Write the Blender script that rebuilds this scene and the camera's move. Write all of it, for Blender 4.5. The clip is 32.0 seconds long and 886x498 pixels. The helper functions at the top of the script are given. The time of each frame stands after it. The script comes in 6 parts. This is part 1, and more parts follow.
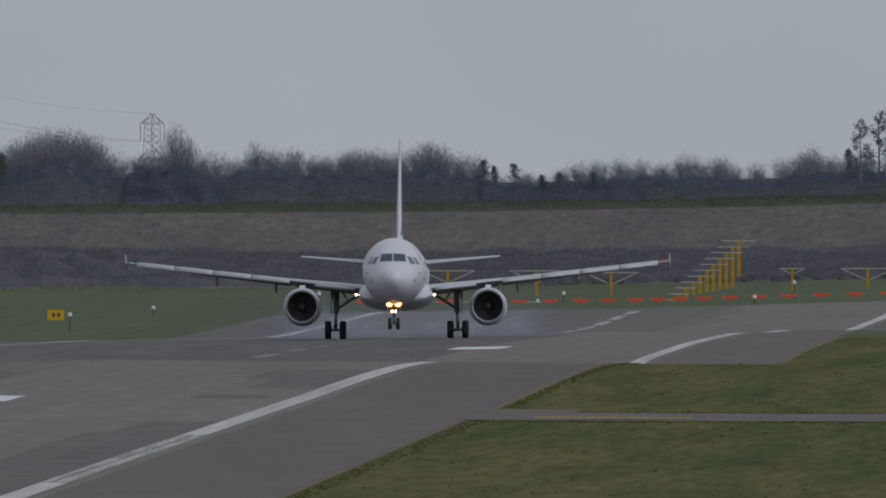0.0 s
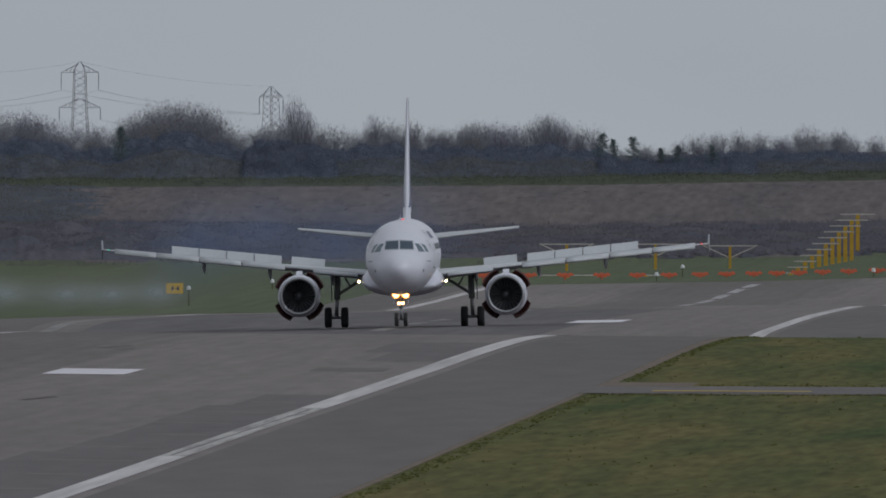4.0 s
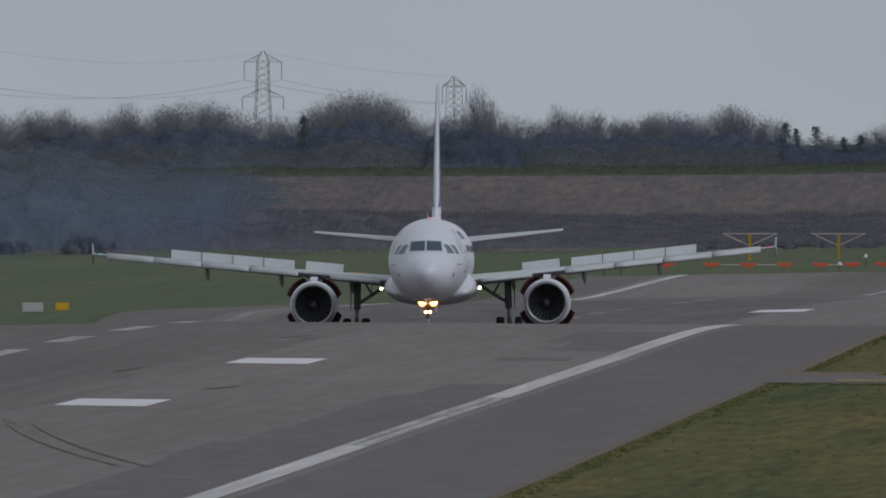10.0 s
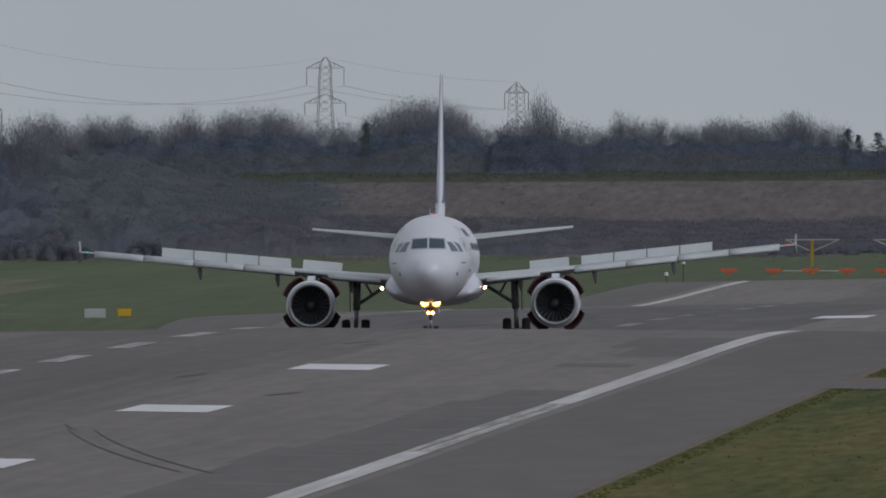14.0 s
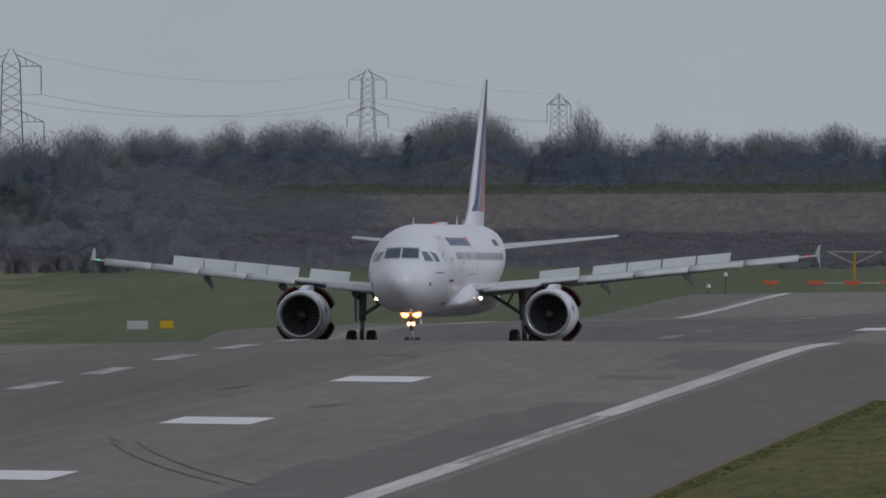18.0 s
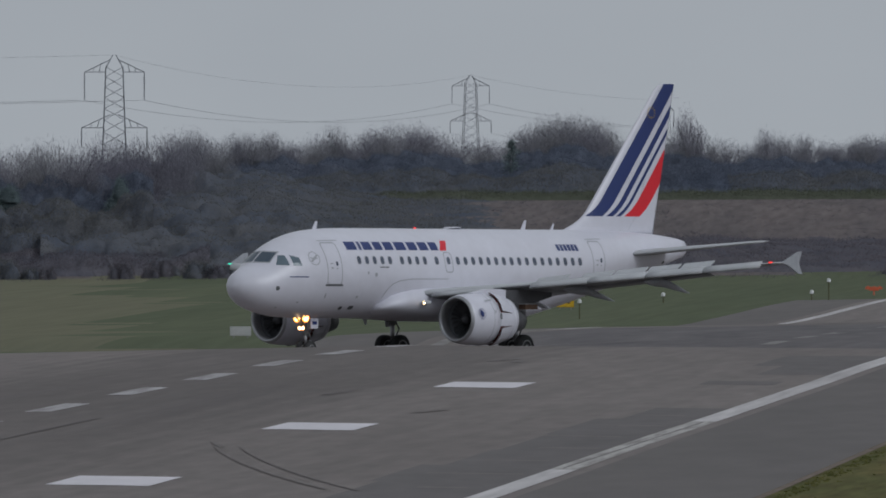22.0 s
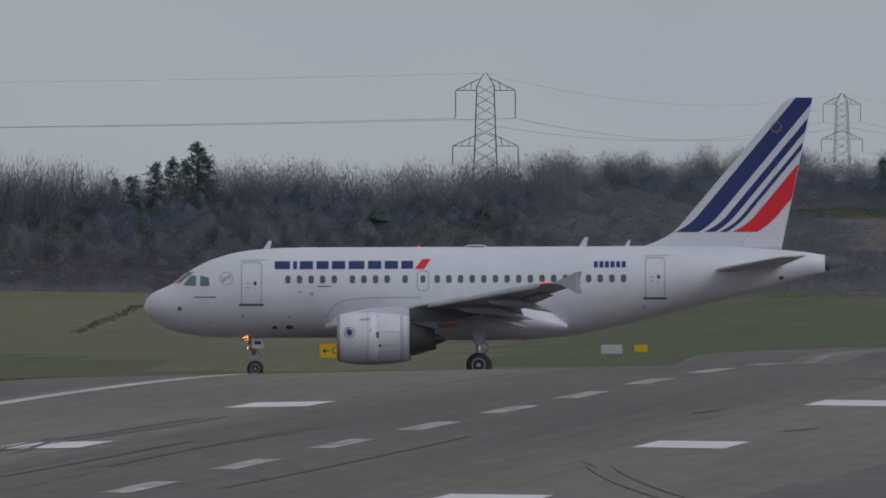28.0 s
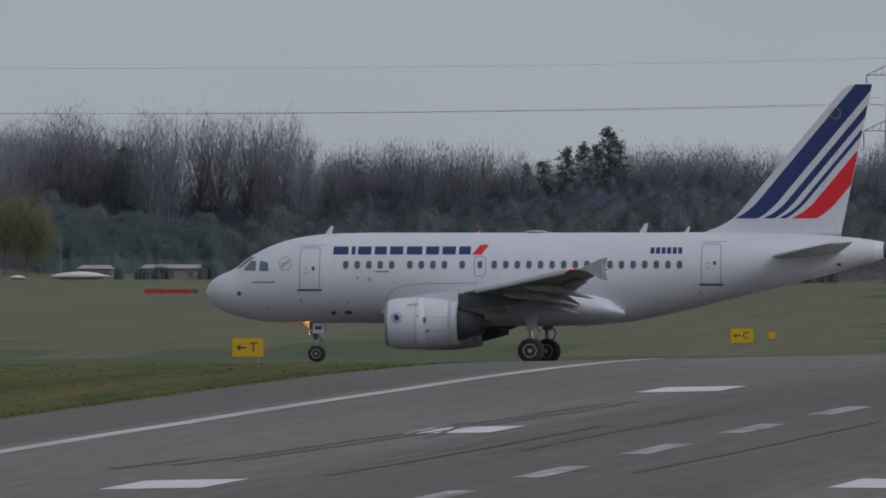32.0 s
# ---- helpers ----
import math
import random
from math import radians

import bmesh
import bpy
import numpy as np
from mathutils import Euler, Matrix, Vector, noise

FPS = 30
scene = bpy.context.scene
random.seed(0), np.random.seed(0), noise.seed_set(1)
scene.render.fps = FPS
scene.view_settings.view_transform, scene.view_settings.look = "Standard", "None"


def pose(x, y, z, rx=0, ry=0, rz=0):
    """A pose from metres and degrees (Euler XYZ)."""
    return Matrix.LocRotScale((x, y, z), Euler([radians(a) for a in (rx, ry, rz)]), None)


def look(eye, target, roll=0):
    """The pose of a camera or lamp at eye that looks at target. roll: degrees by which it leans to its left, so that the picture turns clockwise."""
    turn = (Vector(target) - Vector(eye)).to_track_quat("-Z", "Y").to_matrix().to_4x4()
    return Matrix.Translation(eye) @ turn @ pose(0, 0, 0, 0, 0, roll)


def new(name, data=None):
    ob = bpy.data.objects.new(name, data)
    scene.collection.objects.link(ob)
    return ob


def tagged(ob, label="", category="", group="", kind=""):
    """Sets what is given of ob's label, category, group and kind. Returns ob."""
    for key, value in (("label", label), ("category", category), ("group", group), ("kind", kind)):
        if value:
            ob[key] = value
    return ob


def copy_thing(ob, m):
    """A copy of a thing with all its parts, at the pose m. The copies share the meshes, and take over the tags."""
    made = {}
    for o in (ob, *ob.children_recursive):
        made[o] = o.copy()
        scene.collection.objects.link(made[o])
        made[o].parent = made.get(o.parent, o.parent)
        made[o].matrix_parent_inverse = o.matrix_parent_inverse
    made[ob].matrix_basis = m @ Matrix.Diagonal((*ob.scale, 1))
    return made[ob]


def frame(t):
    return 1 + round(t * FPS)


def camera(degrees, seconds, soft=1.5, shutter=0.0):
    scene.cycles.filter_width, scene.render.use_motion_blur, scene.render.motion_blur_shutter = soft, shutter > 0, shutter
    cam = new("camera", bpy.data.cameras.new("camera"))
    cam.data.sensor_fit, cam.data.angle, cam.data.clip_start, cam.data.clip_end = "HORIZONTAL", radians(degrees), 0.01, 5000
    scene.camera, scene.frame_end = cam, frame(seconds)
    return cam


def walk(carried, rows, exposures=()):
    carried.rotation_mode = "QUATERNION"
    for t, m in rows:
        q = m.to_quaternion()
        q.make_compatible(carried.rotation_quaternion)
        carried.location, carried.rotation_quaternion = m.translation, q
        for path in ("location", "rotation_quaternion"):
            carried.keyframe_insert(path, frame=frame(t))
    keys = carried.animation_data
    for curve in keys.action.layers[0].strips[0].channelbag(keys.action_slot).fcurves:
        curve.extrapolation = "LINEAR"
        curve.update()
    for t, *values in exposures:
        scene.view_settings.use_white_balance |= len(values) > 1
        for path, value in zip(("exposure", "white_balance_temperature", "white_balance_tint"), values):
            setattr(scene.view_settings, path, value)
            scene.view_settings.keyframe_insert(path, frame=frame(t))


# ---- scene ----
EYE = (63.37, 0.0, 7.3)
LENS = 1.2653
TURN = math.atan(0.0314)      # the runway's line, seen from bearing zero
SCALE = 71000.0               # bearings and dips are given in 1/71000 of a radian

cam = camera(LENS, 32.0, soft=1.8)
PAN = [  # seconds, bearing right of the runway's line, tilt above level, in degrees
    (0.0, -1.3833, -0.0487), (0.5, -1.3870, -0.0537), (1.0, -1.3957, -0.0599), (1.5, -1.4438, -0.0722),
    (2.0, -1.5019, -0.0784), (2.5, -1.5316, -0.0784), (4.5, -1.5587, -0.0883), (5.0, -1.5724, -0.0871),
    (5.5, -1.5971, -0.0883), (6.0, -1.6193, -0.0920), (6.5, -1.6415, -0.0982), (7.0, -1.6675, -0.1018),
    (7.5, -1.6910, -0.1031), (8.0, -1.7132, -0.1031), (8.5, -1.7441, -0.1043), (9.0, -1.7849, -0.1093),
    (9.5, -1.8146, -0.1056), (10.0, -1.8146, -0.1018), (10.5, -1.8121, -0.1018), (11.0, -1.8195, -0.0982),
    (11.5, -1.8257, -0.0932), (12.0, -1.8269, -0.0908), (12.5, -1.8343, -0.0895), (13.0, -1.8516, -0.0895),
    (13.5, -1.8776, -0.0908), (14.0, -1.9036, -0.0932), (14.5, -1.9122, -0.0908), (16.5, -1.9418, -0.0822),
    (17.0, -1.9517, -0.0784), (17.5, -1.9579, -0.0759), (18.0, -1.9641, -0.0759), (18.5, -1.9666, -0.0759),
    (19.0, -1.9776, -0.0759), (19.5, -2.0011, -0.0747), (20.0, -2.0172, -0.0734), (20.5, -2.0295, -0.0722),
    (21.0, -2.0470, -0.0713), (21.5, -2.0705, -0.0700), (22.0, -2.1113, -0.0676), (22.5, -2.1694, -0.0663),
    (23.0, -2.2052, -0.0639), (23.5, -2.2287, -0.0602), (24.0, -2.2534, -0.0553), (24.5, -2.2855, -0.0540),
    (26.5, -2.4251, -0.0503), (27.0, -2.4807, -0.0454), (27.5, -2.5611, -0.0441), (28.0, -2.6413, -0.0416),
    (28.5, -2.7227, -0.0401), (29.0, -2.8166, -0.0413), (29.5, -2.8834, -0.0450), (30.0, -2.9364, -0.0512),
    (30.5, -3.0118, -0.0537), (31.0, -3.0896, -0.0587), (31.5, -3.1575, -0.0611), (32.0, -3.2283, -0.0633),
]

walk(cam, [(t, pose(*EYE, 90 + tilt, 0, -side)) for t, side, tilt in PAN])


# ---- world, sun ----
world = bpy.data.worlds.new("overcast_sky")
scene.world = world
world.use_nodes = True
wn, wl = world.node_tree.nodes, world.node_tree.links
wn.clear()
sky = wn.new("ShaderNodeTexSky")
sky.sky_type, sky.sun_disc = "NISHITA", False
sky.sun_elevation, sky.sun_rotation = radians(33), radians(123)
sky.air_density, sky.dust_density = 1.0, 3.0
grey = wn.new("ShaderNodeHueSaturation")
grey.inputs["Saturation"].default_value = 0.15
grey.inputs["Value"].default_value = 0.05
wl.new(sky.outputs[0], grey.inputs["Color"])
cloud_at = wn.new("ShaderNodeTexCoord")
cloud_map = wn.new("ShaderNodeMapping")
cloud_map.inputs["Scale"].default_value = (60, 60, 130)
wl.new(cloud_at.outputs["Generated"], cloud_map.inputs["Vector"])
cloud = wn.new("ShaderNodeTexNoise")
cloud.inputs["Scale"].default_value, cloud.inputs["Detail"].default_value = 1.0, 4
wl.new(cloud_map.outputs[0], cloud.inputs["Vector"])
cloud_ramp = wn.new("ShaderNodeValToRGB")
cloud_ramp.color_ramp.elements[0].position, cloud_ramp.color_ramp.elements[1].position = 0.25, 0.8
cloud_ramp.color_ramp.elements[0].color = (0.355, 0.388, 0.430, 1)
cloud_ramp.color_ramp.elements[1].color = (0.392, 0.426, 0.466, 1)
wl.new(cloud.outputs["Fac"], cloud_ramp.inputs["Fac"])
veil = wn.new("ShaderNodeMixRGB")
veil.inputs["Fac"].default_value = 0.92
wl.new(grey.outputs[0], veil.inputs[1])
wl.new(cloud_ramp.outputs[0], veil.inputs[2])
back = wn.new("ShaderNodeBackground")
back.inputs["Strength"].default_value = 1.0
wl.new(veil.outputs[0], back.inputs["Color"])
world_out = wn.new("ShaderNodeOutputWorld")
wl.new(back.outputs[0], world_out.inputs["Surface"])

sun_data = bpy.data.lights.new("sun", "SUN")
sun_data.energy, sun_data.angle, sun_data.color = 0.95, radians(30), (0.90, 0.95, 1.0)
sun = new("sun", sun_data)
sun.matrix_world = look((0, 0, 60), (-78, 50, 0))
scene.view_settings.exposure = 0.0


# ---- small helpers ----
def smooth(a, b, x):
    k = min(1.0, max(0.0, (x - a) / (b - a)))
    return k * k * (3 - 2 * k)


def spline(xs, ys):
    """A smooth curve through points, with no overshoot."""
    xs, ys = np.array(xs, float), np.array(ys, float)
    d = np.diff(ys) / np.diff(xs)
    m = np.concatenate([[d[0]], (d[1:] + d[:-1]) / 2, [d[-1]]])
    for i in range(1, len(m) - 1):
        if d[i - 1] * d[i] <= 0:
            m[i] = 0

    def at(x):
        x = min(max(x, xs[0]), xs[-1])
        i = min(max(int(np.searchsorted(xs, x)) - 1, 0), len(d) - 1)
        h = xs[i + 1] - xs[i]
        k = (x - xs[i]) / h
        return float((2 * k**3 - 3 * k * k + 1) * ys[i] + (k**3 - 2 * k * k + k) * h * m[i]
                     + (3 * k * k - 2 * k**3) * ys[i + 1] + (k**3 - k * k) * h * m[i + 1])
    return at


def spot(bearing, distance):
    """Across and along the runway, of a place at a bearing and a distance from the eye."""
    x = bearing * distance / SCALE
    return (x * math.cos(TURN) - distance * math.sin(TURN) + EYE[0], x * math.sin(TURN) + distance * math.cos(TURN))


def level(dip, distance):
    """The height of what shows at that dip at that distance."""
    return EYE[2] - (dip - 180) * distance / SCALE


def bearing_of(x, y):
    return SCALE * (math.atan2(x - EYE[0], max(y, 1.0)) + TURN)


def mesh(name, verts, faces, mats, shade=False, slots=None):
    me = bpy.data.meshes.new(name)
    me.from_pydata([tuple(v) for v in verts], [], [tuple(f) for f in faces])
    for m in (mats if isinstance(mats, (list, tuple)) else [mats]):
        me.materials.append(m)
    if slots:
        me.polygons.foreach_set("material_index", slots)
    if shade:
        me.polygons.foreach_set("use_smooth", [True] * len(me.polygons))
    me.update()
    return me


def part(name, verts, faces, mats, parent=None, label="", shade=False, at=(0, 0, 0), slots=None):
    """One mesh object under a thing or a part; at is its pivot, the origin of verts."""
    ob = new(name, mesh(name, verts, faces, mats, shade, slots))
    ob.location = at
    if parent:
        ob.parent = parent
    if label:
        tagged(ob, label)
    return ob


class Shape:
    """Collects simple solids into one mesh."""
    def __init__(self):
        self.v, self.f, self.s = [], [], []

    def add(self, verts, faces, slot=0):
        n = len(self.v)
        self.v += [tuple(p) for p in verts]
        self.f += [tuple(i + n for i in f) for f in faces]
        self.s += [slot] * len(faces)
        return self

    def box(self, c, size, slot=0, m=None, taper=1.0):
        x, y, z = (a / 2 for a in size)
        pts = [Vector((sx * x * (taper if sz > 0 else 1), sy * y * (taper if sz > 0 else 1), sz * z)) for sz in (-1, 1) for sy in (-1, 1) for sx in (-1, 1)]
        if m:
            pts = [m @ p for p in pts]
        pts = [p + Vector(c) for p in pts]
        return self.add(pts, [(0, 2, 3, 1), (4, 5, 7, 6), (0, 1, 5, 4), (2, 6, 7, 3), (0, 4, 6, 2), (1, 3, 7, 5)], slot)

    def rod(self, a, b, ra, rb=None, n=6, slot=0, caps=True):
        a, b = Vector(a), Vector(b)
        rb = ra if rb is None else rb
        d = (b - a).normalized()
        side = d.cross(Vector((0, 0, 1)) if abs(d.z) < 0.9 else Vector((1, 0, 0))).normalized()
        up = side.cross(d)
        ring = lambda p, r: [p + (side * math.cos(2 * math.pi * i / n) + up * math.sin(2 * math.pi * i / n)) * r for i in range(n)]
        fs = [(i, (i + 1) % n, n + (i + 1) % n, n + i) for i in range(n)]
        if caps:
            fs += [tuple(reversed(range(n))), tuple(range(n, 2 * n))]
        return self.add(ring(a, ra) + ring(b, rb), fs, slot)

    def rings(self, rows, closed=True, ends=(True, True), slot=0):
        """Skin over rows of points of equal number."""
        n = len(rows[0])
        fs = []
        for r in range(len(rows) - 1):
            for i in range(n if closed else n - 1):
                j = (i + 1) % n
                fs.append((r * n + i, r * n + j, (r + 1) * n + j, (r + 1) * n + i))
        if ends[0]:
            fs.append(tuple(reversed(range(n))))
        if ends[1]:
            fs.append(tuple(range((len(rows) - 1) * n, len(rows) * n)))
        return self.add([p for r in rows for p in r], fs, slot)

    def part(self, name, mats, parent=None, label="", shade=False, at=(0, 0, 0)):
        return part(name, self.v, self.f, mats, parent, label, shade, at, self.s)


# ---- materials ----
def material(name, colour, rough=0.6, metal=0.0, vary=0.15, scale=1.0, fine=20.0, bump=0.0, second=None, stretch=(1, 1, 1), spec=0.5, contrast=0.5, island=0.0, each=0.0, thin=0.0, tint=None, relief=0.02):
    """A surface with variation at two scales, in metres of the thing's own space."""
    m = bpy.data.materials.new(name)
    m.use_nodes = True
    n, l = m.node_tree.nodes, m.node_tree.links
    b = n["Principled BSDF"]
    b.inputs["Roughness"].default_value, b.inputs["Metallic"].default_value = rough, metal
    b.inputs["Specular IOR Level"].default_value = spec
    at = n.new("ShaderNodeTexCoord")
    mp = n.new("ShaderNodeMapping")
    mp.inputs["Scale"].default_value = stretch
    l.new(at.outputs["Object"], mp.inputs["Vector"])
    big, small = n.new("ShaderNodeTexNoise"), n.new("ShaderNodeTexNoise")
    big.inputs["Scale"].default_value, big.inputs["Detail"].default_value = scale, 5
    small.inputs["Scale"].default_value, small.inputs["Detail"].default_value = fine, 3
    l.new(mp.outputs[0], big.inputs["Vector"])
    l.new(mp.outputs[0], small.inputs["Vector"])
    ramp = n.new("ShaderNodeValToRGB")
    ramp.color_ramp.elements[0].position, ramp.color_ramp.elements[1].position = 0.5 - contrast / 2, 0.5 + contrast / 2
    other = second or tuple(c * (1 - vary * 1.6) for c in colour)
    ramp.color_ramp.elements[0].color, ramp.color_ramp.elements[1].color = (*other, 1), (*colour, 1)
    l.new(big.outputs["Fac"], ramp.inputs["Fac"])
    grain = n.new("ShaderNodeMapRange")
    grain.inputs["From Min"].default_value, grain.inputs["From Max"].default_value = 0.25, 0.75
    grain.inputs["To Min"].default_value, grain.inputs["To Max"].default_value = 1 - vary, 1 + vary
    l.new(small.outputs["Fac"], grain.inputs["Value"])
    mul = n.new("ShaderNodeVectorMath")
    mul.operation = "SCALE"
    l.new(ramp.outputs["Color"], mul.inputs[0])
    l.new(grain.outputs[0], mul.inputs["Scale"])
    out = mul
    if tint:
        r, mix = n.new("ShaderNodeObjectInfo"), n.new("ShaderNodeMixRGB")
        l.new(r.outputs["Random"], mix.inputs["Fac"])
        l.new(mul.outputs[0], mix.inputs[1])
        mix.inputs[2].default_value = (*tint, 1)
        out = mix
    for amount, node, socket in ((island, "ShaderNodeNewGeometry", "Random Per Island"), (each, "ShaderNodeObjectInfo", "Random")):
        if amount:
            r = n.new(node)
            k = n.new("ShaderNodeMapRange")
            k.inputs["To Min"].default_value, k.inputs["To Max"].default_value = 1 - amount, 1 + amount
            l.new(r.outputs[socket], k.inputs["Value"])
            nxt = n.new("ShaderNodeVectorMath")
            nxt.operation = "SCALE"
            l.new(out.outputs[0], nxt.inputs[0])
            l.new(k.outputs[0], nxt.inputs["Scale"])
            out = nxt
    l.new(out.outputs[0], b.inputs["Base Color"])
    if thin:
        tr, mix = n.new("ShaderNodeBsdfTranslucent"), n.new("ShaderNodeMixShader")
        l.new(out.outputs[0], tr.inputs["Color"])
        mix.inputs["Fac"].default_value = thin
        l.new(b.outputs[0], mix.inputs[1])
        l.new(tr.outputs[0], mix.inputs[2])
        l.new(mix.outputs[0], n["Material Output"].inputs["Surface"])
    if bump:
        bp = n.new("ShaderNodeBump")
        bp.inputs["Strength"].default_value, bp.inputs["Distance"].default_value = bump, relief
        l.new(small.outputs["Fac"], bp.inputs["Height"])
        l.new(bp.outputs[0], b.inputs["Normal"])
    return m


def glow(name, colour, strength):
    m = bpy.data.materials.new(name)
    m.use_nodes = True
    b = m.node_tree.nodes["Principled BSDF"]
    b.inputs["Base Color"].default_value = (*colour, 1)
    b.inputs["Emission Color"].default_value = (*colour, 1)
    b.inputs["Emission Strength"].default_value = strength
    return m


GRASS = material("grass", (0.136, 0.114, 0.046), 0.95, vary=0.34, scale=0.30, fine=2.2, second=(0.061, 0.079, 0.029), stretch=(1, 0.045, 1), spec=0.05, contrast=0.38)
# far grass: haze is put into a greyer, bluer base colour
HAZED_GRASS = material("far_meadow_grass", (0.124, 0.136, 0.084), 0.95, vary=0.12, scale=0.10, fine=1.2, second=(0.092, 0.110, 0.068), stretch=(1, 0.012, 1), spec=0.05, contrast=0.6)
DRY = material("dry_grass", (0.168, 0.158, 0.102), 0.95, vary=0.12, scale=0.08, fine=1.0, second=(0.124, 0.128, 0.084), stretch=(1, 0.012, 1), contrast=0.6, spec=0.1)
BLADES = material("grass_blades", (0.181, 0.165, 0.062), 0.9, vary=0.2, scale=0.22, fine=1.0, second=(0.102, 0.118, 0.044), spec=0.05, island=0.08, thin=0.5)
LITTER = material("dark_leaf_litter", (0.098, 0.098, 0.108), 0.95, vary=0.2, scale=0.2, fine=1.5, spec=0.05)
FIELD = material("bracken_field", (0.164, 0.138, 0.134), 0.95, vary=0.24, scale=0.22, fine=1.3, second=(0.112, 0.100, 0.103), stretch=(1, 0.06, 1), spec=0.05, contrast=0.45)
ASPHALT = material("asphalt", (0.202, 0.175, 0.165), 0.85, vary=0.13, scale=0.05, fine=1.4, second=(0.160, 0.138, 0.130), stretch=(1, 0.06, 1), spec=0.25, contrast=0.4)
SHOULDER = material("old_asphalt", (0.158, 0.142, 0.137), 0.9, vary=0.10, scale=0.06, fine=0.7, second=(0.130, 0.118, 0.114), stretch=(1, 0.08, 1), spec=0.2)
PATCH = material("dark_asphalt_repair", (0.146, 0.131, 0.129), 0.85, vary=0.12, scale=0.1, fine=1.0, second=(0.120, 0.108, 0.107), stretch=(1, 0.1, 1), spec=0.25)
OLD_PATCH = material("dark_patched_asphalt", (0.136, 0.123, 0.125), 0.85, vary=0.15, scale=0.25, fine=1.0, second=(0.104, 0.094, 0.098), stretch=(1, 0.05, 1), spec=0.25, contrast=0.3)
RUBBER_MARK = material("tyre_rubber_marks", (0.122, 0.107, 0.104), 0.85, vary=0.12, scale=0.4, fine=2.0, second=(0.140, 0.123, 0.119), stretch=(1, 0.02, 1), spec=0.25, contrast=0.35, island=0.06)
SOFT_SKID = material("faded_tyre_mark", (0.150, 0.131, 0.126), 0.85, vary=0.15, scale=0.8, fine=4.0, second=(0.172, 0.150, 0.143), stretch=(1, 0.05, 1), spec=0.25)
SKID = material("black_tyre_mark", (0.120, 0.108, 0.112), 0.85, vary=0.2, scale=0.8, fine=4.0, second=(0.195, 0.178, 0.178), stretch=(1, 0.05, 1), spec=0.25)
PAINT = material("white_runway_paint", (0.77, 0.73, 0.77), 0.75, vary=0.06, scale=0.25, fine=1.5, second=(0.60, 0.57, 0.60), stretch=(1, 0.2, 1), spec=0.2)
WORN = material("worn_runway_paint", (0.50, 0.48, 0.49), 0.8, vary=0.2, scale=1.6, fine=5.0, second=(0.25, 0.232, 0.232), stretch=(1, 0.03, 1), spec=0.2, contrast=0.35)
YELLOW_LINE = material("yellow_taxi_paint", (0.42, 0.29, 0.05), 0.8, vary=0.12, scale=0.5, fine=3.0)
EDGE_PAINT = material("dirty_edge_line_paint", (0.60, 0.57, 0.57), 0.8, vary=0.12, scale=0.35, fine=1.2, second=(0.40, 0.375, 0.375), stretch=(3, 0.05, 1), spec=0.2, contrast=0.35)
WORN_EDGE = material("half_worn_edge_line_paint", (0.46, 0.44, 0.42), 0.8, vary=0.2, scale=1.2, fine=4.0, second=(0.27, 0.25, 0.24), stretch=(3, 0.06, 1), spec=0.2, contrast=0.3)
FAINT = material("nearly_gone_runway_paint", (0.27, 0.26, 0.25), 0.8, vary=0.15, scale=0.7, fine=3.0, second=(0.19, 0.175, 0.17), stretch=(1, 0.1, 1), spec=0.2)
SOIL = material("bare_soil_edge", (0.215, 0.170, 0.140), 0.95, vary=0.2, scale=0.2, fine=1.0, spec=0.1)
WHITE = material("white_aircraft_paint", (0.654, 0.649, 0.721), 0.32, vary=0.03, scale=0.6, fine=2.5, second=(0.602, 0.594, 0.659))
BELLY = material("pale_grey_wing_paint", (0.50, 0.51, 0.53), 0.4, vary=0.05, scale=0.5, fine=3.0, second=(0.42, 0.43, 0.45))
# underside shade put in as a darker grey than the upper paint
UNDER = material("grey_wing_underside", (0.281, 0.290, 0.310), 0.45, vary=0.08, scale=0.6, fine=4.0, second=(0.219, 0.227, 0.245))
NAVY = material("navy_blue_livery", (0.018, 0.035, 0.150), 0.35, vary=0.04, scale=0.8, fine=6.0)
RED = material("red_livery", (0.72, 0.018, 0.034), 0.35, vary=0.04, scale=0.8, fine=6.0)
STEEL = material("bare_polished_steel", (0.40, 0.40, 0.42), 0.42, metal=0.7, vary=0.05, scale=1.0, fine=8.0)
DARKMETAL = material("dark_burnt_metal", (0.105, 0.105, 0.115), 0.5, metal=0.3, vary=0.15, scale=1.5, fine=9.0)
FAN = material("dark_fan_blades", (0.060, 0.060, 0.066), 0.5, metal=0.3, vary=0.1, scale=2.0, fine=9.0)
COPPER = material("heat_stained_metal", (0.20, 0.115, 0.075), 0.5, metal=0.4, vary=0.2, scale=2.0, fine=9.0)
FENCE = material("weathered_grey_paint", (0.36, 0.37, 0.40), 0.45, vary=0.08, scale=0.8, fine=4.0, second=(0.30, 0.31, 0.34))
GEAR = material("grey_gear_paint", (0.28, 0.285, 0.29), 0.5, vary=0.1, scale=2.0, fine=9.0)
TYRE = material("black_tyre_rubber", (0.036, 0.036, 0.038), 0.85, vary=0.15, scale=3.0, fine=12.0)
RIM = material("pale_wheel_rim", (0.36, 0.36, 0.37), 0.5, vary=0.1, scale=3.0, fine=12.0)
SEAL = material("dark_grey_seal", (0.10, 0.105, 0.115), 0.6, vary=0.05, scale=2.0, fine=9.0)
LINE = material("faint_grey_panel_line", (0.36, 0.37, 0.40), 0.5, vary=0.05, scale=2.0, fine=9.0)
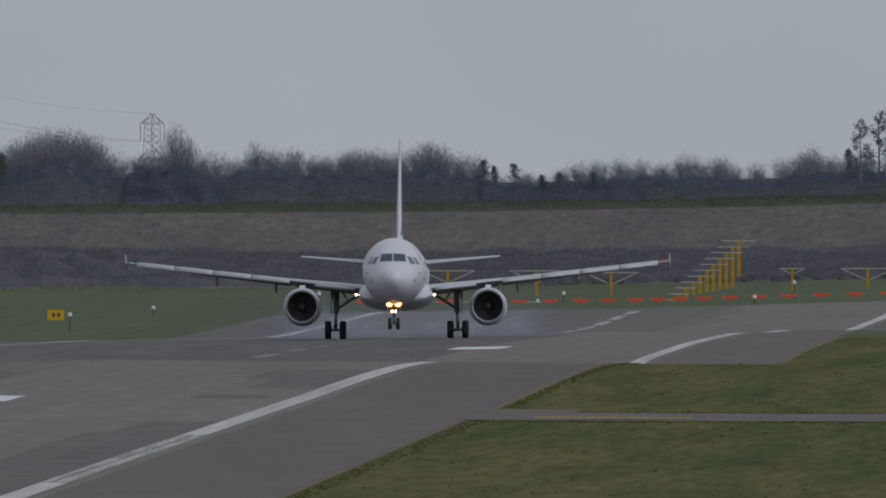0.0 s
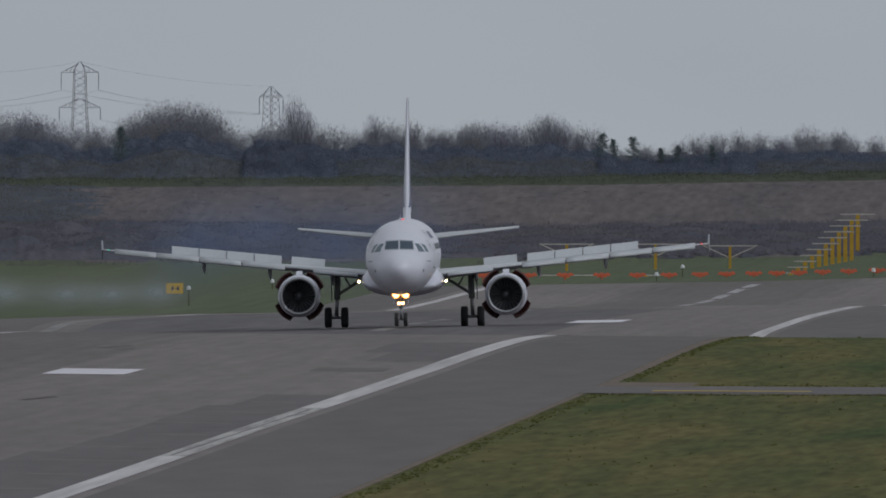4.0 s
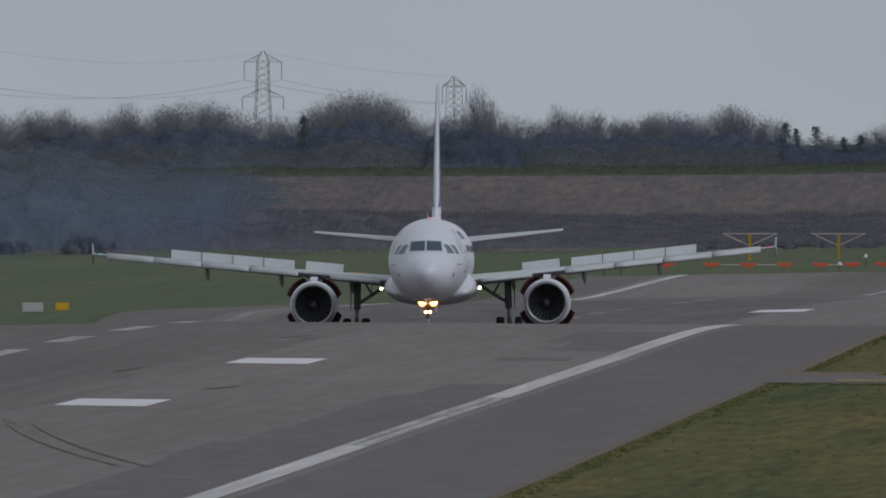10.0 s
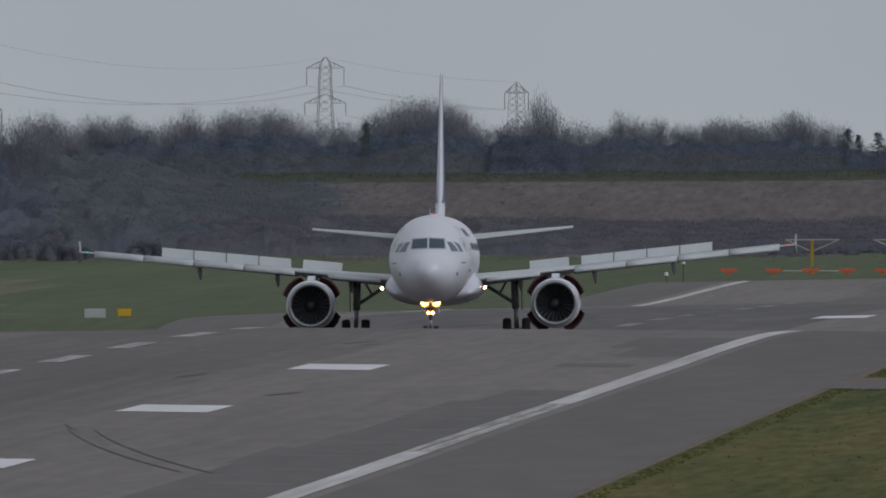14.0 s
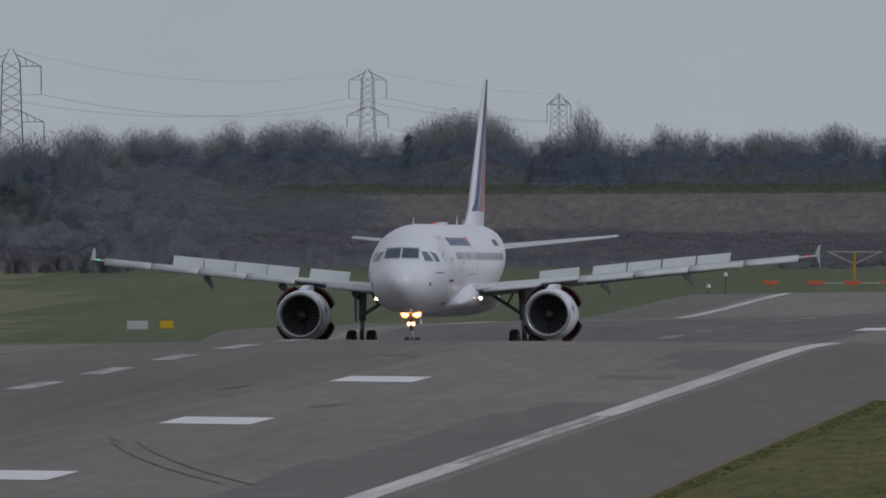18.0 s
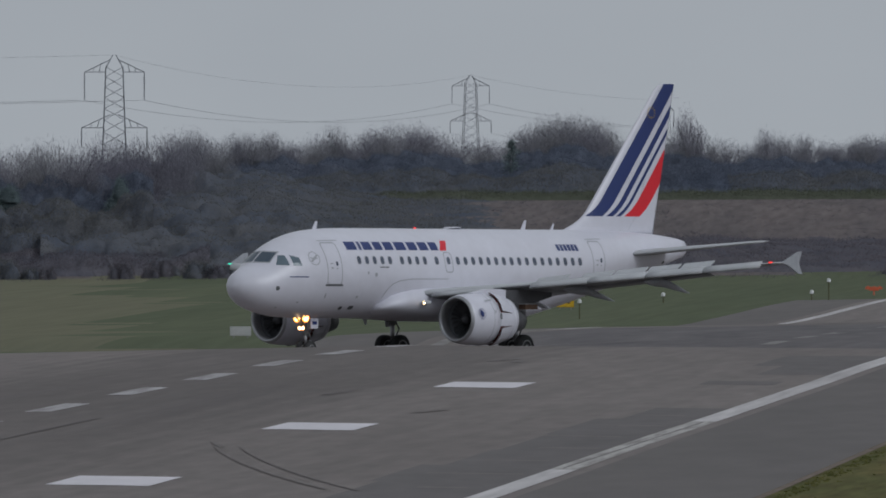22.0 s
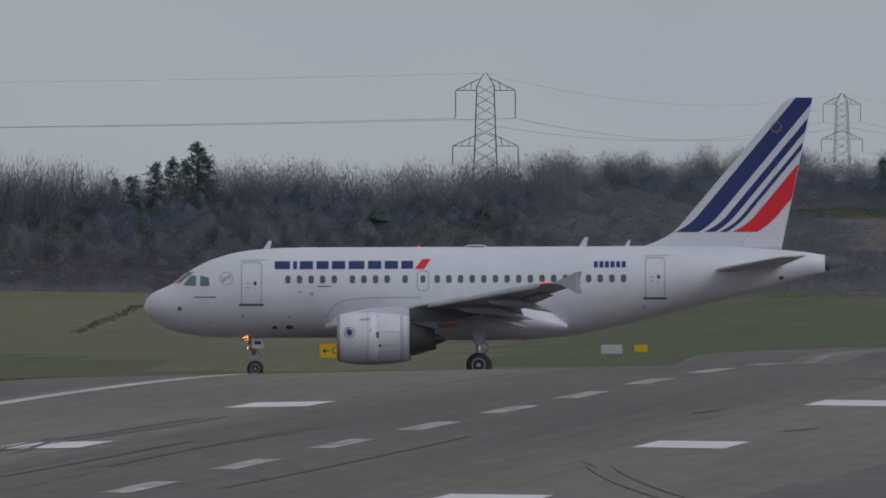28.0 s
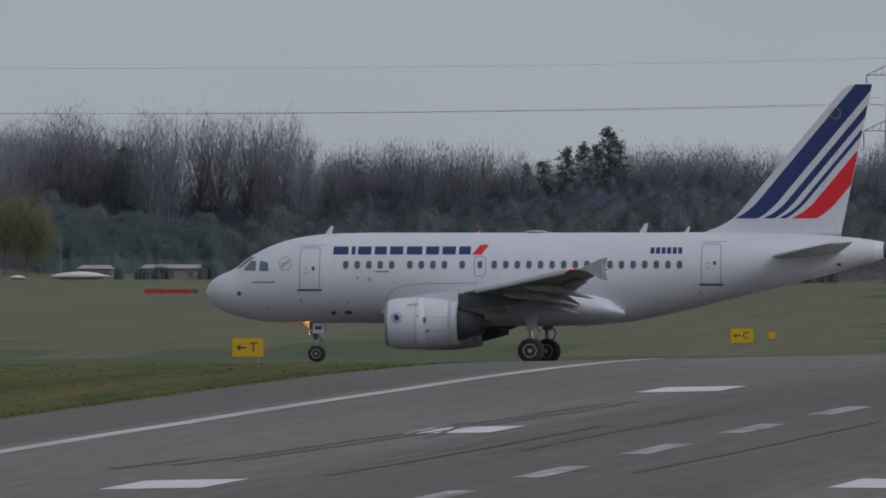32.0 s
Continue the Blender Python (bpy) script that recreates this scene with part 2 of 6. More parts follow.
# side panes: reflected sky is put into their paler blue base
SIDE_GLASS = material("blue_cockpit_glass", (0.125, 0.170, 0.205), 0.06, vary=0.1, scale=1.5, fine=5.0)
GLASS = material("dark_cockpit_glass", (0.055, 0.080, 0.112), 0.06, vary=0.05, scale=1.0, fine=5.0)
CABIN = material("dark_cabin_window", (0.100, 0.115, 0.160), 0.25, vary=0.15, scale=1.5, fine=5.0)
REDDOOR = material("dull_red_reverser_lining", (0.34, 0.030, 0.026), 0.55, vary=0.15, scale=2.0, fine=9.0)
DOORLIN = material("dark_door_lining", (0.085, 0.040, 0.040), 0.6, vary=0.15, scale=2.0, fine=9.0)
LANDING = glow("landing_light", (1.0, 0.45, 0.12), 12.0)
# glow of the rings added to imitate glare round the nose lamps
LAMP_GLARE = glow("amber_reflector", (1.0, 0.34, 0.06), 2.2)
ROOT_LAMP = glow("wing_root_light", (1.0, 0.74, 0.44), 8.0)
SMALL_LIGHT = glow("small_white_light", (1.0, 0.66, 0.34), 8.0)
NAV_RED = glow("red_navigation_light", (1.0, 0.03, 0.02), 0.9)
NAV_GREEN = glow("green_navigation_light", (0.05, 0.9, 0.60), 0.5)
# wood colours: distance haze is put into paler, bluer base tones
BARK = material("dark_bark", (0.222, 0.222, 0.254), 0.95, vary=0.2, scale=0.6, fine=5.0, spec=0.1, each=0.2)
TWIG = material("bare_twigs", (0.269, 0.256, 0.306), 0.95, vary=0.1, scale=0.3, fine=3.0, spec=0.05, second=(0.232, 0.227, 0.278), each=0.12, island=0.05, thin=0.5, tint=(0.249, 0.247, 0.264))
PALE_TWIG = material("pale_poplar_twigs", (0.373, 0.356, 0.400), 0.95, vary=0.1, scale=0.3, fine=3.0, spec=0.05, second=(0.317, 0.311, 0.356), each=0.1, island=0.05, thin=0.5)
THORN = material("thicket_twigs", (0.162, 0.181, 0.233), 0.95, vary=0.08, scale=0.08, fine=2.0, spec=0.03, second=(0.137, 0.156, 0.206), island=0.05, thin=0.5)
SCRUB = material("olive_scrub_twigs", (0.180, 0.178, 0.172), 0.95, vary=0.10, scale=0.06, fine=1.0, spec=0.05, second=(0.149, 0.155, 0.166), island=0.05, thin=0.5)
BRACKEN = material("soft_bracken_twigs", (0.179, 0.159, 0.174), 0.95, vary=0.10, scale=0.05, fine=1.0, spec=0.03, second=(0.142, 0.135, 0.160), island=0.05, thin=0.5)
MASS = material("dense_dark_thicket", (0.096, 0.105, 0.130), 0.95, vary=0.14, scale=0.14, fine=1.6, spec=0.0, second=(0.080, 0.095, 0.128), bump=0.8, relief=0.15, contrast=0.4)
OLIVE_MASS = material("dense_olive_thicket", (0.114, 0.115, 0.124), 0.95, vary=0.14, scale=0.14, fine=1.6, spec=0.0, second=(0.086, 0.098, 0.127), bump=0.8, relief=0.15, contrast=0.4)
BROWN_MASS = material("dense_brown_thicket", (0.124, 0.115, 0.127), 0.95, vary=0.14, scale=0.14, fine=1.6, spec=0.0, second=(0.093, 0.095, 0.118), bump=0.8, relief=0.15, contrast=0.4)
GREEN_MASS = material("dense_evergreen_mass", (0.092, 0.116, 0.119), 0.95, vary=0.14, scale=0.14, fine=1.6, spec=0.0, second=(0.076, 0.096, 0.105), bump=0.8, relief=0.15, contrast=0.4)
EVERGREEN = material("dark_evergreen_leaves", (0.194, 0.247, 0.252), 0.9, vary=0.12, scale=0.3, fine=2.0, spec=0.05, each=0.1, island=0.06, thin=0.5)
BRUSH = material("dark_rushes", (0.185, 0.170, 0.098), 0.95, vary=0.2, scale=0.1, fine=1.0, spec=0.05, thin=0.4)
HEDGE = material("dull_green_hedge", (0.128, 0.138, 0.104), 0.9, vary=0.12, scale=0.1, fine=1.0, spec=0.05, thin=0.3)
CATKIN = material("yellow_green_willow_twigs", (0.313, 0.286, 0.180), 0.9, vary=0.12, scale=0.3, fine=2.0, spec=0.1, second=(0.254, 0.243, 0.167), island=0.08, thin=0.45)
GALV = material("weathered_galvanised_steel", (0.165, 0.175, 0.20), 0.6, metal=0.2, vary=0.1, scale=0.5, fine=3.0)
WIRE = material("dark_conductor_wire", (0.16, 0.17, 0.18), 0.6, vary=0.05)
YPOST = material("yellow_painted_post", (0.46, 0.27, 0.015), 0.6, vary=0.12, scale=0.8, fine=4.0)
ORANGE = material("orange_red_fitting", (0.688, 0.127, 0.056), 0.6, vary=0.1, scale=0.8, fine=4.0)
SIGN_Y = material("yellow_sign_face", (0.62, 0.38, 0.015), 0.5, vary=0.05, scale=1.0, fine=5.0)
SIGN_B = material("black_sign_paint", (0.015, 0.015, 0.015), 0.5, vary=0.05)
SIGN_W = material("pale_sign_back", (0.46, 0.46, 0.46), 0.6, vary=0.06, scale=1.0, fine=5.0)
BEIGE = material("dull_beige_paint", (0.513, 0.476, 0.427), 0.6, vary=0.1, scale=0.8, fine=4.0)
ROOF = material("pale_shed_roof", (0.36, 0.36, 0.37), 0.7, vary=0.12, scale=0.3, fine=2.0)
WALLM = material("pale_brown_shed_wall", (0.24, 0.21, 0.18), 0.8, vary=0.15, scale=0.3, fine=2.0)
REDBAR = material("red_barrier_plastic", (0.42, 0.03, 0.03), 0.5, vary=0.08, scale=1.0, fine=4.0)
WHITE_LAMP = material("white_lamp_housing", (0.66, 0.66, 0.66), 0.5, vary=0.05)


def rubbered(m):
    """Darkens a runway surface where tyres have left rubber, along both sides of its middle."""
    n, l = m.node_tree.nodes, m.node_tree.links
    b = n["Principled BSDF"]
    under = b.inputs["Base Color"].links[0].from_socket
    at, parts, mp, streak = n.new("ShaderNodeTexCoord"), n.new("ShaderNodeSeparateXYZ"), n.new("ShaderNodeMapping"), n.new("ShaderNodeTexNoise")
    mp.inputs["Scale"].default_value = (1.4, 0.012, 1)
    streak.inputs["Scale"].default_value, streak.inputs["Detail"].default_value = 1.0, 5
    away, ragged, band, lane, both = n.new("ShaderNodeMath"), n.new("ShaderNodeMath"), n.new("ShaderNodeMapRange"), n.new("ShaderNodeMapRange"), n.new("ShaderNodeMath")
    l.new(at.outputs["Object"], parts.inputs[0])
    l.new(at.outputs["Object"], mp.inputs["Vector"])
    l.new(mp.outputs[0], streak.inputs["Vector"])
    away.operation, ragged.operation, both.operation = "ABSOLUTE", "MULTIPLY_ADD", "MULTIPLY"
    l.new(parts.outputs["X"], away.inputs[0])
    l.new(streak.outputs["Fac"], ragged.inputs[0])
    ragged.inputs[1].default_value = 5.0
    l.new(away.outputs[0], ragged.inputs[2])
    band.inputs["From Min"].default_value, band.inputs["From Max"].default_value = 9.0, 12.6
    band.inputs["To Min"].default_value, band.inputs["To Max"].default_value = 0.75, 1.0
    l.new(ragged.outputs[0], band.inputs["Value"])
    lane.inputs["From Min"].default_value, lane.inputs["From Max"].default_value = 0.3, 0.7
    lane.inputs["To Min"].default_value, lane.inputs["To Max"].default_value = 0.92, 1.08
    l.new(streak.outputs["Fac"], lane.inputs["Value"])
    l.new(band.outputs[0], both.inputs[0])
    l.new(lane.outputs[0], both.inputs[1])
    mul = n.new("ShaderNodeVectorMath")
    mul.operation = "SCALE"
    l.new(under, mul.inputs[0])
    l.new(both.outputs[0], mul.inputs["Scale"])
    l.new(mul.outputs[0], b.inputs["Base Color"])


rubbered(ASPHALT)


# ---- ground ----
RIDGE = spline([-400, 600, 950, 1160, 1300, 1360, 1420, 1480, 1540, 1600, 1660, 1720, 1780, 1837, 1893, 1932, 1985, 2040, 2137, 2183, 2240, 2363, 2500, 2600, 2700, 2800, 2900, 3035, 3277, 3400, 3500, 5000],
               [-3.7, -3.2, -1.65, -0.69, 0, 0.26, 0.53, 0.775, 1.03, 1.22, 1.29, 1.08, 0.60, 0.05, -0.22, -0.47, -0.77, -0.87, -0.70, -0.62, -0.46, -0.4, -0.42, -0.45, -0.75, -1.15, -1.45, -1.5, -0.6, -0.2, 0.2, 0.4])
# how the runway's halves rise or fall from its middle to their edges
FALL_RIGHT = spline([900, 1400, 1480, 1560, 1630, 1700, 1790, 1930, 2080, 2125, 2174, 2232, 2300, 2430, 2500, 2650, 2874, 3115, 3335],
                    [-0.0145, -0.0125, -0.0105, -0.007, -0.0045, -0.008, -0.0135, -0.0145, 0.0, 0.0115, 0.0166, 0.0168, 0.020, 0.023, 0.012, 0.010, 0.014, 0.034, 0.028])
FALL_LEFT = spline([900, 1200, 1400, 1600, 1700, 1790, 1930, 2080, 2250, 2300, 2330, 2360, 2430, 2650, 3000, 3100, 3335],
                   [-0.018, -0.017, -0.017, -0.019, -0.020, -0.0225, -0.0225, -0.021, -0.026, -0.028, -0.014, -0.007, -0.009, -0.020, -0.018, -0.012, -0.016])


def ground_z(x, y):
    """The ground's height: the runway's humps, its crown, the verges, the hill behind, and an unseen rise that backs
    the wood.
    """
    if x > 0:
        z = RIDGE(y) + FALL_RIGHT(y) * min(x, 30)
    else:
        z = RIDGE(y) + FALL_LEFT(y) * (1 - 0.85 * math.exp(-((y - 1842) / 55) ** 2) * smooth(4, -12, x)) * min(-x, 30)
    z -= 0.004 * min(max(abs(x) - 30, 0), 80) * (1 - 0.85 * math.exp(-((y - 1842) / 55) ** 2) * smooth(4, -12, x))
    if y > 1900:
        b = bearing_of(x, y)
        z += 0.75 * smooth(-1000, -2300, b) * smooth(2500, 3650, y)
        left, foot = smooth(-560, -1500, b), 3760
        # second rise, unseen behind the trees, added to block sky in their gaps
        z += smooth(foot - 40, foot + 180, y) * (7.6 - 2.9 * left) + (1 - left) * 2.8 * smooth(foot + 260, foot + 340, y) - smooth(foot + 560, foot + 1300, y) * 3
    return z


def sheet(name, xs, ys, mats, lift=0.0, parent=None, label="", choose=None, sink=None):
    verts = [(x, y, ground_z(x, y) + lift - (sink(x, y) if sink else 0)) for y in ys for x in xs]
    n = len(xs)
    faces = [(j * n + i, j * n + i + 1, (j + 1) * n + i + 1, (j + 1) * n + i) for j in range(len(ys) - 1) for i in range(n - 1)]
    slots = [choose((xs[f % (n - 1)] + xs[f % (n - 1) + 1]) / 2, (ys[f // (n - 1)] + ys[f // (n - 1) + 1]) / 2) for f in range(len(faces))] if choose else None
    return part(name, verts, faces, mats, parent, label, True, (0, 0, 0), slots)


def steps(a, b, d):
    n = max(1, round((b - a) / d))
    return [a + (b - a) * i / n for i in range(n + 1)]


def cover(x, y):
    b = bearing_of(x, y)
    foot = 3760
    if y > foot + (175 if b > -790 else 20):
        return 3
    if y > foot + 8 * math.sin(x * 0.3):
        return 2
    if y > 2420 + 420 * noise.noise(Vector((x * 0.05, y * 0.004, 1.0))) and b < -960 + 220 * noise.noise(Vector((x * 0.03, y * 0.012, 3.0))) + 90 * noise.noise(Vector((x * 0.23, y * 0.09, 7.0))):
        return 1
    return 4 if y > (2330 if x > 28 else 1930) else 0


ground = sheet("ground", [-6000, -2500, -1200, -700, -450, -330] + steps(-270, 150, 6) + [200, 300, 500, 900, 2000, 6000],
               [-3000, -1200, -500, 0, 300, 600, 800] + steps(900, 4100, 14) + [4300, 4600, 5000, 6500, 9000], [GRASS, DRY, FIELD, LITTER, HAZED_GRASS], choose=cover,
               sink=lambda x, y: 0.25 * (abs(x) < 29 and 590 < y < 3335) + 0.15 * (30 < x < 220 and 1410 < y < 1428) + 0.15 * (-220 < x < -30 and 1826 < y < 1850))
tagged(ground, "rolling mown airfield grass with a brown bracken slope behind", "ground", kind="structure")

runway = sheet("runway", [-23.4, -17, -12, -8, -4, 0, 4, 8, 12, 17, 23.4], steps(560, 3330, 6), ASPHALT, 0.02)
tagged(runway, "worn grey asphalt runway with humps and faded markings", "runway", kind="structure")
for side in (-1, 1):
    sh = sheet("shoulder", [side * a for a in ((23.4, 26, 30) if side > 0 else (30, 26, 23.4))], steps(560, 3330, 6), SHOULDER, 0.02, runway)
taxiway = sheet("taxiway", [30, 33, 40, 60, 100, 220], steps(1407, 1431, 4), SHOULDER, 0.015)
tagged(taxiway, "grey asphalt taxiway with a yellow line beside grass", "taxiway", kind="structure")
sheet("taxi_line", [32.4, 34, 36, 38], [1413.0, 1416.5], YELLOW_LINE, 0.03, taxiway, "faded yellow taxi line")
exit_way = sheet("exit_taxiway", [-220, -100, -60, -45, -38, -30], steps(1824, 1852, 4), SHOULDER, 0.02)
tagged(exit_way, "grey asphalt exit taxiway crossing the grass", "taxiway", kind="structure")
for x0, x1, y0, y1 in ((30, 30.25, 900, 1405), (30, 30.3, 1431, 1446), (30, 30.45, 1446, 1800), (30.3, 33.4, 1432, 1446), (33.4, 60, 1431, 1433), (31, 60, 1404, 1406), (30, 30.5, 2110, 2330)):
    sheet("soil_edge", [x0, (x0 + x1) / 2, x1], steps(y0, y1, 8), SOIL, 0.012, runway, "bare brown soil edge")
# fresher repairs and rubber
for x0, x1, y0, y1 in ((18.3, 22.1, 1060, 1172), (18.0, 22.1, 1172, 1213), (18.7, 22.1, 1213, 1254), (18.9, 22.1, 1254, 1299), (18.8, 22.1, 1299, 1350), (19.6, 22.1, 1350, 1388), (18.4, 21.2, 1474, 1488), (19.4, 22.1, 1514, 1550), (18.2, 22.1, 1550, 1600), (-20, 10.4, 2112, 2530)):
    sheet("asphalt_repair", steps(x0, x1, 4), steps(y0, y1, 6), PATCH if y0 < 2000 else OLD_PATCH, 0.028, runway, "darker asphalt repair strip")
def rubber_streaks(x0, x1, y0, y1, lift, seed):
    """Many faint parallel streaks, denser in the middle of the band."""
    random.seed(seed)
    v, f = [], []
    x = x0
    while x < x1:
        w = random.uniform(0.06, 0.24)
        mid = 1 - abs(2 * (x - x0) / (x1 - x0) - 1)
        for k in range(3):
            if random.random() < 0.1 + 0.45 * mid:
                a = y0 + (y1 - y0) * (k + 0.5 * random.random()) / 3
                ys = steps(a, min(y1, a + (y1 - y0) * random.uniform(0.12, 0.30)), 10)
                n = len(v)
                for j, y in enumerate(ys):
                    e = w * (0.15 + 0.85 * math.sin(math.pi * (j + 0.2) / (len(ys) - 0.6))) / 2
                    sway = 0.10 * math.sin(y * 0.01 + x0)
                    v += [(x + w / 2 + sway - e, y, ground_z(x + w / 2 - e, y) + lift), (x + w / 2 + sway + e, y, ground_z(x + w / 2 + e, y) + lift)]
                f += [(n + 2 * j, n + 2 * j + 1, n + 2 * j + 3, n + 2 * j + 2) for j in range(len(ys) - 1)]
        x += w + random.uniform(0.02, 0.16)
    part("rubber_streaks", v, f, RUBBER_MARK, runway, "dark tyre rubber streaks")


for x0, x1, y0, y1 in ((-8.0, -0.6, 880, 1780), (0.6, 7.5, 920, 1740), (-5.5, 5.5, 2150, 2600)):
    rubber_streaks(x0, x1, y0, y1, 0.024, int(x0 * 10))
# painted markings
for k in range(-6, 33):
    y = 1287 + 60.96 * k
    sheet("centreline_dash", [-0.42, 0.0, 0.48], steps(y, y + 29, 6), FAINT if 1900 < y < 2800 else WORN, 0.036, runway)
for k in (-2, -1, 0, 1):
    for side in (-1, 1):
        sheet("touchdown_bar", steps(side * 10.5 - 1.05, side * 10.5 + 1.95, 1.0), steps(1302 + 150 * k, 1324 + 150 * k, 7.5), PAINT, 0.036, runway)
sheet("touchdown_bar", [9.3, 10.3, 11.3, 12.4], steps(2246, 2276, 6), PAINT, 0.036, runway)
# arrow-shaped remains of the far centreline
for k in range(5):
    y = 3018 + 60.96 * k
    sheet("worn_arrow", [-0.4, 0.0, 0.4], steps(y + 6, y + 22, 4), WORN, 0.037, runway, "worn white arrow on the far runway")
    sheet("worn_arrow", [-1.3, -0.6, 0.4, 0.9], [y + 10, y + 11.5, y + 13], FAINT, 0.039, runway)
for side in (-1, 1):
    # left line from 2255 to 2500: dust haze put in as fainter paint
    for y0, y1, mat in ((600, 1205, EDGE_PAINT), (1205, 1345, WORN_EDGE), (1345, 3325, EDGE_PAINT)) if side > 0 else ((600, 2255, EDGE_PAINT), (2255, 2500, FAINT), (2500, 3325, EDGE_PAINT)):
        sheet("edge_line", [side * 22.0 - 0.42 + 0.28 * (1 + side), side * 22.0 + 0.42 + 0.28 * (1 + side)], steps(y0, y1, 6), mat, 0.034, runway)


def skid(points, width, mat=SKID):
    """A dark tyre mark along points across and along the runway."""
    path = sorted((Vector((x, y, 0)) for x, y in points), key=lambda q: q.y)
    v = []
    for i, q in enumerate(path):
        for s in (-1, 1):
            x = q.x + s * width / 2
            v.append((x, q.y, ground_z(x, q.y) + 0.042))
    f = [(2 * i, 2 * i + 1, 2 * i + 3, 2 * i + 2) for i in range(len(path) - 1)]
    part("tyre_mark", v, f, mat, runway, "dark curved tyre mark")


def bend(x0, y0, x1, y1, bow, n=14):
    return [(x0 + (x1 - x0) * k / n + bow * 4 * (k / n) * (1 - k / n), y0 + (y1 - y0) * k / n) for k in range(n + 1)]


for x0, y0, x1, y1, bow, w in ((10.2, 1250, 17.6, 1150, -0.5, 0.14), (10.9, 1252, 18.6, 1148, -0.5, 0.14), (9.6, 1262, 10.4, 1250, 0, 0.2), (-13.0, 1226, -10.2, 1410, 0.4, 0.20), (-12.2, 1226, -9.4, 1412, 0.4, 0.20), (-11.0, 1290, -11.6, 1340, 0.1, 0.25), (-9.8, 1288, -11.3, 1340, 0.1, 0.25),
                           (-6.6, 1180, -5.8, 1320, 0.3, 0.16), (-4.2, 1240, -3.8, 1360, -0.2, 0.14), (2.4, 1180, 2.9, 1330, 0.2, 0.14), (-14.8, 1210, -14.2, 1235, 0, 0.5), (-13.4, 1216, -12.9, 1240, 0, 0.4),
                           (22.45, 1208, 22.6, 1342, 0.06, 0.07), (-17, 2230, -9, 2290, 1, 1.2), (-8, 2235, -1, 2262, 1, 0.9), (12.2, 1360, 12.9, 1372, 0, 0.3), (6.8, 1418, 7.3, 1432, 0, 0.25), (7.6, 1560, 8.4, 1576, 0, 0.25), (8.6, 1554, 9.0, 1562, 0, 0.2)):
    skid(bend(x0, y0, x1, y1, bow), w, SOFT_SKID if 9 < x0 < 22 else RUBBER_MARK if abs(x0) < 7 else SKID)
# pale joints in the repaired strips
for k in range(9):
    y = 1090 + 34 * k
    sheet("repair_joint", [18.9 + 0.5 * (k % 3), 20.2, 21.4 + 0.4 * (k % 2)], [y, y + 1.6], ASPHALT, 0.033, runway)
service_road = sheet("service_road", steps(-210, -60, 12), [2803, 2812, 2821], SHOULDER, 0.02)
tagged(service_road, "narrow pale service road across the grass", "road", kind="structure")


# ---- the airliner: x to its right, y forward from the main gear, z up from the ground ----
NOSE = 15.35
S_AX = [0.0, 0.12, 0.39, 0.8, 1.3, 1.94, 2.8, 3.6, 4.56, 5.8, 7.5, 19.5, 20.7, 22.9, 24.6, 26.7, 28.7, 30.5, 31.2]
TOP = spline(S_AX, [3.02, 3.32, 3.62, 3.84, 4.06, 4.55, 5.03, 5.33, 5.55, 5.67, 5.72, 5.72, 5.72, 5.73, 5.73, 5.70, 5.58, 5.40, 5.28])
BOT = spline(S_AX, [2.98, 2.70, 2.42, 2.14, 1.94, 1.78, 1.65, 1.60, 1.58, 1.58, 1.58, 1.62, 1.85, 2.35, 2.78, 3.28, 3.80, 4.30, 4.52])
HALF = spline(S_AX, [0.02, 0.34, 0.68, 0.98, 1.22, 1.42, 1.64, 1.78, 1.89, 1.95, 1.975, 1.975, 1.96, 1.84, 1.66, 1.32, 0.90, 0.50, 0.34])


def hull(s, phi, out=0.0):
    """A point of the hull, phi from the crown round to the aircraft's right."""
    w, c, h = HALF(s), (TOP(s) + BOT(s)) / 2, (TOP(s) - BOT(s)) / 2
    return Vector(((w + out) * math.sin(phi), NOSE - s, c + (h + out) * math.cos(phi)))


def hull_at(s, z, side, out=0.0):
    c, h = (TOP(s) + BOT(s)) / 2, (TOP(s) - BOT(s)) / 2
    return hull(s, side * math.acos(max(-1, min(1, (z - c) / h))), out)


def nose_at(x, z, out=0.0):
    """The point of the nose at that side distance and height."""
    a, b = 0.05, 9.0
    for _ in range(40):
        s = (a + b) / 2
        w, c, h = HALF(s), (TOP(s) + BOT(s)) / 2, (TOP(s) - BOT(s)) / 2
        if (x / w) ** 2 + ((z - c) / h) ** 2 > 1:
            a = s
        else:
            b = s
    c, h, w = (TOP(b) + BOT(b)) / 2, (TOP(b) - BOT(b)) / 2, HALF(b)
    n = Vector((x / w**2, 0.55, (z - c) / h**2)).normalized()
    return Vector((x, NOSE - b, z)) + n * out


def quad_patch(fn, corners, n=5, m=3):
    """A patch laid on a surface between four corners."""
    a, b, c, d = (Vector(p) for p in corners)
    verts = []
    for j in range(m + 1):
        for i in range(n + 1):
            u, v = i / n, j / m
            verts.append(fn(*(a.lerp(b, u).lerp(d.lerp(c, u), v))))
    faces = [(j * (n + 1) + i, j * (n + 1) + i + 1, (j + 1) * (n + 1) + i + 1, (j + 1) * (n + 1) + i) for j in range(m) for i in range(n)]
    return verts, faces


def side_patch(name, corners, side, mat, parent, out=0.006, n=4, m=3, label=""):
    v, f = quad_patch(lambda s, z: hull_at(s, z, side, out), corners, n, m)
    return part(name, v, f, mat, parent, label)


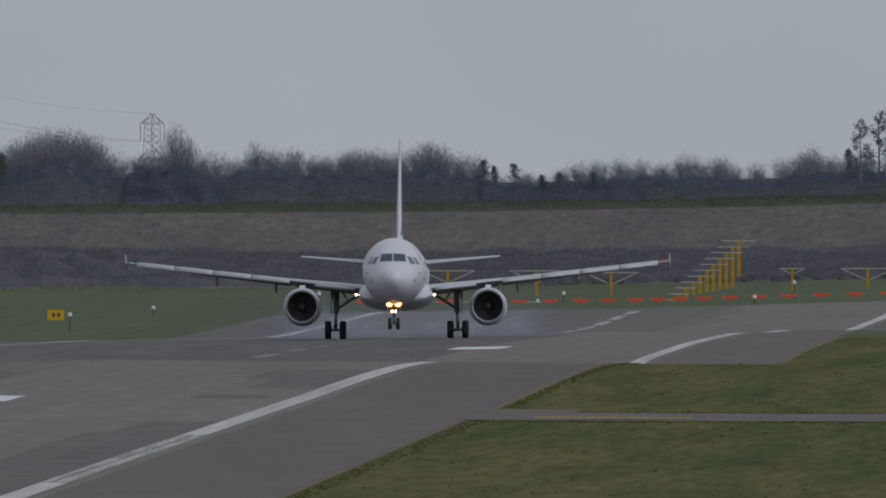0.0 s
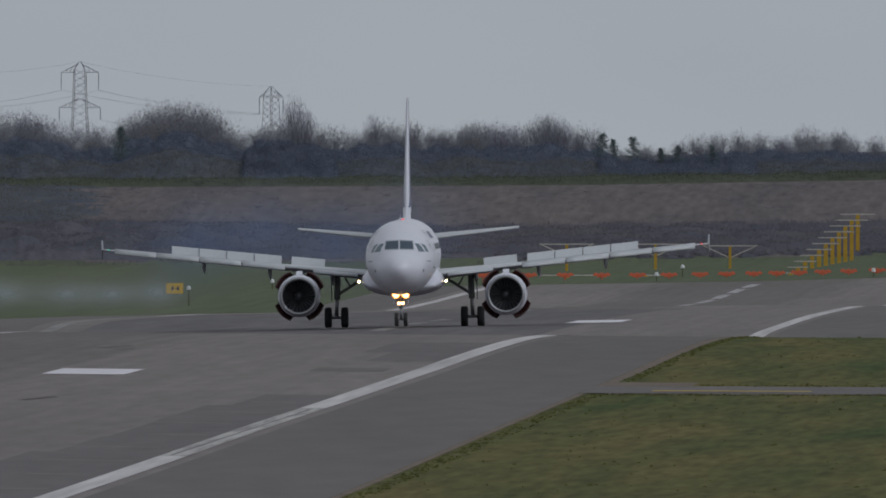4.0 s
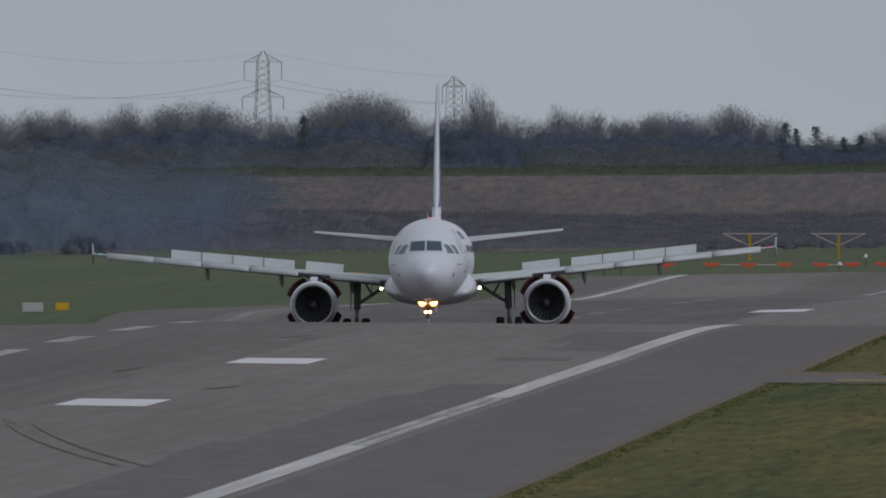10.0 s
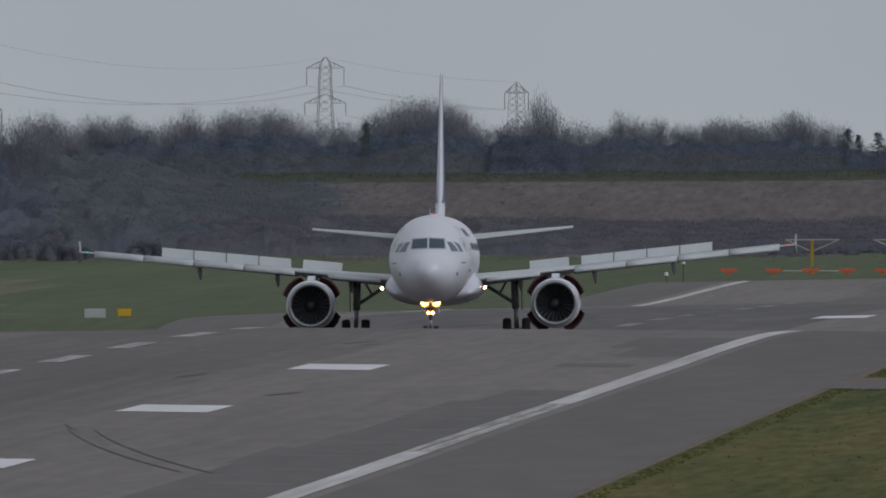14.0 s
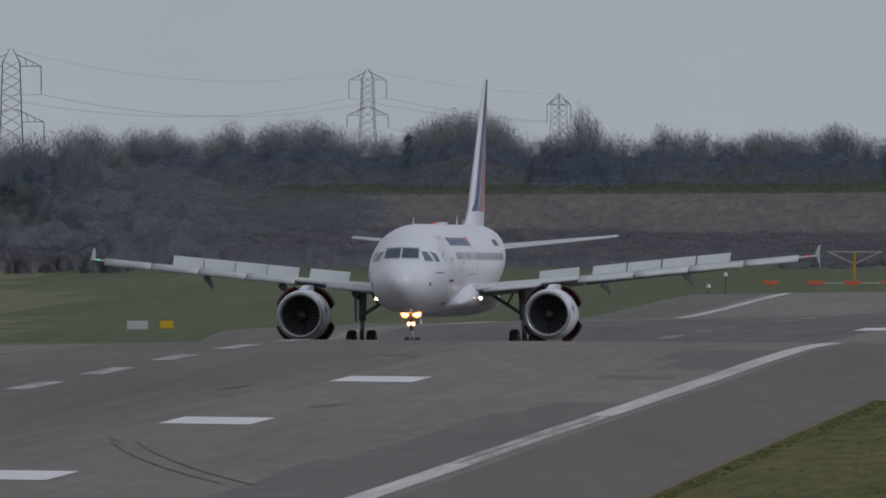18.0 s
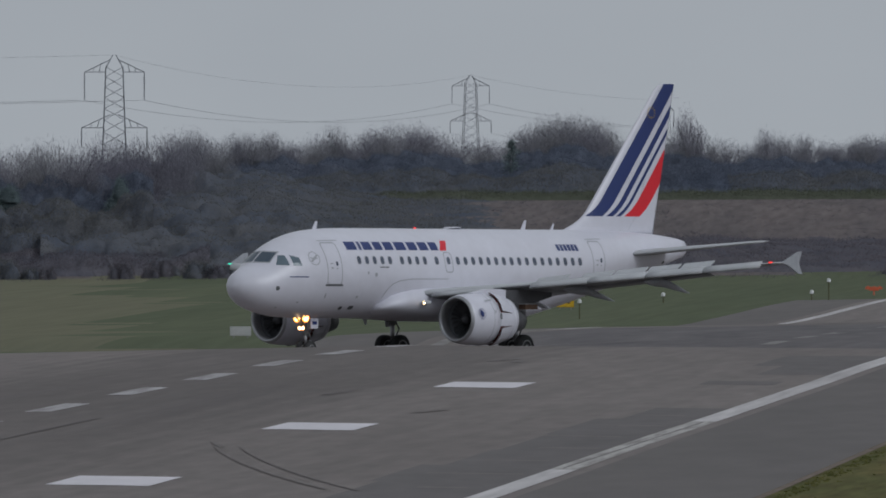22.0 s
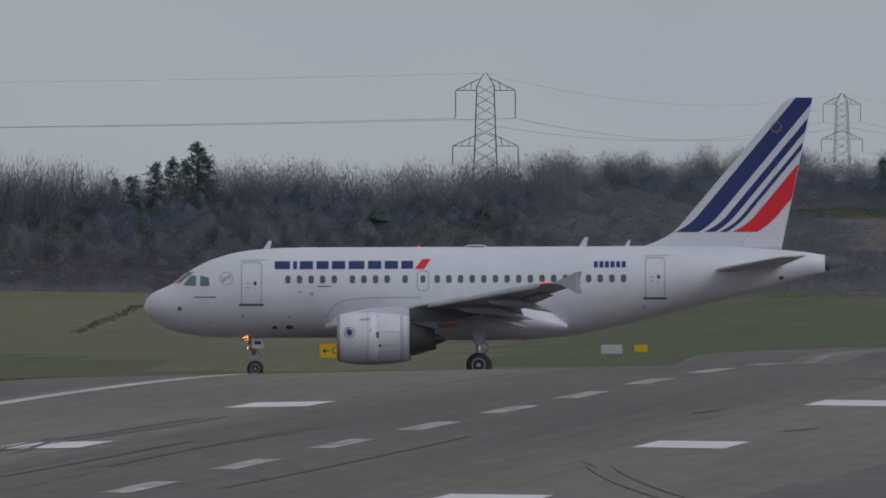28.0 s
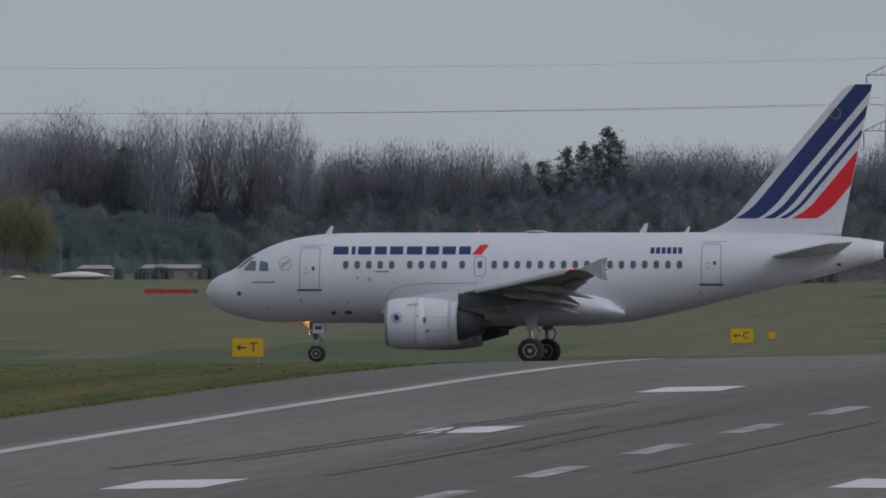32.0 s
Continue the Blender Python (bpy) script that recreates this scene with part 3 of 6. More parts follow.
def oval(s, z, w, h, side, out, k=14):
    pts = []
    for i in range(k):
        a = 2 * math.pi * i / k
        ex, ez = abs(math.cos(a)) ** 0.7 * (1 if math.cos(a) > 0 else -1), abs(math.sin(a)) ** 0.7 * (1 if math.sin(a) > 0 else -1)
        pts.append(hull_at(s + ex * w / 2, z + ez * h / 2, side, out))
    return pts


def ribbon(sh, path, width, side, out=0.007, closed=False):
    """A thin line on the hull along (s, z) points."""
    pts = path + ([path[0]] if closed else [])
    for (s0, z0), (s1, z1) in zip(pts, pts[1:]):
        d = Vector((s1 - s0, z1 - z0)).normalized() * width / 2
        nx, nz = -d.y, d.x
        k = max(3, int(math.hypot(s1 - s0, z1 - z0) / 0.10))
        rows = []
        for i in range(k + 1):
            s, z = s0 - d.x + (s1 - s0 + 2 * d.x) * i / k, z0 - d.y + (z1 - z0 + 2 * d.y) * i / k
            rows.append([hull_at(s + nx, z + nz, side, out), hull_at(s - nx, z - nz, side, out)])
        sh.rings(rows, closed=False, ends=(False, False))


def swell(k, chord, thick):
    """Half the thickness of a wing section at the share k of its chord."""
    return 4.3 * thick * chord * (0.2969 * math.sqrt(k) - 0.126 * k - 0.3516 * k * k + 0.2843 * k**3 - 0.1015 * k**4)


def foil(chord, thick, n=10):
    """Half-thickness stations of a wing section, front to back."""
    out = []
    for i in range(n + 1):
        k = (1 - math.cos(math.pi * i / n)) / 2
        out.append((k * chord, swell(k, chord, thick)))
    return out


def section(x, s_le, chord, z, thick, upright=False, twist=0.0):
    """A closed wing section at station x (or at height z, upright, for a fin)."""
    st = foil(chord, thick)
    loop = [(c, h) for c, h in st] + [(c, -h * 0.75 if not upright else -h) for c, h in reversed(st[1:-1])]
    pts = []
    for c, h in loop:
        if upright:
            pts.append(Vector((h, NOSE - s_le - c, z)))
        else:
            pts.append(Vector((x, NOSE - s_le - c, z + h - c * math.tan(radians(twist)))))
    return pts


def wing_le(y):
    return 10.75 + (y - 1.9) * 0.520


def wing_te(y):
    return 17.0 + (y - 1.9) * 0.05 if y < 6.4 else 17.225 + (y - 6.4) * 0.283


def wing_z(y):
    return 2.68 + (y - 1.9) * 0.099


def wheel(parent, x, y, r, w, name="wheel"):
    """A wheel that turns about its own axle: tyre with a rim of its own."""
    sh = Shape()
    n = 28
    prof = [(-w / 2, r * 0.55), (-w / 2, r * 0.86), (-w * 0.36, r * 0.97), (-w * 0.12, r), (w * 0.12, r), (w * 0.36, r * 0.97), (w / 2, r * 0.86), (w / 2, r * 0.55)]
    rows = [[(px, pr * math.cos(2 * math.pi * i / n), pr * math.sin(2 * math.pi * i / n)) for i in range(n)] for px, pr in prof]
    sh.rings(rows, ends=(True, True))
    ob = sh.part(name, TYRE, parent, "black rubber tyre", True, (x, y, r))
    for sd in (-1, 1):
        hub = Shape()
        rows = [[(sd * (w / 2 + a), rr * r * math.cos(2 * math.pi * i / 18), rr * r * math.sin(2 * math.pi * i / 18)) for i in range(18)] for a, rr in ((0.004, 0.56), (0.012, 0.5), (-0.03, 0.42), (-0.03, 0.2), (0.02, 0.16))]
        hub.rings(rows if sd > 0 else [list(reversed(q)) for q in rows], ends=(False, True))
        for i in range(6):
            a = 2 * math.pi * i / 6
            hub.box((sd * (w / 2 - 0.02), 0.32 * r * math.cos(a), 0.32 * r * math.sin(a)), (0.03, 0.09 * r, 0.09 * r))
        hub.part("rim", RIM, ob, "pale painted wheel rim")
    return ob


def build_airliner():
    plane = tagged(new("airliner"), "white twin-engined airliner with navy and red tail stripes", "airliner")
    moving = {"main": [], "nose": [], "spoiler": [], "door": [], "wing": [], "slide": [], "nose_slide": []}

    # fuselage
    ss = [0.02, 0.06, 0.12, 0.2, 0.3, 0.4] + steps(0.55, 6.0, 0.27) + steps(6.5, 19.5, 1.0) + steps(20, 31.2, 0.5)
    n = 56
    sh = Shape().rings([[hull(s, -2 * math.pi * i / n) for i in range(n)] for s in ss])
    body = sh.part("fuselage", WHITE, plane, "", True)
    tail = Shape().rings([[Vector((r * math.cos(-2 * math.pi * i / 16), NOSE - s, 4.90 + r * 1.05 * math.sin(-2 * math.pi * i / 16))) for i in range(16)] for s, r in ((31.1, 0.34), (31.35, 0.30), (31.44, 0.22), (31.3, 0.18))])
    tail.part("tail_cone_exhaust", DARKMETAL, plane, "dark exhaust at the tail's tip", True)
    # wing-body fairing
    rows = []
    for k in range(17):
        s = 8.3 + (19.4 - 8.3) * k / 16
        e = max(0.02, 1 - abs(k / 8 - 1) ** (3.4 if k < 8 else 7.0)) ** 0.5
        w, zt, zb = 1.45 + 0.86 * e ** 0.5, 2.05 + 1.30 * e * (1.0 if k < 13 else 1.0 - 0.06 * (k - 12)), 1.95 - 0.50 * e
        rows.append([Vector((w * math.copysign(abs(math.sin(a)) ** 0.8, math.sin(a)), NOSE - s, (zt + zb) / 2 + (zt - zb) / 2 * math.cos(a))) for a in [-2 * math.pi * i / 28 for i in range(28)]])
    Shape().rings(rows).part("belly_fairing", WHITE, plane, "", True)

    for sd in (-1, 1):
        edge = Shape()
        ribbon(edge, [(8.42, 2.55), (8.62, 2.92), (8.92, 3.16), (9.33, 3.30), (10.2, 3.39), (12.7, 3.41)], 0.035, sd, 0.012)
        edge.part("fairing_seam", LINE, plane)
    # cockpit glass
    for sd in (-1, 1):
        for name, cs in (("windscreen", ((0.05, 4.15), (0.78, 4.13), (0.72, 4.56), (0.05, 4.60))),):
            v, f = quad_patch(lambda x, z: nose_at(sd * x, z, 0.012), [(c[0], c[1]) for c in cs], 6, 4)
            g = part(name, v, f, GLASS, plane, "dark cockpit glass", True)
            v, f = quad_patch(lambda x, z: nose_at(sd * x, z, 0.006), [(cs[0][0] - 0.03, cs[0][1] - 0.05), (cs[1][0] + 0.05, cs[1][1] - 0.05), (cs[2][0] + 0.05, cs[2][1] + 0.05), (cs[3][0] - 0.03, cs[3][1] + 0.05)], 6, 4)
            part("window_frame", v, f, LINE, g, "", True)
        for cs in (((1.82, 3.99), (2.42, 3.97), (2.42, 4.43), (2.16, 4.43)), ((2.60, 3.96), (3.05, 3.96), (3.00, 4.34), (2.62, 4.44))):
            v, f = quad_patch(lambda s, z: hull_at(s, z, sd, 0.012), cs, 5, 4)
            part("cockpit_window", v, f, SIDE_GLASS, plane, "cockpit side window with painted sky reflection", True)

    # cabin windows, doors, marks on both sides
    stations = [6.63 + 0.53 * i for i in range(5)] + [9.58 + 0.53 * i for i in range(4)] + [11.99] + [13.46 + 0.5325 * i for i in range(17)]
    for sd in (-1, 1):
        for s in stations:
            pts = oval(s, 4.24, 0.235, 0.34, sd, 0.010)
            rim = oval(s, 4.24, 0.285, 0.40, sd, 0.005)
            g = part("cabin_window", pts, [tuple(range(len(pts)))], CABIN, plane, "dark cabin window")
            part("window_rim", rim, [tuple(range(len(rim)))], LINE, g)
        for s0, s1, z0, z1, name in ((4.50, 5.42, 3.12, 5.02, "front_door"), (22.98, 23.86, 3.36, 5.18, "rear_door"), (12.55, 13.06, 3.72, 4.62, "overwing_exit")):
            sh = Shape()
            r = 0.1
            ribbon(sh, [(s0 + r, z0), (s1 - r, z0), (s1, z0 + r), (s1, z1 - r), (s1 - r, z1), (s0 + r, z1), (s0, z1 - r), (s0, z0 + r)], 0.045, sd, 0.008, True)
            d = sh.part(name, LINE, plane, "grey door outline")
            if name != "overwing_exit":
                sill = Shape()
                ribbon(sill, [(s0 - 0.06, z0 - 0.03), (s1 + 0.06, z0 - 0.03)], 0.09, sd, 0.014)
                sill.part("door_sill", SEAL, d, "dark door sill")
                head = Shape()
                ribbon(head, [(s0 + 0.0, z1 + 0.09), (s1 + 0.24, z1 + 0.12)], 0.035, sd, 0.009)
                head.part("rain_gutter", LINE, d)
                for ds, dz, w, h, mm in ((0.63, 0.95, 0.15, 0.20, CABIN), (0.30, 0.95, 0.22, 0.05, LINE), (0.30, 0.75, 0.12, 0.09, LINE), (0.60, 0.72, 0.1, 0.06, LINE)):
                    p = oval(s0 + ds * (s1 - s0) / 0.92, z0 + dz, w, h, sd, 0.010)
                    part("door_window" if mm is CABIN else "door_marking", p, [tuple(range(len(p)))], mm, d)
            else:
                p = oval((s0 + s1) / 2, 4.24, 0.235, 0.34, sd, 0.012)
                part("exit_window", p, [tuple(range(len(p)))], CABIN, d, "dark cabin window")
        # airline title as plain slanted blocks, and the red slash
        order = 1 if sd < 0 else -1
        widths = [0.78, 0.20, 0.68, 0.62, 0.68, 0.80, 0.68, 0.68, 0.60]
        at, cells = 6.00, []
        for w in widths:
            cells.append((at, w))
            at += w + 0.085
        for s, w in cells:
            if order < 0:
                s = 12.1 - (s + w - 6.0)
            side_patch("title_block", [(s + 0.03 * w, 4.71), (s + 0.93 * w, 4.71), (s + 0.93 * w, 5.08), (s + 0.03 * w, 5.08)], sd, NAVY, plane, 0.008, 4, 3, "navy blue title block")
        side_patch("title_slash", [(12.42, 4.70), (12.86, 4.70), (13.18, 5.16), (12.78, 5.16)], sd, RED, plane, 0.008, 4, 3, "red slash beside the title")
        for i in range(6):
            side_patch("registration_block", [(20.62 + 0.255 * i, 4.74), (20.81 + 0.255 * i, 4.74), (20.81 + 0.255 * i, 5.03), (20.62 + 0.255 * i, 5.03)], sd, NAVY, plane, 0.008, 2, 2)
        for s0, z0, w, h, mm in ((2.30, 3.43, 1.05, 0.045, NAVY), (8.0, 3.90, 0.62, 0.05, SEAL)):
            side_patch("lettering_bar", [(s0, z0), (s0 + w, z0), (s0 + w, z0 + h), (s0, z0 + h)], sd, mm, plane, 0.008, 4, 1, "thin line of lettering")
        ring = Shape()
        ribbon(ring, [(3.82 + 0.30 * math.cos(a), 4.30 + 0.30 * math.sin(a)) for a in [2 * math.pi * i / 12 for i in range(12)]], 0.035, sd, 0.008, True)
        ribbon(ring, [(3.66, 4.18), (3.98, 4.42)], 0.09, sd, 0.008)
        ribbon(ring, [(3.62, 4.32), (4.0, 4.30)], 0.05, sd, 0.008)
        ring.part("alliance_emblem", LINE, plane, "pale grey round emblem")
        for s, z, w, h, mm in ((1.66, 2.93, 0.20, 0.20, SEAL), (7.18, 3.66, 0.13, 0.13, LINE), (7.72, 3.58, 0.18, 0.18, LINE), (6.02, 2.05, 0.24, 0.16, SEAL), (6.70, 2.07, 0.36, 0.17, SEAL), (6.70, 2.55, 0.13, 0.13, LINE), (4.55, 2.60, 0.10, 0.22, LINE), (3.0, 2.30, 0.16, 0.06, LINE), (2.0, 2.06, 0.14, 0.06, LINE), (29.2, 4.25, 0.22, 0.16, SEAL), (22.9, 2.95, 0.1, 0.2, LINE)):
            p = oval(s, z, w, h, sd, 0.009)
            part("service_panel", p, [tuple(range(len(p)))], mm, plane)
    # top and belly antennas, beacon
    for s, z, h, c in ((5.45, TOP(5.45), 0.38, 0.34), (19.9, TOP(19.9), 0.42, 0.36), (22.0, TOP(22.0), 0.28, 0.22), (17.2, 1.68, -0.26, 0.3), (9.0, 1.5, -0.2, 0.3)):
        rows = [section(0, s, c, z - 0.05 * (1 if h > 0 else -1), 0.12, True), section(0, s + 0.28 * abs(h) / 0.38, c * 0.45, z + h, 0.12, True)]
        Shape().rings(rows).part("blade_antenna", WHITE if h > 0 else LINE, plane)
    sh = Shape().rings([[Vector((r * math.cos(-a), NOSE - 12.6 + r * math.sin(-a), TOP(12.6) + z)) for a in [2 * math.pi * i / 10 for i in range(10)]] for z, r in ((-0.02, 0.07), (0.03, 0.06), (0.06, 0.03))])
    sh.part("beacon", NAV_RED, plane, "red beacon on the roof", True)
    hump = Shape().rings([[Vector((0.3 * e * math.cos(-a), NOSE - 15.2 + 0.9 * k, 5.70 + 0.08 * e + 0.04 * math.sin(-a))) for a in [2 * math.pi * i / 10 for i in range(10)]] for k, e in ((0.6, 0.1), (0.4, 0.8), (0, 1), (-0.4, 0.8), (-0.6, 0.1))])
    hump.part("roof_fairing", WHITE, plane, "", True)

    # fin and rudder
    FZ = [5.60, 6.05, 6.45, 7.2, 12.20, 12.44, 12.52]
    FLE = [22.6, 23.78, 24.38, 25.02, 29.26, 29.52, 29.84]
    fin_le = lambda z: float(np.interp(z, FZ, FLE))
    fin_te = lambda z: 29.24 + (z - 5.65) * 0.2095
    fin_rows = [section(0, fin_le(z), fin_te(z) - fin_le(z), z, 0.10 if z > 6 else 0.085, True) for z in steps(5.55, 7.2, 0.2) + steps(7.6, 12.2, 0.5) + [12.36, 12.46, 12.52]]
    Shape().rings(fin_rows).part("fin", WHITE, plane, "", True)

    def fin_at(s, z, sd, out=0.008):
        c = fin_te(z) - fin_le(z)
        k = min(0.999, max(0.004, (s - fin_le(z)) / c))
        h = swell(k, c, 0.10 if z > 6 else 0.085)
        return Vector((sd * (h + out), NOSE - s, z))
    flare = lambda z, z0: 0.62 * max(0.0, 1 - (z - z0) / 0.75) ** 2
    for name, b0, b1, mm in (("fin_stripe", 25.22, 26.17, NAVY), ("fin_stripe", 26.55, 26.93, NAVY), ("fin_stripe", 27.24, 27.46, NAVY), ("fin_stripe", 27.84, 28.86, RED)):
        for sd in (-1, 1):
            rows = []
            for z in steps(6.36, 12.50, 0.14):
                run = (z - 6.9) * 0.834
                a = b0 + run - flare(z, 6.36) * 0.9 + (0.0 if z > 6.9 else (6.9 - z) * 0.834 * 0.3)
                b = b1 + run - flare(z, 6.36) * 0.7 + (0.0 if z > 6.9 else (6.9 - z) * 0.834 * 0.3)
                lim = fin_te(z) - 0.02
                a, b = max(a, fin_le(z) + 0.1), min(b, lim)
                if a >= lim - 0.02:
                    break
                rows.append([fin_at(a + (b - a) * i / 5, z, sd) for i in range(6)])
            Shape().rings(rows, closed=False, ends=(False, False)).part(name, mm, plane, "navy blue fin stripe" if mm is NAVY else "red fin stripe")
    for sd in (-1, 1):
        stars = Shape()
        for i in range(12):
            a = 2 * math.pi * i / 12
            c = (28.98 + 0.24 * math.cos(a), 11.16 + 0.24 * math.sin(a))
            stars.add([fin_at(c[0] + dx, c[1] + dz, sd, 0.016) for dx, dz in ((-0.03, -0.03), (0.03, -0.03), (0.03, 0.03), (-0.03, 0.03))], [(0, 1, 2, 3)])
        stars.part("ring_of_dots", YELLOW_LINE, plane, "ring of small yellow dots")
        hinge = Shape()
        for z0, z1 in ((5.75, 12.3),):
            rows = [[fin_at(fin_te(z) - 0.31 * (fin_te(z) - fin_le(z)) + d, z, sd, 0.005) for d in (-0.012, 0.012)] for z in steps(z0, z1, 0.5)]
            hinge.rings(rows, closed=False, ends=(False, False))
        hinge.part("rudder_hinge_line", LINE, plane)
    Shape().rod((0, NOSE - 29.95, 11.85), (0, NOSE - 31.0, 11.9), 0.02).part("static_wick", WHITE, plane)

    # wings, tailplane and their parts
    for sd in (-1, 1):
        ys = steps(1.2, 6.4, 0.65) + steps(7.0, 16.6, 0.8) + [16.85]
        rows = [section(sd * y, wing_le(y), wing_te(y) - wing_le(y), wing_z(y), 0.13 - 0.003 * y, False, 2.2 - 0.17 * y) for y in ys]
        if sd > 0:
            rows = [list(reversed(r)) for r in rows]
        root = Vector((sd * 1.9, NOSE - 14.0, 2.6))
        skin = Shape().rings(rows)
        # lower faces take the grey that carries the underside's shade
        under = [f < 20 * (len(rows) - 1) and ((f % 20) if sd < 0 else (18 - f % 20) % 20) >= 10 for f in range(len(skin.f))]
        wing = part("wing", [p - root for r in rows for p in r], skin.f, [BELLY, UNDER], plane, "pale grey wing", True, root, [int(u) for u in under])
        moving["wing"].append((wing, root, sd))
        # slats along the leading edge
        for y0, y1 in ((2.5, 5.0), (6.6, 9.0), (9.05, 11.4), (11.45, 13.8), (13.85, 16.2)):
            rows = []
            for y in steps(y0, y1, 0.6):
                c = 0.17 * (wing_te(y) - wing_le(y)) ** 0.8
                le, z = wing_le(y) - 0.16, wing_z(y) - 0.12
                rows.append([Vector((sd * y, NOSE - le - k * c, z + dz)) for k, dz in ((0, 0), (0.12, 0.1), (0.45, 0.2), (1.0, 0.27), (0.7, 0.13), (0.3, -0.04), (0.1, -0.07))])
            if sd < 0:
                rows = [list(reversed(r)) for r in rows]
            Shape().rings(rows).part("slat", BELLY, wing, "extended pale grey slat", True, -root)
        # flaps behind, lowered
        for y0, y1 in ((2.2, 6.35), (6.5, 12.9)):
            rows = []
            for y in steps(y0, y1, 1.0):
                te, z, c = wing_te(y), wing_z(y) - 0.12, 0.20 * (wing_te(y) - wing_le(y)) + 0.25
                rows.append([Vector((sd * y, NOSE - te + 1.0 - k * c, z + 0.02 - k * c * 0.13 + dz)) for k, dz in ((0, 0), (0.1, 0.07), (0.4, 0.08), (1.0, 0.0), (0.4, -0.06), (0.1, -0.06))])
            if sd < 0:
                rows = [list(reversed(r)) for r in rows]
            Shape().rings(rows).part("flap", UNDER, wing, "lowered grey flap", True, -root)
        # flap track fairings
        for y, ln in ((4.0, 3.8), (7.5, 3.6), (11.2, 3.2)):
            rows = []
            for k in range(11):
                u = k / 10
                e = max(0.02, math.sin(math.pi * u ** 0.8) ** 0.7 * (1 - 0.35 * u))
                s = wing_te(y) - 0.88 * ln + u * ln
                z = wing_z(y) - 0.30 - 0.12 * u - 0.75 * max(0, u - 0.45)
                rows.append([Vector((sd * y + 0.15 * e * math.cos(a), NOSE - s, z + 0.24 * e * math.sin(a))) for a in [-2 * math.pi * i / 12 for i in range(12)]])
            Shape().rings(rows).part("flap_track_fairing", FENCE, wing, "grey flap track fairing", True, -root)
        # spoilers, hinged at their front edge
        for y0, y1 in ((4.45, 6.3), (6.85, 8.35), (8.4, 9.9), (9.95, 11.45), (11.5, 13.0)):
            ym = (y0 + y1) / 2
            hs, c = wing_te(ym) - 0.26 * (wing_te(ym) - wing_le(ym)) - 0.28, 0.72
            cw = wing_te(ym) - wing_le(ym)
            hz = wing_z(ym) + swell(0.68, cw, 0.13 - 0.003 * ym) - 0.68 * cw * math.tan(radians(2.2 - 0.17 * ym)) + 0.015
            slope = (wing_te(y1) - wing_te(y0)) * 0.94
            rise = wing_z(y1) - wing_z(y0)
            sh = Shape()
            pts = []
            for dz in (0.0, 0.035):
                for y, k in ((y0, -0.5), (y1, 0.5)):
                    pts += [(sd * (y - ym), -k * slope, dz + k * rise), (sd * (y - ym), -k * slope - c, dz + k * rise - 0.01)]
            sh.add(pts, [(0, 1, 3, 2), (4, 6, 7, 5), (0, 4, 5, 1), (2, 3, 7, 6), (1, 5, 7, 3), (0, 2, 6, 4)])
            ob = sh.part("spoiler", BELLY, wing, "pale grey spoiler panel", False, Vector((sd * ym, NOSE - hs, hz)) - root)
            moving["spoiler"].append((ob, Vector((sd * ym, NOSE - hs, hz)) - root, Vector((y1 - y0, -sd * slope, sd * rise)).normalized()))
        # wingtip fence and lights
        s0, z0 = wing_le(16.85), wing_z(16.85)
        fence = [(0.25, 0.0), (1.30, 0.50), (1.60, 0.54), (1.46, 0.0), (1.62, -0.50), (1.36, -0.48), (0.65, -0.08)]
        v = [Vector((sd * (16.9 + dx + 0.10 * abs(z)), NOSE - s0 - s, z0 + z)) for dx in (-0.035, 0.035) for s, z in fence]
        k = len(fence)
        f = [tuple(range(k)) if sd > 0 else tuple(reversed(range(k))), tuple(reversed(range(k, 2 * k))) if sd > 0 else tuple(range(k, 2 * k))] + [(i, (i + 1) % k, k + (i + 1) % k, k + i) for i in range(k)]
        part("wingtip_fence", v, f, FENCE, wing, "grey wingtip fence", False, -root)
        lamp = Shape()
        lamp.rings([[Vector((sd * 16.55 + 0.045 * r * math.cos(a), NOSE - s0 + 0.22 - 0.12 * k, z0 + 0.02 + 0.035 * r * math.sin(a))) for a in [-2 * math.pi * i / 8 for i in range(8)]] for k, r in ((0, 0.5), (0.5, 1), (2, 1))])
        lamp.part("navigation_light", NAV_GREEN if sd > 0 else NAV_RED, wing, "green navigation light" if sd > 0 else "red navigation light", False, -root)
        # wing root landing light
        lamp = Shape()
        lamp.rings([[Vector((sd * 2.42 + r * math.cos(a), NOSE - 10.62 - d, 2.30 + r * math.sin(a))) for a in [-2 * math.pi * i / 12 for i in range(12)]] for d, r in ((0.0, 0.075), (0.02, 0.075))], ends=(True, True))
        # tube added round the lamp to cut off its glow sideways
        hood = Shape().rings([[Vector((sd * 2.42 + r * math.cos(a), NOSE - 10.62 - d, 2.30 + r * math.sin(a))) for a in [-2 * math.pi * i / 12 for i in range(12)]] for d, r in ((-0.14, 0.10), (0.3, 0.10))], ends=(False, True))
        hood.part("lamp_hood", BELLY, plane)
        lamp.part("landing_lamp", ROOT_LAMP, plane, "lit landing lamp at the wing root")
        # tailplane
        rows = []
        for y in steps(0.5, 6.1, 0.7) + [6.2]:
            le, ch = 25.75 + (y - 0.5) * 0.60, 3.55 - (y - 0.5) * 0.40
            rows.append(section(sd * y, le - 0.1, ch, 4.60 + y * 0.066 + 0.075 * (le - 27.4), 0.125, twist=-4.3))
        if sd > 0:
            rows = [list(reversed(r)) for r in rows]
        Shape().rings(rows).part("tailplane", BELLY, plane, "pale grey tailplane", True)

    # engines
    es = lambda s: 8.9 + (s - 8.78) * 0.895 if s < 12.2 else s - 0.24
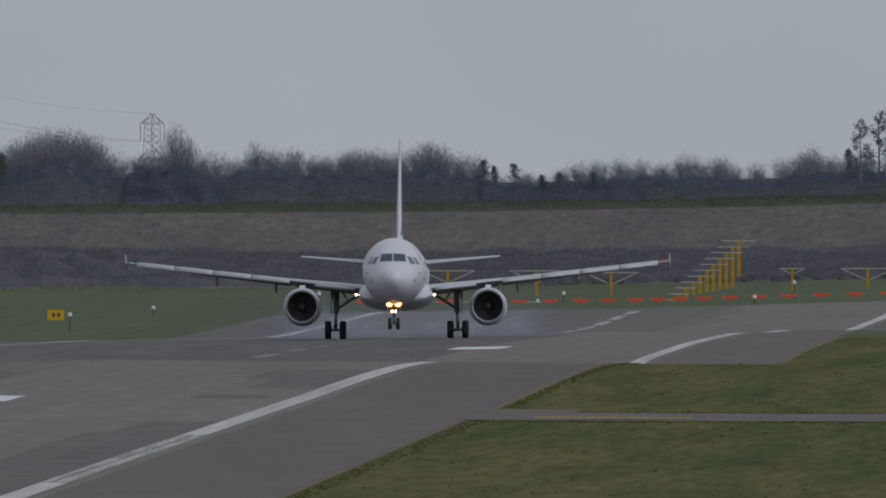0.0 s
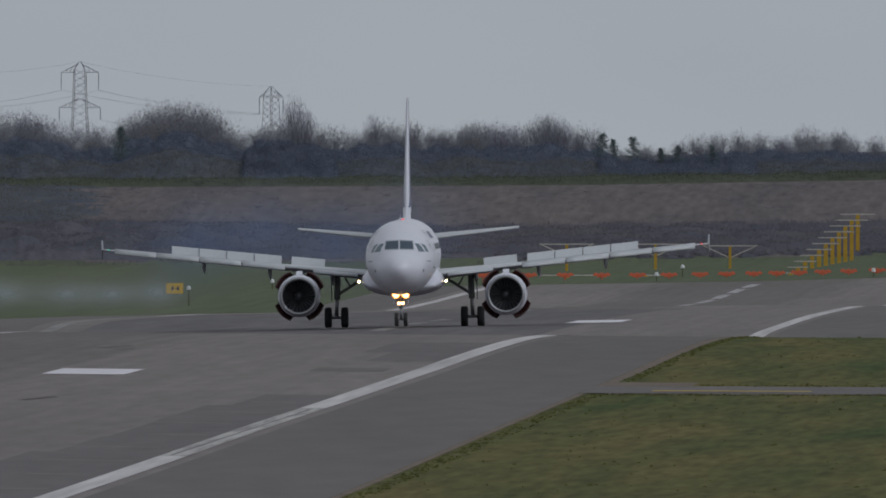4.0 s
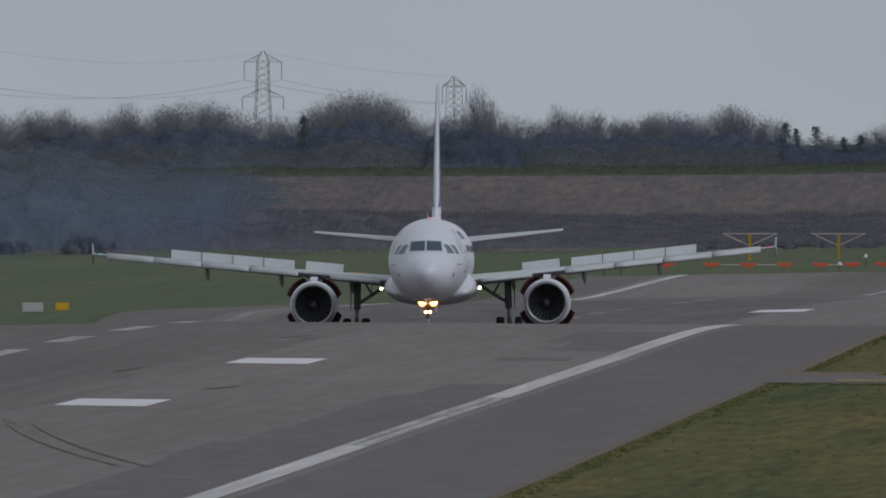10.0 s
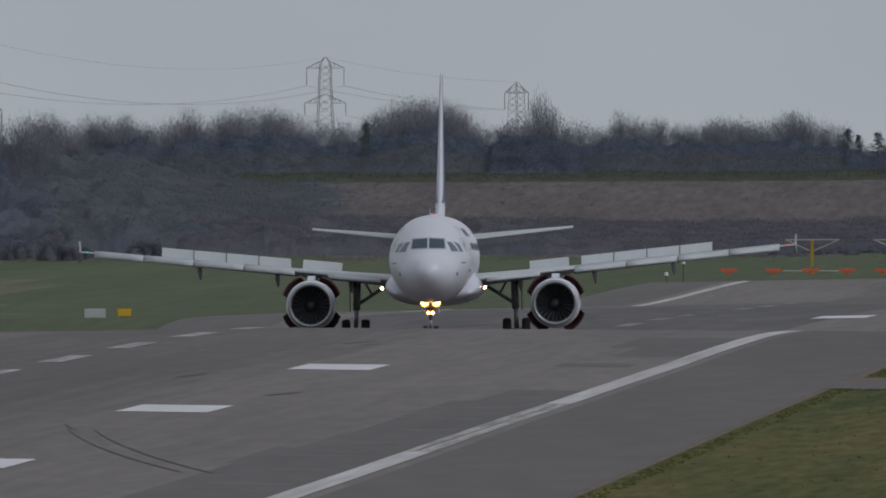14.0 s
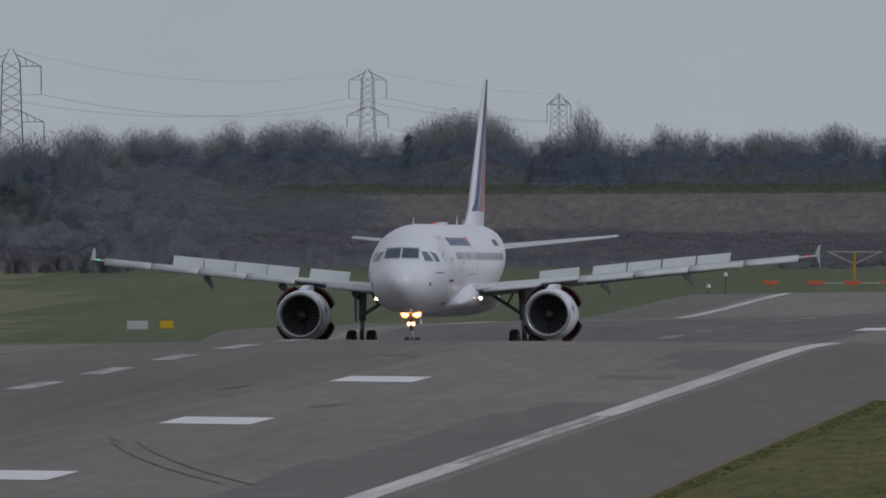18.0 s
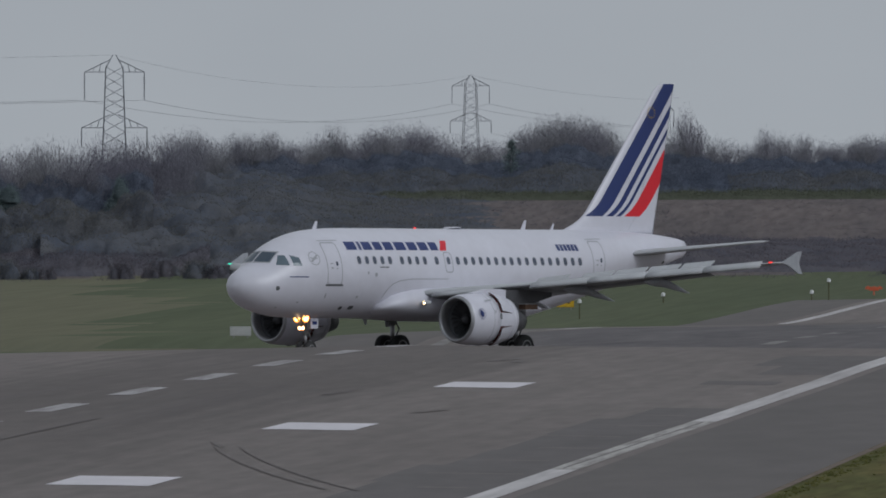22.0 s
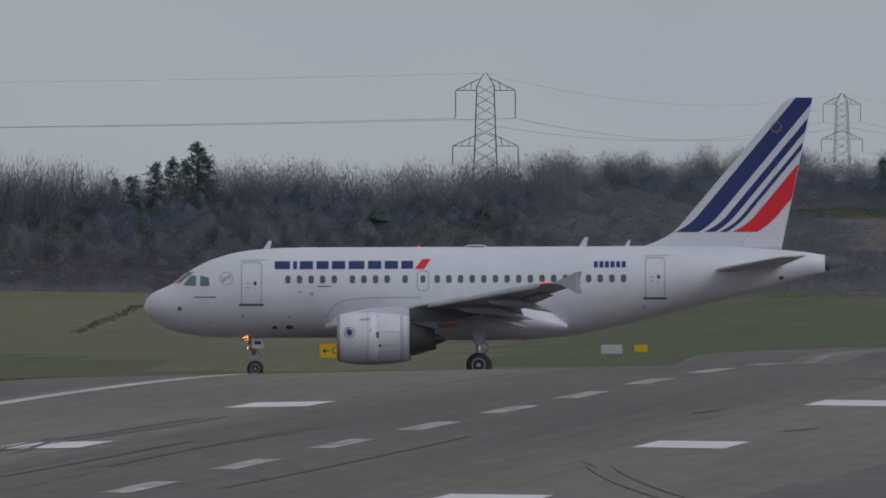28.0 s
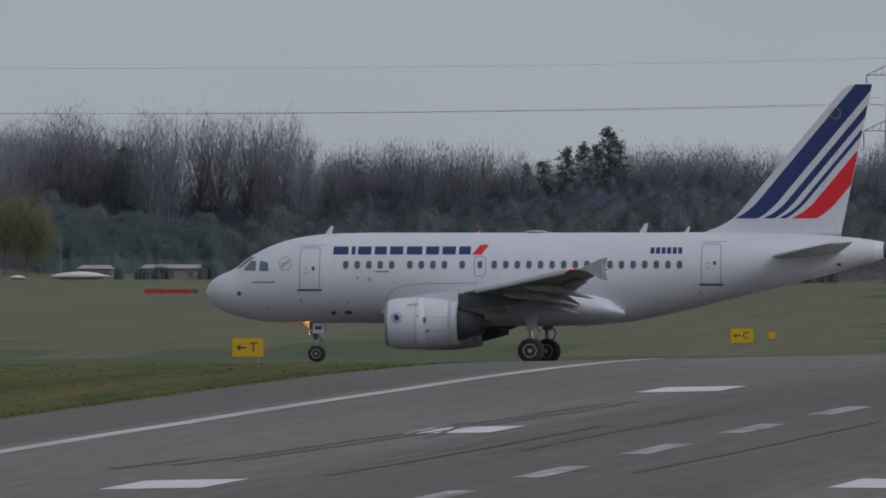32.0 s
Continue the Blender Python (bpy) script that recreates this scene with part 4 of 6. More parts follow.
    for sd in (-1, 1):
        ex, ez = sd * 5.75, 1.54
        circle = lambda s, r, n=36, dz=0.0: [Vector((ex + r * math.cos(-2 * math.pi * i / n), NOSE - es(s), ez + dz + r * math.sin(-2 * math.pi * i / n))) for i in range(n)]
        cowl = Shape().rings([circle(s, r) for s, r in ((8.93, 1.075), (9.2, 1.135), (9.7, 1.175), (10.4, 1.185), (10.86, 1.182), (10.86, 1.02))], ends=(False, False))
        eng = cowl.part("engine_cowling", WHITE, plane, "white engine cowling", True)
        Shape().rings([circle(s, r) for s, r in ((10.87, 1.08), (11.5, 1.04), (12.1, 0.97))], ends=(True, True)).part("reverser_barrel", REDDOOR, eng, "dull red barrel behind the reverser doors", True)
        Shape().rings([circle(s, r) for s, r in ((12.02, 1.075), (12.45, 0.98), (12.45, 0.94), (12.0, 0.9))], ends=(True, False)).part("nozzle_ring", WHITE, eng, "white nozzle ring", True)
        for k in range(4):
            a0 = radians(90 * k)
            beam = [[Vector((ex + r * math.cos(a0 + e), NOSE - es(s), ez + r * math.sin(a0 + e))) for e in (-0.27, -0.09, 0.09, 0.27)] for s, r in ((10.84, 1.183), (11.4, 1.15), (12.04, 1.073))]
            Shape().rings(beam, closed=False, ends=(False, False)).part("cowl_beam", WHITE, eng, "", True)
        lip = Shape().rings([circle(s, r) for s, r in ((9.35, 0.90), (9.0, 0.89), (8.85, 0.915), (8.78, 0.97), (8.80, 1.02), (8.94, 1.078))], ends=(False, False))
        lip.part("inlet_lip", STEEL, eng, "polished steel inlet lip", True)
        duct = Shape().rings([circle(s, r) for s, r in ((9.75, 0.90), (9.30, 0.90))], ends=(True, False))
        duct.part("inlet_duct", SEAL, eng, "dark inlet duct", True)
        for i in range(24):
            fan = Shape()
            a = 2 * math.pi * i / 24
            c, s_ = math.cos(a), math.sin(a)
            t = Vector((-s_, 0, c))
            r0, r1 = Vector((c, 0, s_)) * 0.26, Vector((c, 0, s_)) * 0.87
            o = Vector((ex, NOSE - es(9.62), ez))
            fan.add([o + r0 - t * 0.03 + Vector((0, 0.06, 0)), o + r0 + t * 0.03 - Vector((0, 0.06, 0)), o + r1 + t * 0.10 - Vector((0, 0.05, 0)), o + r1 - t * 0.02 + Vector((0, 0.09, 0))], [(0, 1, 2, 3)])
            fan.part("fan_blade", FAN, eng)
        Shape().rings([circle(s, r, 18) for s, r in ((9.28, 0.02), (9.36, 0.12), (9.5, 0.22), (9.66, 0.28))]).part("spinner", FAN, eng, "dark spinner", True)
        Shape().rings([circle(s, r, 28, -0.04) for s, r in ((12.0, 0.80), (12.6, 0.72), (13.1, 0.58), (13.6, 0.45), (13.5, 0.36))]).part("core_nozzle", DARKMETAL, eng, "dark core nozzle", True)
        Shape().rings([circle(s, r, 18, -0.04) for s, r in ((13.2, 0.30), (13.8, 0.18), (14.1, 0.03))]).part("exhaust_plug", DARKMETAL, eng, "", True)
        for s in (10.35,):
            Shape().rings([circle(s, (1.187 if s < 11 else 1.150)), circle(s + 0.03, (1.187 if s < 11 else 1.146))], ends=(False, False)).part("cowl_joint", LINE, eng)
        for side in (-1, 1):
            em = Shape()
            c0 = [Vector((ex + side * 1.19 * math.cos(e), NOSE - es(s), ez + 1.19 * math.sin(e))) for s, e in [(9.42 + 0.27 * math.cos(a), 0.22 + 0.215 * math.sin(a)) for a in [2 * math.pi * i / 14 for i in range(14)]]]
            inner = [Vector((ex + side * 1.192 * math.cos(e), NOSE - es(s), ez + 1.192 * math.sin(e))) for s, e in [(9.42 + 0.245 * math.cos(a), 0.22 + 0.195 * math.sin(a)) for a in [2 * math.pi * i / 14 for i in range(14)]]]
            em.add(c0 + inner, [(i, (i + 1) % 14, 14 + (i + 1) % 14, 14 + i) for i in range(14)])
            em.add([Vector((ex + side * 1.192 * math.cos(e), NOSE - es(s), ez + 1.192 * math.sin(e))) for s, e in ((9.27, 0.25), (9.34, 0.36), (9.46, 0.34), (9.58, 0.25), (9.53, 0.12), (9.40, 0.08), (9.33, 0.15))], [tuple(range(7))])
            em.part("cowl_emblem", NAVY, eng, "small round navy emblem")
            st = Shape()
            st.add([Vector((ex + side * 1.215 * math.cos(e), NOSE - es(s), ez + 1.215 * math.sin(e))) for s, e in ((9.95, 0.72), (10.5, 0.80), (10.5, 0.86), (9.95, 0.80))], [(0, 1, 2, 3)])
            st.part("cowl_strake", LINE, eng)
            for s, e, w, h in ((10.65, 0.15, 0.03, 0.55), (10.86, 0.12, 0.14, 0.22), (10.5, 0.30, 0.06, 0.08), (11.0, -0.3, 0.1, 0.1)):
                mark = Shape()
                mark.add([Vector((ex + side * 1.188 * math.cos(e + de), NOSE - es(s) - ds, ez + 1.188 * math.sin(e + de))) for ds, de in ((-w / 2, -h / 2), (w / 2, -h / 2), (w / 2, h / 2), (-w / 2, h / 2))], [(0, 1, 2, 3)])
                mark.part("cowl_marking", SEAL, eng)
        # pylon
        rows = [[Vector((ex + dx, NOSE - s, z)) for dx, z in ((-0.17, z0), (0.17, z0), (0.17, z1), (-0.17, z1))] for s, z0, z1 in ((9.9, 2.62, 2.74), (11.0, 2.5, 2.92), (11.7, 2.35, 2.93), (12.2, 2.28, 2.9), (14.2, 2.3, 2.9), (15.4, 2.6, 2.8))]
        strut = Shape().rings(rows[:4]).part("engine_pylon", WHITE, plane, "white engine pylon")
        Shape().rings(rows[3:]).part("pylon_tail", DARKMETAL, strut, "dark grey rear of the engine pylon")
        Shape().box((ex, NOSE - 13.95, 2.12), (0.40, 0.85, 0.22)).part("heat_shield", COPPER, strut, "copper-brown heat shield under the pylon")
        # four reverser doors that swing out, hinged at their rear edge
        for k in range(4):
            a = radians(45 + 90 * k)
            rad, tan = Vector((math.cos(a), 0, math.sin(a))), Vector((-math.sin(a), 0, math.cos(a)))
            pivot = Vector((ex, NOSE - es(11.85), ez)) + rad * 1.04
            rows = []
            for ds, r in ((-0.88, 1.185), (-0.45, 1.165), (0.0, 1.11), (0.31, 1.03)):
                row = []
                for e in (-0.52, -0.26, 0, 0.26, 0.52):
                    p = rad * r * math.cos(e) + tan * r * math.sin(e) + Vector((0, -ds, 0))
                    row.append(p - rad * 1.04)
                rows.append(row)
            outer, m = [p for r in rows for p in r], 5
            inner = [p - rad * 0.07 for p in outer]
            fo = [(j * m + i, j * m + i + 1, (j + 1) * m + i + 1, (j + 1) * m + i) for j in range(3) for i in range(m - 1)]
            nv = len(outer)
            fi = [tuple(nv + q for q in reversed(f)) for f in fo]
            edge = [0, 1, 2, 3, 4, 9, 14, 19, 18, 17, 16, 15, 10, 5]
            fe = [(edge[i], edge[(i + 1) % 14], nv + edge[(i + 1) % 14], nv + edge[i]) for i in range(14)]
            ob = part("reverser_door", outer + inner, fo + fi + fe, [WHITE, DOORLIN], plane, "thrust reverser door with a red lining", False, pivot, [0] * len(fo) + [1] * (len(fi) + len(fe)))
            moving["door"].append((ob, pivot, tan))

    # landing gear
    for sd in (-1, 1):
        leg = Shape()
        leg.rod((sd * 3.75, 0.05, 1.30), (sd * 3.7, 0.1, 2.75), 0.17, n=12)
        leg.rod((sd * 3.72, 0.05, 1.55), (sd * 2.3, 0.05, 2.45), 0.085, n=8).rod((sd * 3.0, 0.05, 2.0), (sd * 3.4, 0.05, 2.7), 0.05, n=8)
        slide = Shape().rod((sd * 3.8, -0.05, 0.55), (sd * 3.75, 0.05, 1.9), 0.11, n=12).rod((sd * 3.35, 0, 0.57), (sd * 4.25, 0, 0.57), 0.09, n=10)
        moving["slide"].append(slide.part("gear_piston", STEEL, plane, "bright gear piston and axle", True))
        leg.rod((sd * 3.78, -0.22, 0.75), (sd * 3.75, -0.42, 1.15), 0.04, n=6).rod((sd * 3.75, -0.42, 1.15), (sd * 3.74, -0.1, 1.6), 0.04, n=6)
        g = leg.part("main_gear_leg", GEAR, plane, "grey main gear leg", True)
        door = Shape()
        door.add([(sd * (4.03 + dx), y, z) for dx in (0, 0.05) for y, z in ((0.46, 2.6), (-0.46, 2.6), (-0.30, 1.55), (-0.12, 1.22), (0.14, 1.22), (0.26, 1.7))],
                 [(0, 1, 2, 3, 4, 5), (11, 10, 9, 8, 7, 6)] + [(i, 6 + i, 6 + (i + 1) % 6, (i + 1) % 6) for i in range(6)])
        door.part("gear_door", FENCE, g, "pale grey tapering gear door")
        for d in (-0.46, 0.46):
            moving["main"].append(wheel(plane, sd * 3.795 + d, 0.0, 0.57, 0.40))
    ny = 10.25
    leg = Shape()
    leg.rod((0, ny + 0.05, 0.80), (0, ny + 0.16, 2.0), 0.105, n=10)
    leg.rod((0, ny + 0.1, 1.25), (0, ny + 1.1, 1.85), 0.05, n=8).rod((0, ny - 0.3, 0.70), (0, ny - 0.02, 1.1), 0.03)
    piston = Shape().rod((0, ny, 0.38), (0, ny + 0.06, 1.25), 0.07, n=10).rod((-0.3, ny, 0.38), (0.3, ny, 0.38), 0.055, n=8).rod((0, ny - 0.1, 0.5), (0, ny - 0.3, 0.78), 0.03)
    moving["nose_slide"].append(piston.part("nose_gear_piston", STEEL, plane, "bright nose gear piston and axle", True))
    g = leg.part("nose_gear_leg", GEAR, plane, "grey nose gear leg", True)
    Shape().box((0, ny - 0.42, 1.30), (0.5, 0.04, 0.45)).part("gear_door", WHITE, g, "white gear door")
    for sd in (-1, 1):
        Shape().box((sd * 0.40, ny - 0.12, 1.34), (0.04, 0.52, 0.46)).part("gear_door", WHITE, g, "white gear door")
        Shape().box((sd * 0.425, ny - 0.12, 1.36), (0.012, 0.30, 0.15)).part("marking_bar", NAVY, g)
        moving["nose"].append(wheel(plane, sd * 0.25, ny, 0.38, 0.22))
        for x, z, r, mm in ((0.27, 1.60, 0.17, LANDING), (0.10, 1.12, 0.075, SMALL_LIGHT)):
            lamp = Shape()
            lamp.rings([[Vector((sd * x + q * r * math.cos(a), ny + 0.34 + d, z + q * r * math.sin(a))) for a in [-2 * math.pi * i / 14 for i in range(14)]] for d, q in ((0.0, 0.9), (-0.03, 1.0))], ends=(True, False))
            lamp.part("nose_lamp", mm, g, "lit lamp on the nose gear")
            # added glowing ring, wider than the lamp, in place of its glare
            ring = Shape()
            ring.rings([[Vector((sd * x + q * r * math.cos(a), ny + 0.335 + d, z + q * r * math.sin(a))) for a in [-2 * math.pi * i / 14 for i in range(14)]] for d, q in ((-0.02, 0.9), (0.0, 1.3))], ends=(False, False))
            ring.part("reflector", LAMP_GLARE, g, "amber ring imitating the glare round the lamp")
            shell = Shape()
            shell.rings([[Vector((sd * x + q * r * math.cos(a), ny + 0.30 + d, z + q * r * math.sin(a))) for a in [-2 * math.pi * i / 14 for i in range(14)]] for d, q in ((0.03, 1.08), (-0.16, 0.7))], ends=(False, True))
            shell.part("lamp_housing", GEAR, g)
    return plane, moving


airliner, MOVING = build_airliner()


# ---- woods: bare trees, conifers, scrub ----
def strip(v, f, a, b, w):
    """A tapering flat twig."""
    d = (b - a).normalized()
    side = d.cross(Vector((random.uniform(-1, 1), random.uniform(-1, 1), random.uniform(-1, 1)))).normalized() * w / 2
    n = len(v)
    v += [a - side, a + side, b]
    f.append((n, n + 1, n + 2))


def leaf(v, f, c, r):
    """A small pointed leaf or twig tip."""
    a = Vector((random.uniform(-1, 1), random.uniform(-1, 1), random.uniform(-0.6, 0.8))).normalized() * r
    b = a.cross(Vector((random.uniform(-1, 1), random.uniform(-1, 1), random.uniform(-1, 1)))).normalized() * r
    n = len(v)
    v += [c - a - b * 0.8, c - a * 0.7 + b * 0.9, c + a]
    f.append((n, n + 1, n + 2))


def bare_tree(seed, radius, low, up, twig_n, limb_n, mat=None):
    """A leafless tree, 10 m tall before scaling: trunk, limbs that fan upwards, and a crown of fine twigs that follow them."""
    random.seed(seed)
    limbs, tv, tf = Shape(), [], []
    tips = []

    def grow(p, d, ln, r, lv):
        k = (3, 3, 2)[lv]
        pts = [p]
        for i in range(k):
            d = (d + Vector((random.uniform(-1, 1), random.uniform(-1, 1), random.uniform(0.1, 0.7))) * (0.10 + 0.06 * lv)).normalized()
            pts.append(pts[-1] + d * ln / k)
        for i in range(k):
            limbs.rod(pts[i], pts[i + 1], r * (1 - i / k * 0.6), r * (1 - (i + 1) / k * 0.6), 5 if lv < 1 else 3, caps=False)
        if lv == 2:
            tips.append(pts[-1])
            return
        for i in range(limb_n[lv]):
            u = 0.2 + 0.8 * (i + random.random()) / limb_n[lv]
            j = min(int(u * k), k - 1)
            a = pts[j].lerp(pts[j + 1], u * k - j)
            turn = random.uniform(0, 2 * math.pi)
            e = (d * up + Vector((math.cos(turn), math.sin(turn), 0.35)) * (1.15 - 0.55 * u)).normalized()
            grow(a, e, ln * random.uniform(0.42, 0.60), r * 0.40, lv + 1)
    grow(Vector((0, 0, -0.5)), Vector((0, 0, 1)), 5.4, 0.15, 0)
    turns = [random.uniform(0, 6.28) for _ in range(3)]
    base, mid, half = Vector((0, 0, 0.25 * low)), (9.9 + low) / 2, (9.9 - low) / 2
    for k in range(twig_n):
        # a rounded, uneven crown, thinner towards its rim
        a, u = random.uniform(0, 6.28), random.uniform(-1, 1)
        env = 0.86 + 0.10 * math.sin(3 * a + turns[0] + 2 * u) + 0.09 * math.sin(5 * a + turns[1] - 3 * u) + 0.05 * math.sin(9 * u + turns[2])
        q = env * random.random() ** 0.42
        r = radius * math.sqrt(1 - u * u) * q
        tip = Vector((r * math.cos(a), r * math.sin(a), mid + half * u * q))
        if k % 4 == 0:
            tip = tip.lerp(tips[k % len(tips)] + Vector((random.gauss(0, 0.3), random.gauss(0, 0.3), random.uniform(0.1, 0.6))), 0.75)
        e = ((tip - base).normalized() * (0.5 + 0.4 * up) + Vector((random.gauss(0, 0.38), random.gauss(0, 0.38), random.gauss(0.1, 0.25)))).normalized()
        strip(tv, tf, tip - e * random.uniform(0.25, 0.6), tip, random.uniform(0.036, 0.066) * (1.3 - q))
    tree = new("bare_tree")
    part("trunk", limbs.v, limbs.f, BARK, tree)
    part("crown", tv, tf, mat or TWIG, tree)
    return tagged(tree, "leafless winter tree with a dark twiggy crown", "tree", "trees of the wood")


def conifer(seed, width):
    """A ragged pointed evergreen, 10 m tall before scaling."""
    random.seed(seed)
    sh, v, f = Shape(), [], []
    sh.rod((0, 0, -0.5), (0.1, 0, 9.6), 0.16, 0.02, 6)
    for i in range(170):
        z0 = 9.75 * ((i + random.random()) / 170) ** 0.9
        a = random.uniform(0, 2 * math.pi)
        ln = width * (1 - z0 / 10.0) ** 0.55 * random.uniform(0.35, 1.0) * (0.8 + 0.2 * math.sin(2.9 * z0 + seed + a)) + 0.08
        for k in range(26):
            u = random.random() ** 0.5
            spread = 0.06 + 0.09 * ln * u
            leaf(v, f, Vector((ln * u * math.cos(a) + random.gauss(0, spread), ln * u * math.sin(a) + random.gauss(0, spread), z0 + 0.25 * ln * u + random.gauss(0, 0.10))), random.uniform(0.04, 0.09))
    t = new("conifer")
    part("trunk", sh.v, sh.f, BARK, t)
    part("crown", v, f, EVERGREEN, t)
    return tagged(t, "dark green conifer with a ragged pointed top", "tree", "trees of the wood")


def tufted_pine(seed):
    random.seed(seed)
    sh, v, f = Shape(), [], []
    sh.rod((0, 0, -0.5), (0.2, 0, 9.3), 0.15, 0.04, 6)
    for i in range(17):
        z = random.uniform(3.5, 9.4)
        a = random.uniform(0, 2 * math.pi)
        r = random.uniform(0.6, 2.0) * (1.15 - z / 14)
        tip = Vector((r * math.cos(a), r * math.sin(a), z + random.uniform(0.2, 0.9)))
        sh.rod((0.02 * z, 0, z - 0.5), tip, 0.05, 0.02, 3)
        for _ in range(90):
            leaf(v, f, tip + Vector((random.gauss(0, 0.28), random.gauss(0, 0.28), random.gauss(0, 0.24))), random.uniform(0.05, 0.13))
    t = new("tufted_pine")
    part("trunk", sh.v, sh.f, BARK, t)
    part("crown", v, f, EVERGREEN, t)
    return tagged(t, "tall dark evergreen with separate leafy tufts", "tree", "trees of the wood")


def lump(v, f, c, w, h):
    """The dense body of a bush: an uneven closed dome with smaller swellings on it."""
    n, rows = 13, ((0.0, 0.97), (0.16, 1.0), (0.32, 0.97), (0.47, 0.90), (0.61, 0.80), (0.74, 0.66), (0.85, 0.50), (0.93, 0.34), (0.98, 0.18))
    p, q, start = random.uniform(0, 6.28), random.uniform(0, 6.28), len(v)
    for u, r in rows:
        for i in range(n):
            a = 2 * math.pi * (i + 0.5 * (u * 10 % 2)) / n
            k = 1 + 0.13 * math.sin(2 * a + p + 2 * u) + 0.09 * math.sin(3 * a + q - 5 * u) + random.uniform(-0.17, 0.17)
            v.append(Vector((c.x + w * r * k * math.cos(a), c.y + w * r * k * math.sin(a), c.z - 0.3 + (h + 0.3) * u * random.uniform(0.92, 1.06))))
    v.append(Vector((c.x, c.y, c.z + h)))
    for j in range(len(rows) - 1):
        for i in range(n):
            f.append((start + j * n + i, start + j * n + (i + 1) % n, start + (j + 1) * n + (i + 1) % n, start + (j + 1) * n + i))
    last = start + (len(rows) - 1) * n
    f += [(last + i, last + (i + 1) % n, start + len(rows) * n) for i in range(n)]


def bristle(v, f, c, w, h, n, size, leafy):
    """Fine short twigs and small leaf clumps that fill the dome of a bush round its heart."""
    p0, p1 = random.uniform(0, 6.28), random.uniform(0, 6.28)
    for _ in range(n):
        a, u = random.uniform(0, 6.28), random.random() ** 0.8
        k = (0.92 + 0.10 * math.sin(3 * a + p0 + 2 * u) + 0.07 * math.sin(5 * a + p1 - 4 * u)) * (0.66 + 0.42 * random.random() ** 0.8)
        r = w * math.sqrt(max(0.02, 1 - u * u)) * k
        p = Vector((c.x + r * math.cos(a), c.y + r * math.sin(a), c.z + h * u * k))
        if random.random() < leafy:
            leaf(v, f, p, random.uniform(0.7, 1.3) * size)
        else:
            e = Vector((random.gauss(0.5 * math.cos(a), 0.3), random.gauss(0.5 * math.sin(a), 0.3), random.uniform(0.3, 1.3))).normalized()
            strip(v, f, p - e * size * 2, p + e * size * random.uniform(3, 6), random.uniform(0.25, 0.45) * size)


def shrub(seed, mass, mat, leafy, label):
    """A bush 2 m high before scaling: stems, a dense heart, and its twigs or leaves."""
    random.seed(seed)
    sh, hv, hf, v, f = Shape(), [], [], [], []
    for i in range(7):
        a = random.uniform(0, 2 * math.pi)
        sh.rod((0.1 * math.cos(a), 0.1 * math.sin(a), -0.1), (0.9 * math.cos(a), 0.9 * math.sin(a), random.uniform(1.0, 1.7)), 0.035, 0.015, 3, caps=False)
    for i in range(5):
        a, r = 6.28 * i / 5 + random.uniform(-0.4, 0.4), 0.55 if i else 0.0
        c, w, h = Vector((r * math.cos(a), r * math.sin(a), 0)), random.uniform(0.55, 0.8), random.uniform(1.1, 1.8)
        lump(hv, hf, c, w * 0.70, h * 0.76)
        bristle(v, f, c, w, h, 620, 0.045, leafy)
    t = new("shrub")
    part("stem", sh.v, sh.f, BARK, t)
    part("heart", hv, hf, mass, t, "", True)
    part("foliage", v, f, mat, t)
    return tagged(t, label, "shrub", "shrubs of the wood edge")


def leafy_tree(seed, radius, low, n, label):
    """An ivy-clad or evergreen tree, 10 m tall before scaling, its crown in uneven lobes."""
    random.seed(seed)
    sh, hv, hf, v, f = Shape(), [], [], [], []
    sh.rod((0, 0, -0.5), (0.2, 0, 8.2), 0.2, 0.05, 6)
    for i in range(12):
        u = (i + random.random()) / 12
        z = low + (8.2 - low) * u
        r = radius * math.sqrt(max(0.06, 1 - (2 * u - 0.85) ** 2)) * random.uniform(0.1, 0.6)
        a = 2.4 * i
        c, w, h = Vector((r * math.cos(a), r * math.sin(a), z - 0.9)), radius * random.uniform(0.34, 0.5), random.uniform(1.8, 2.6)
        sh.rod((0, 0, max(0.5, z - 1.4)), c + Vector((0, 0, 0.6)), 0.06, 0.02, 3, caps=False)
        lump(hv, hf, c, w * 0.70, h * 0.76)
        bristle(v, f, c, w, h, n // 12, 0.075, 0.85)
    t = new("leafy_tree")
    part("trunk", sh.v, sh.f, BARK, t)
    part("heart", hv, hf, GREEN_MASS, t, "", True)
    part("crown", v, f, EVERGREEN, t)
    return tagged(t, label, "tree", "trees of the wood")


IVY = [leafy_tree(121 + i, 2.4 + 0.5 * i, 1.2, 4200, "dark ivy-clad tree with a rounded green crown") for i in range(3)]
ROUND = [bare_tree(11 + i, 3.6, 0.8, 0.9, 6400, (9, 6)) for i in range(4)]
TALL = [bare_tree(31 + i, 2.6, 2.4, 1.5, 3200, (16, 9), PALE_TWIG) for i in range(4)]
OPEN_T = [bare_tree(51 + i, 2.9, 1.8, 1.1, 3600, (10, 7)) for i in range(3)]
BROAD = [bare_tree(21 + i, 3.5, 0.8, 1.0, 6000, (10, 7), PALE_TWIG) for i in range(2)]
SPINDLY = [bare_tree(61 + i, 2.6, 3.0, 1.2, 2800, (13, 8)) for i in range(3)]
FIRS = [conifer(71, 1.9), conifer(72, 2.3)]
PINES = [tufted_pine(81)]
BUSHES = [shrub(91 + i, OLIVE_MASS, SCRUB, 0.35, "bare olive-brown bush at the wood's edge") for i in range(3)]
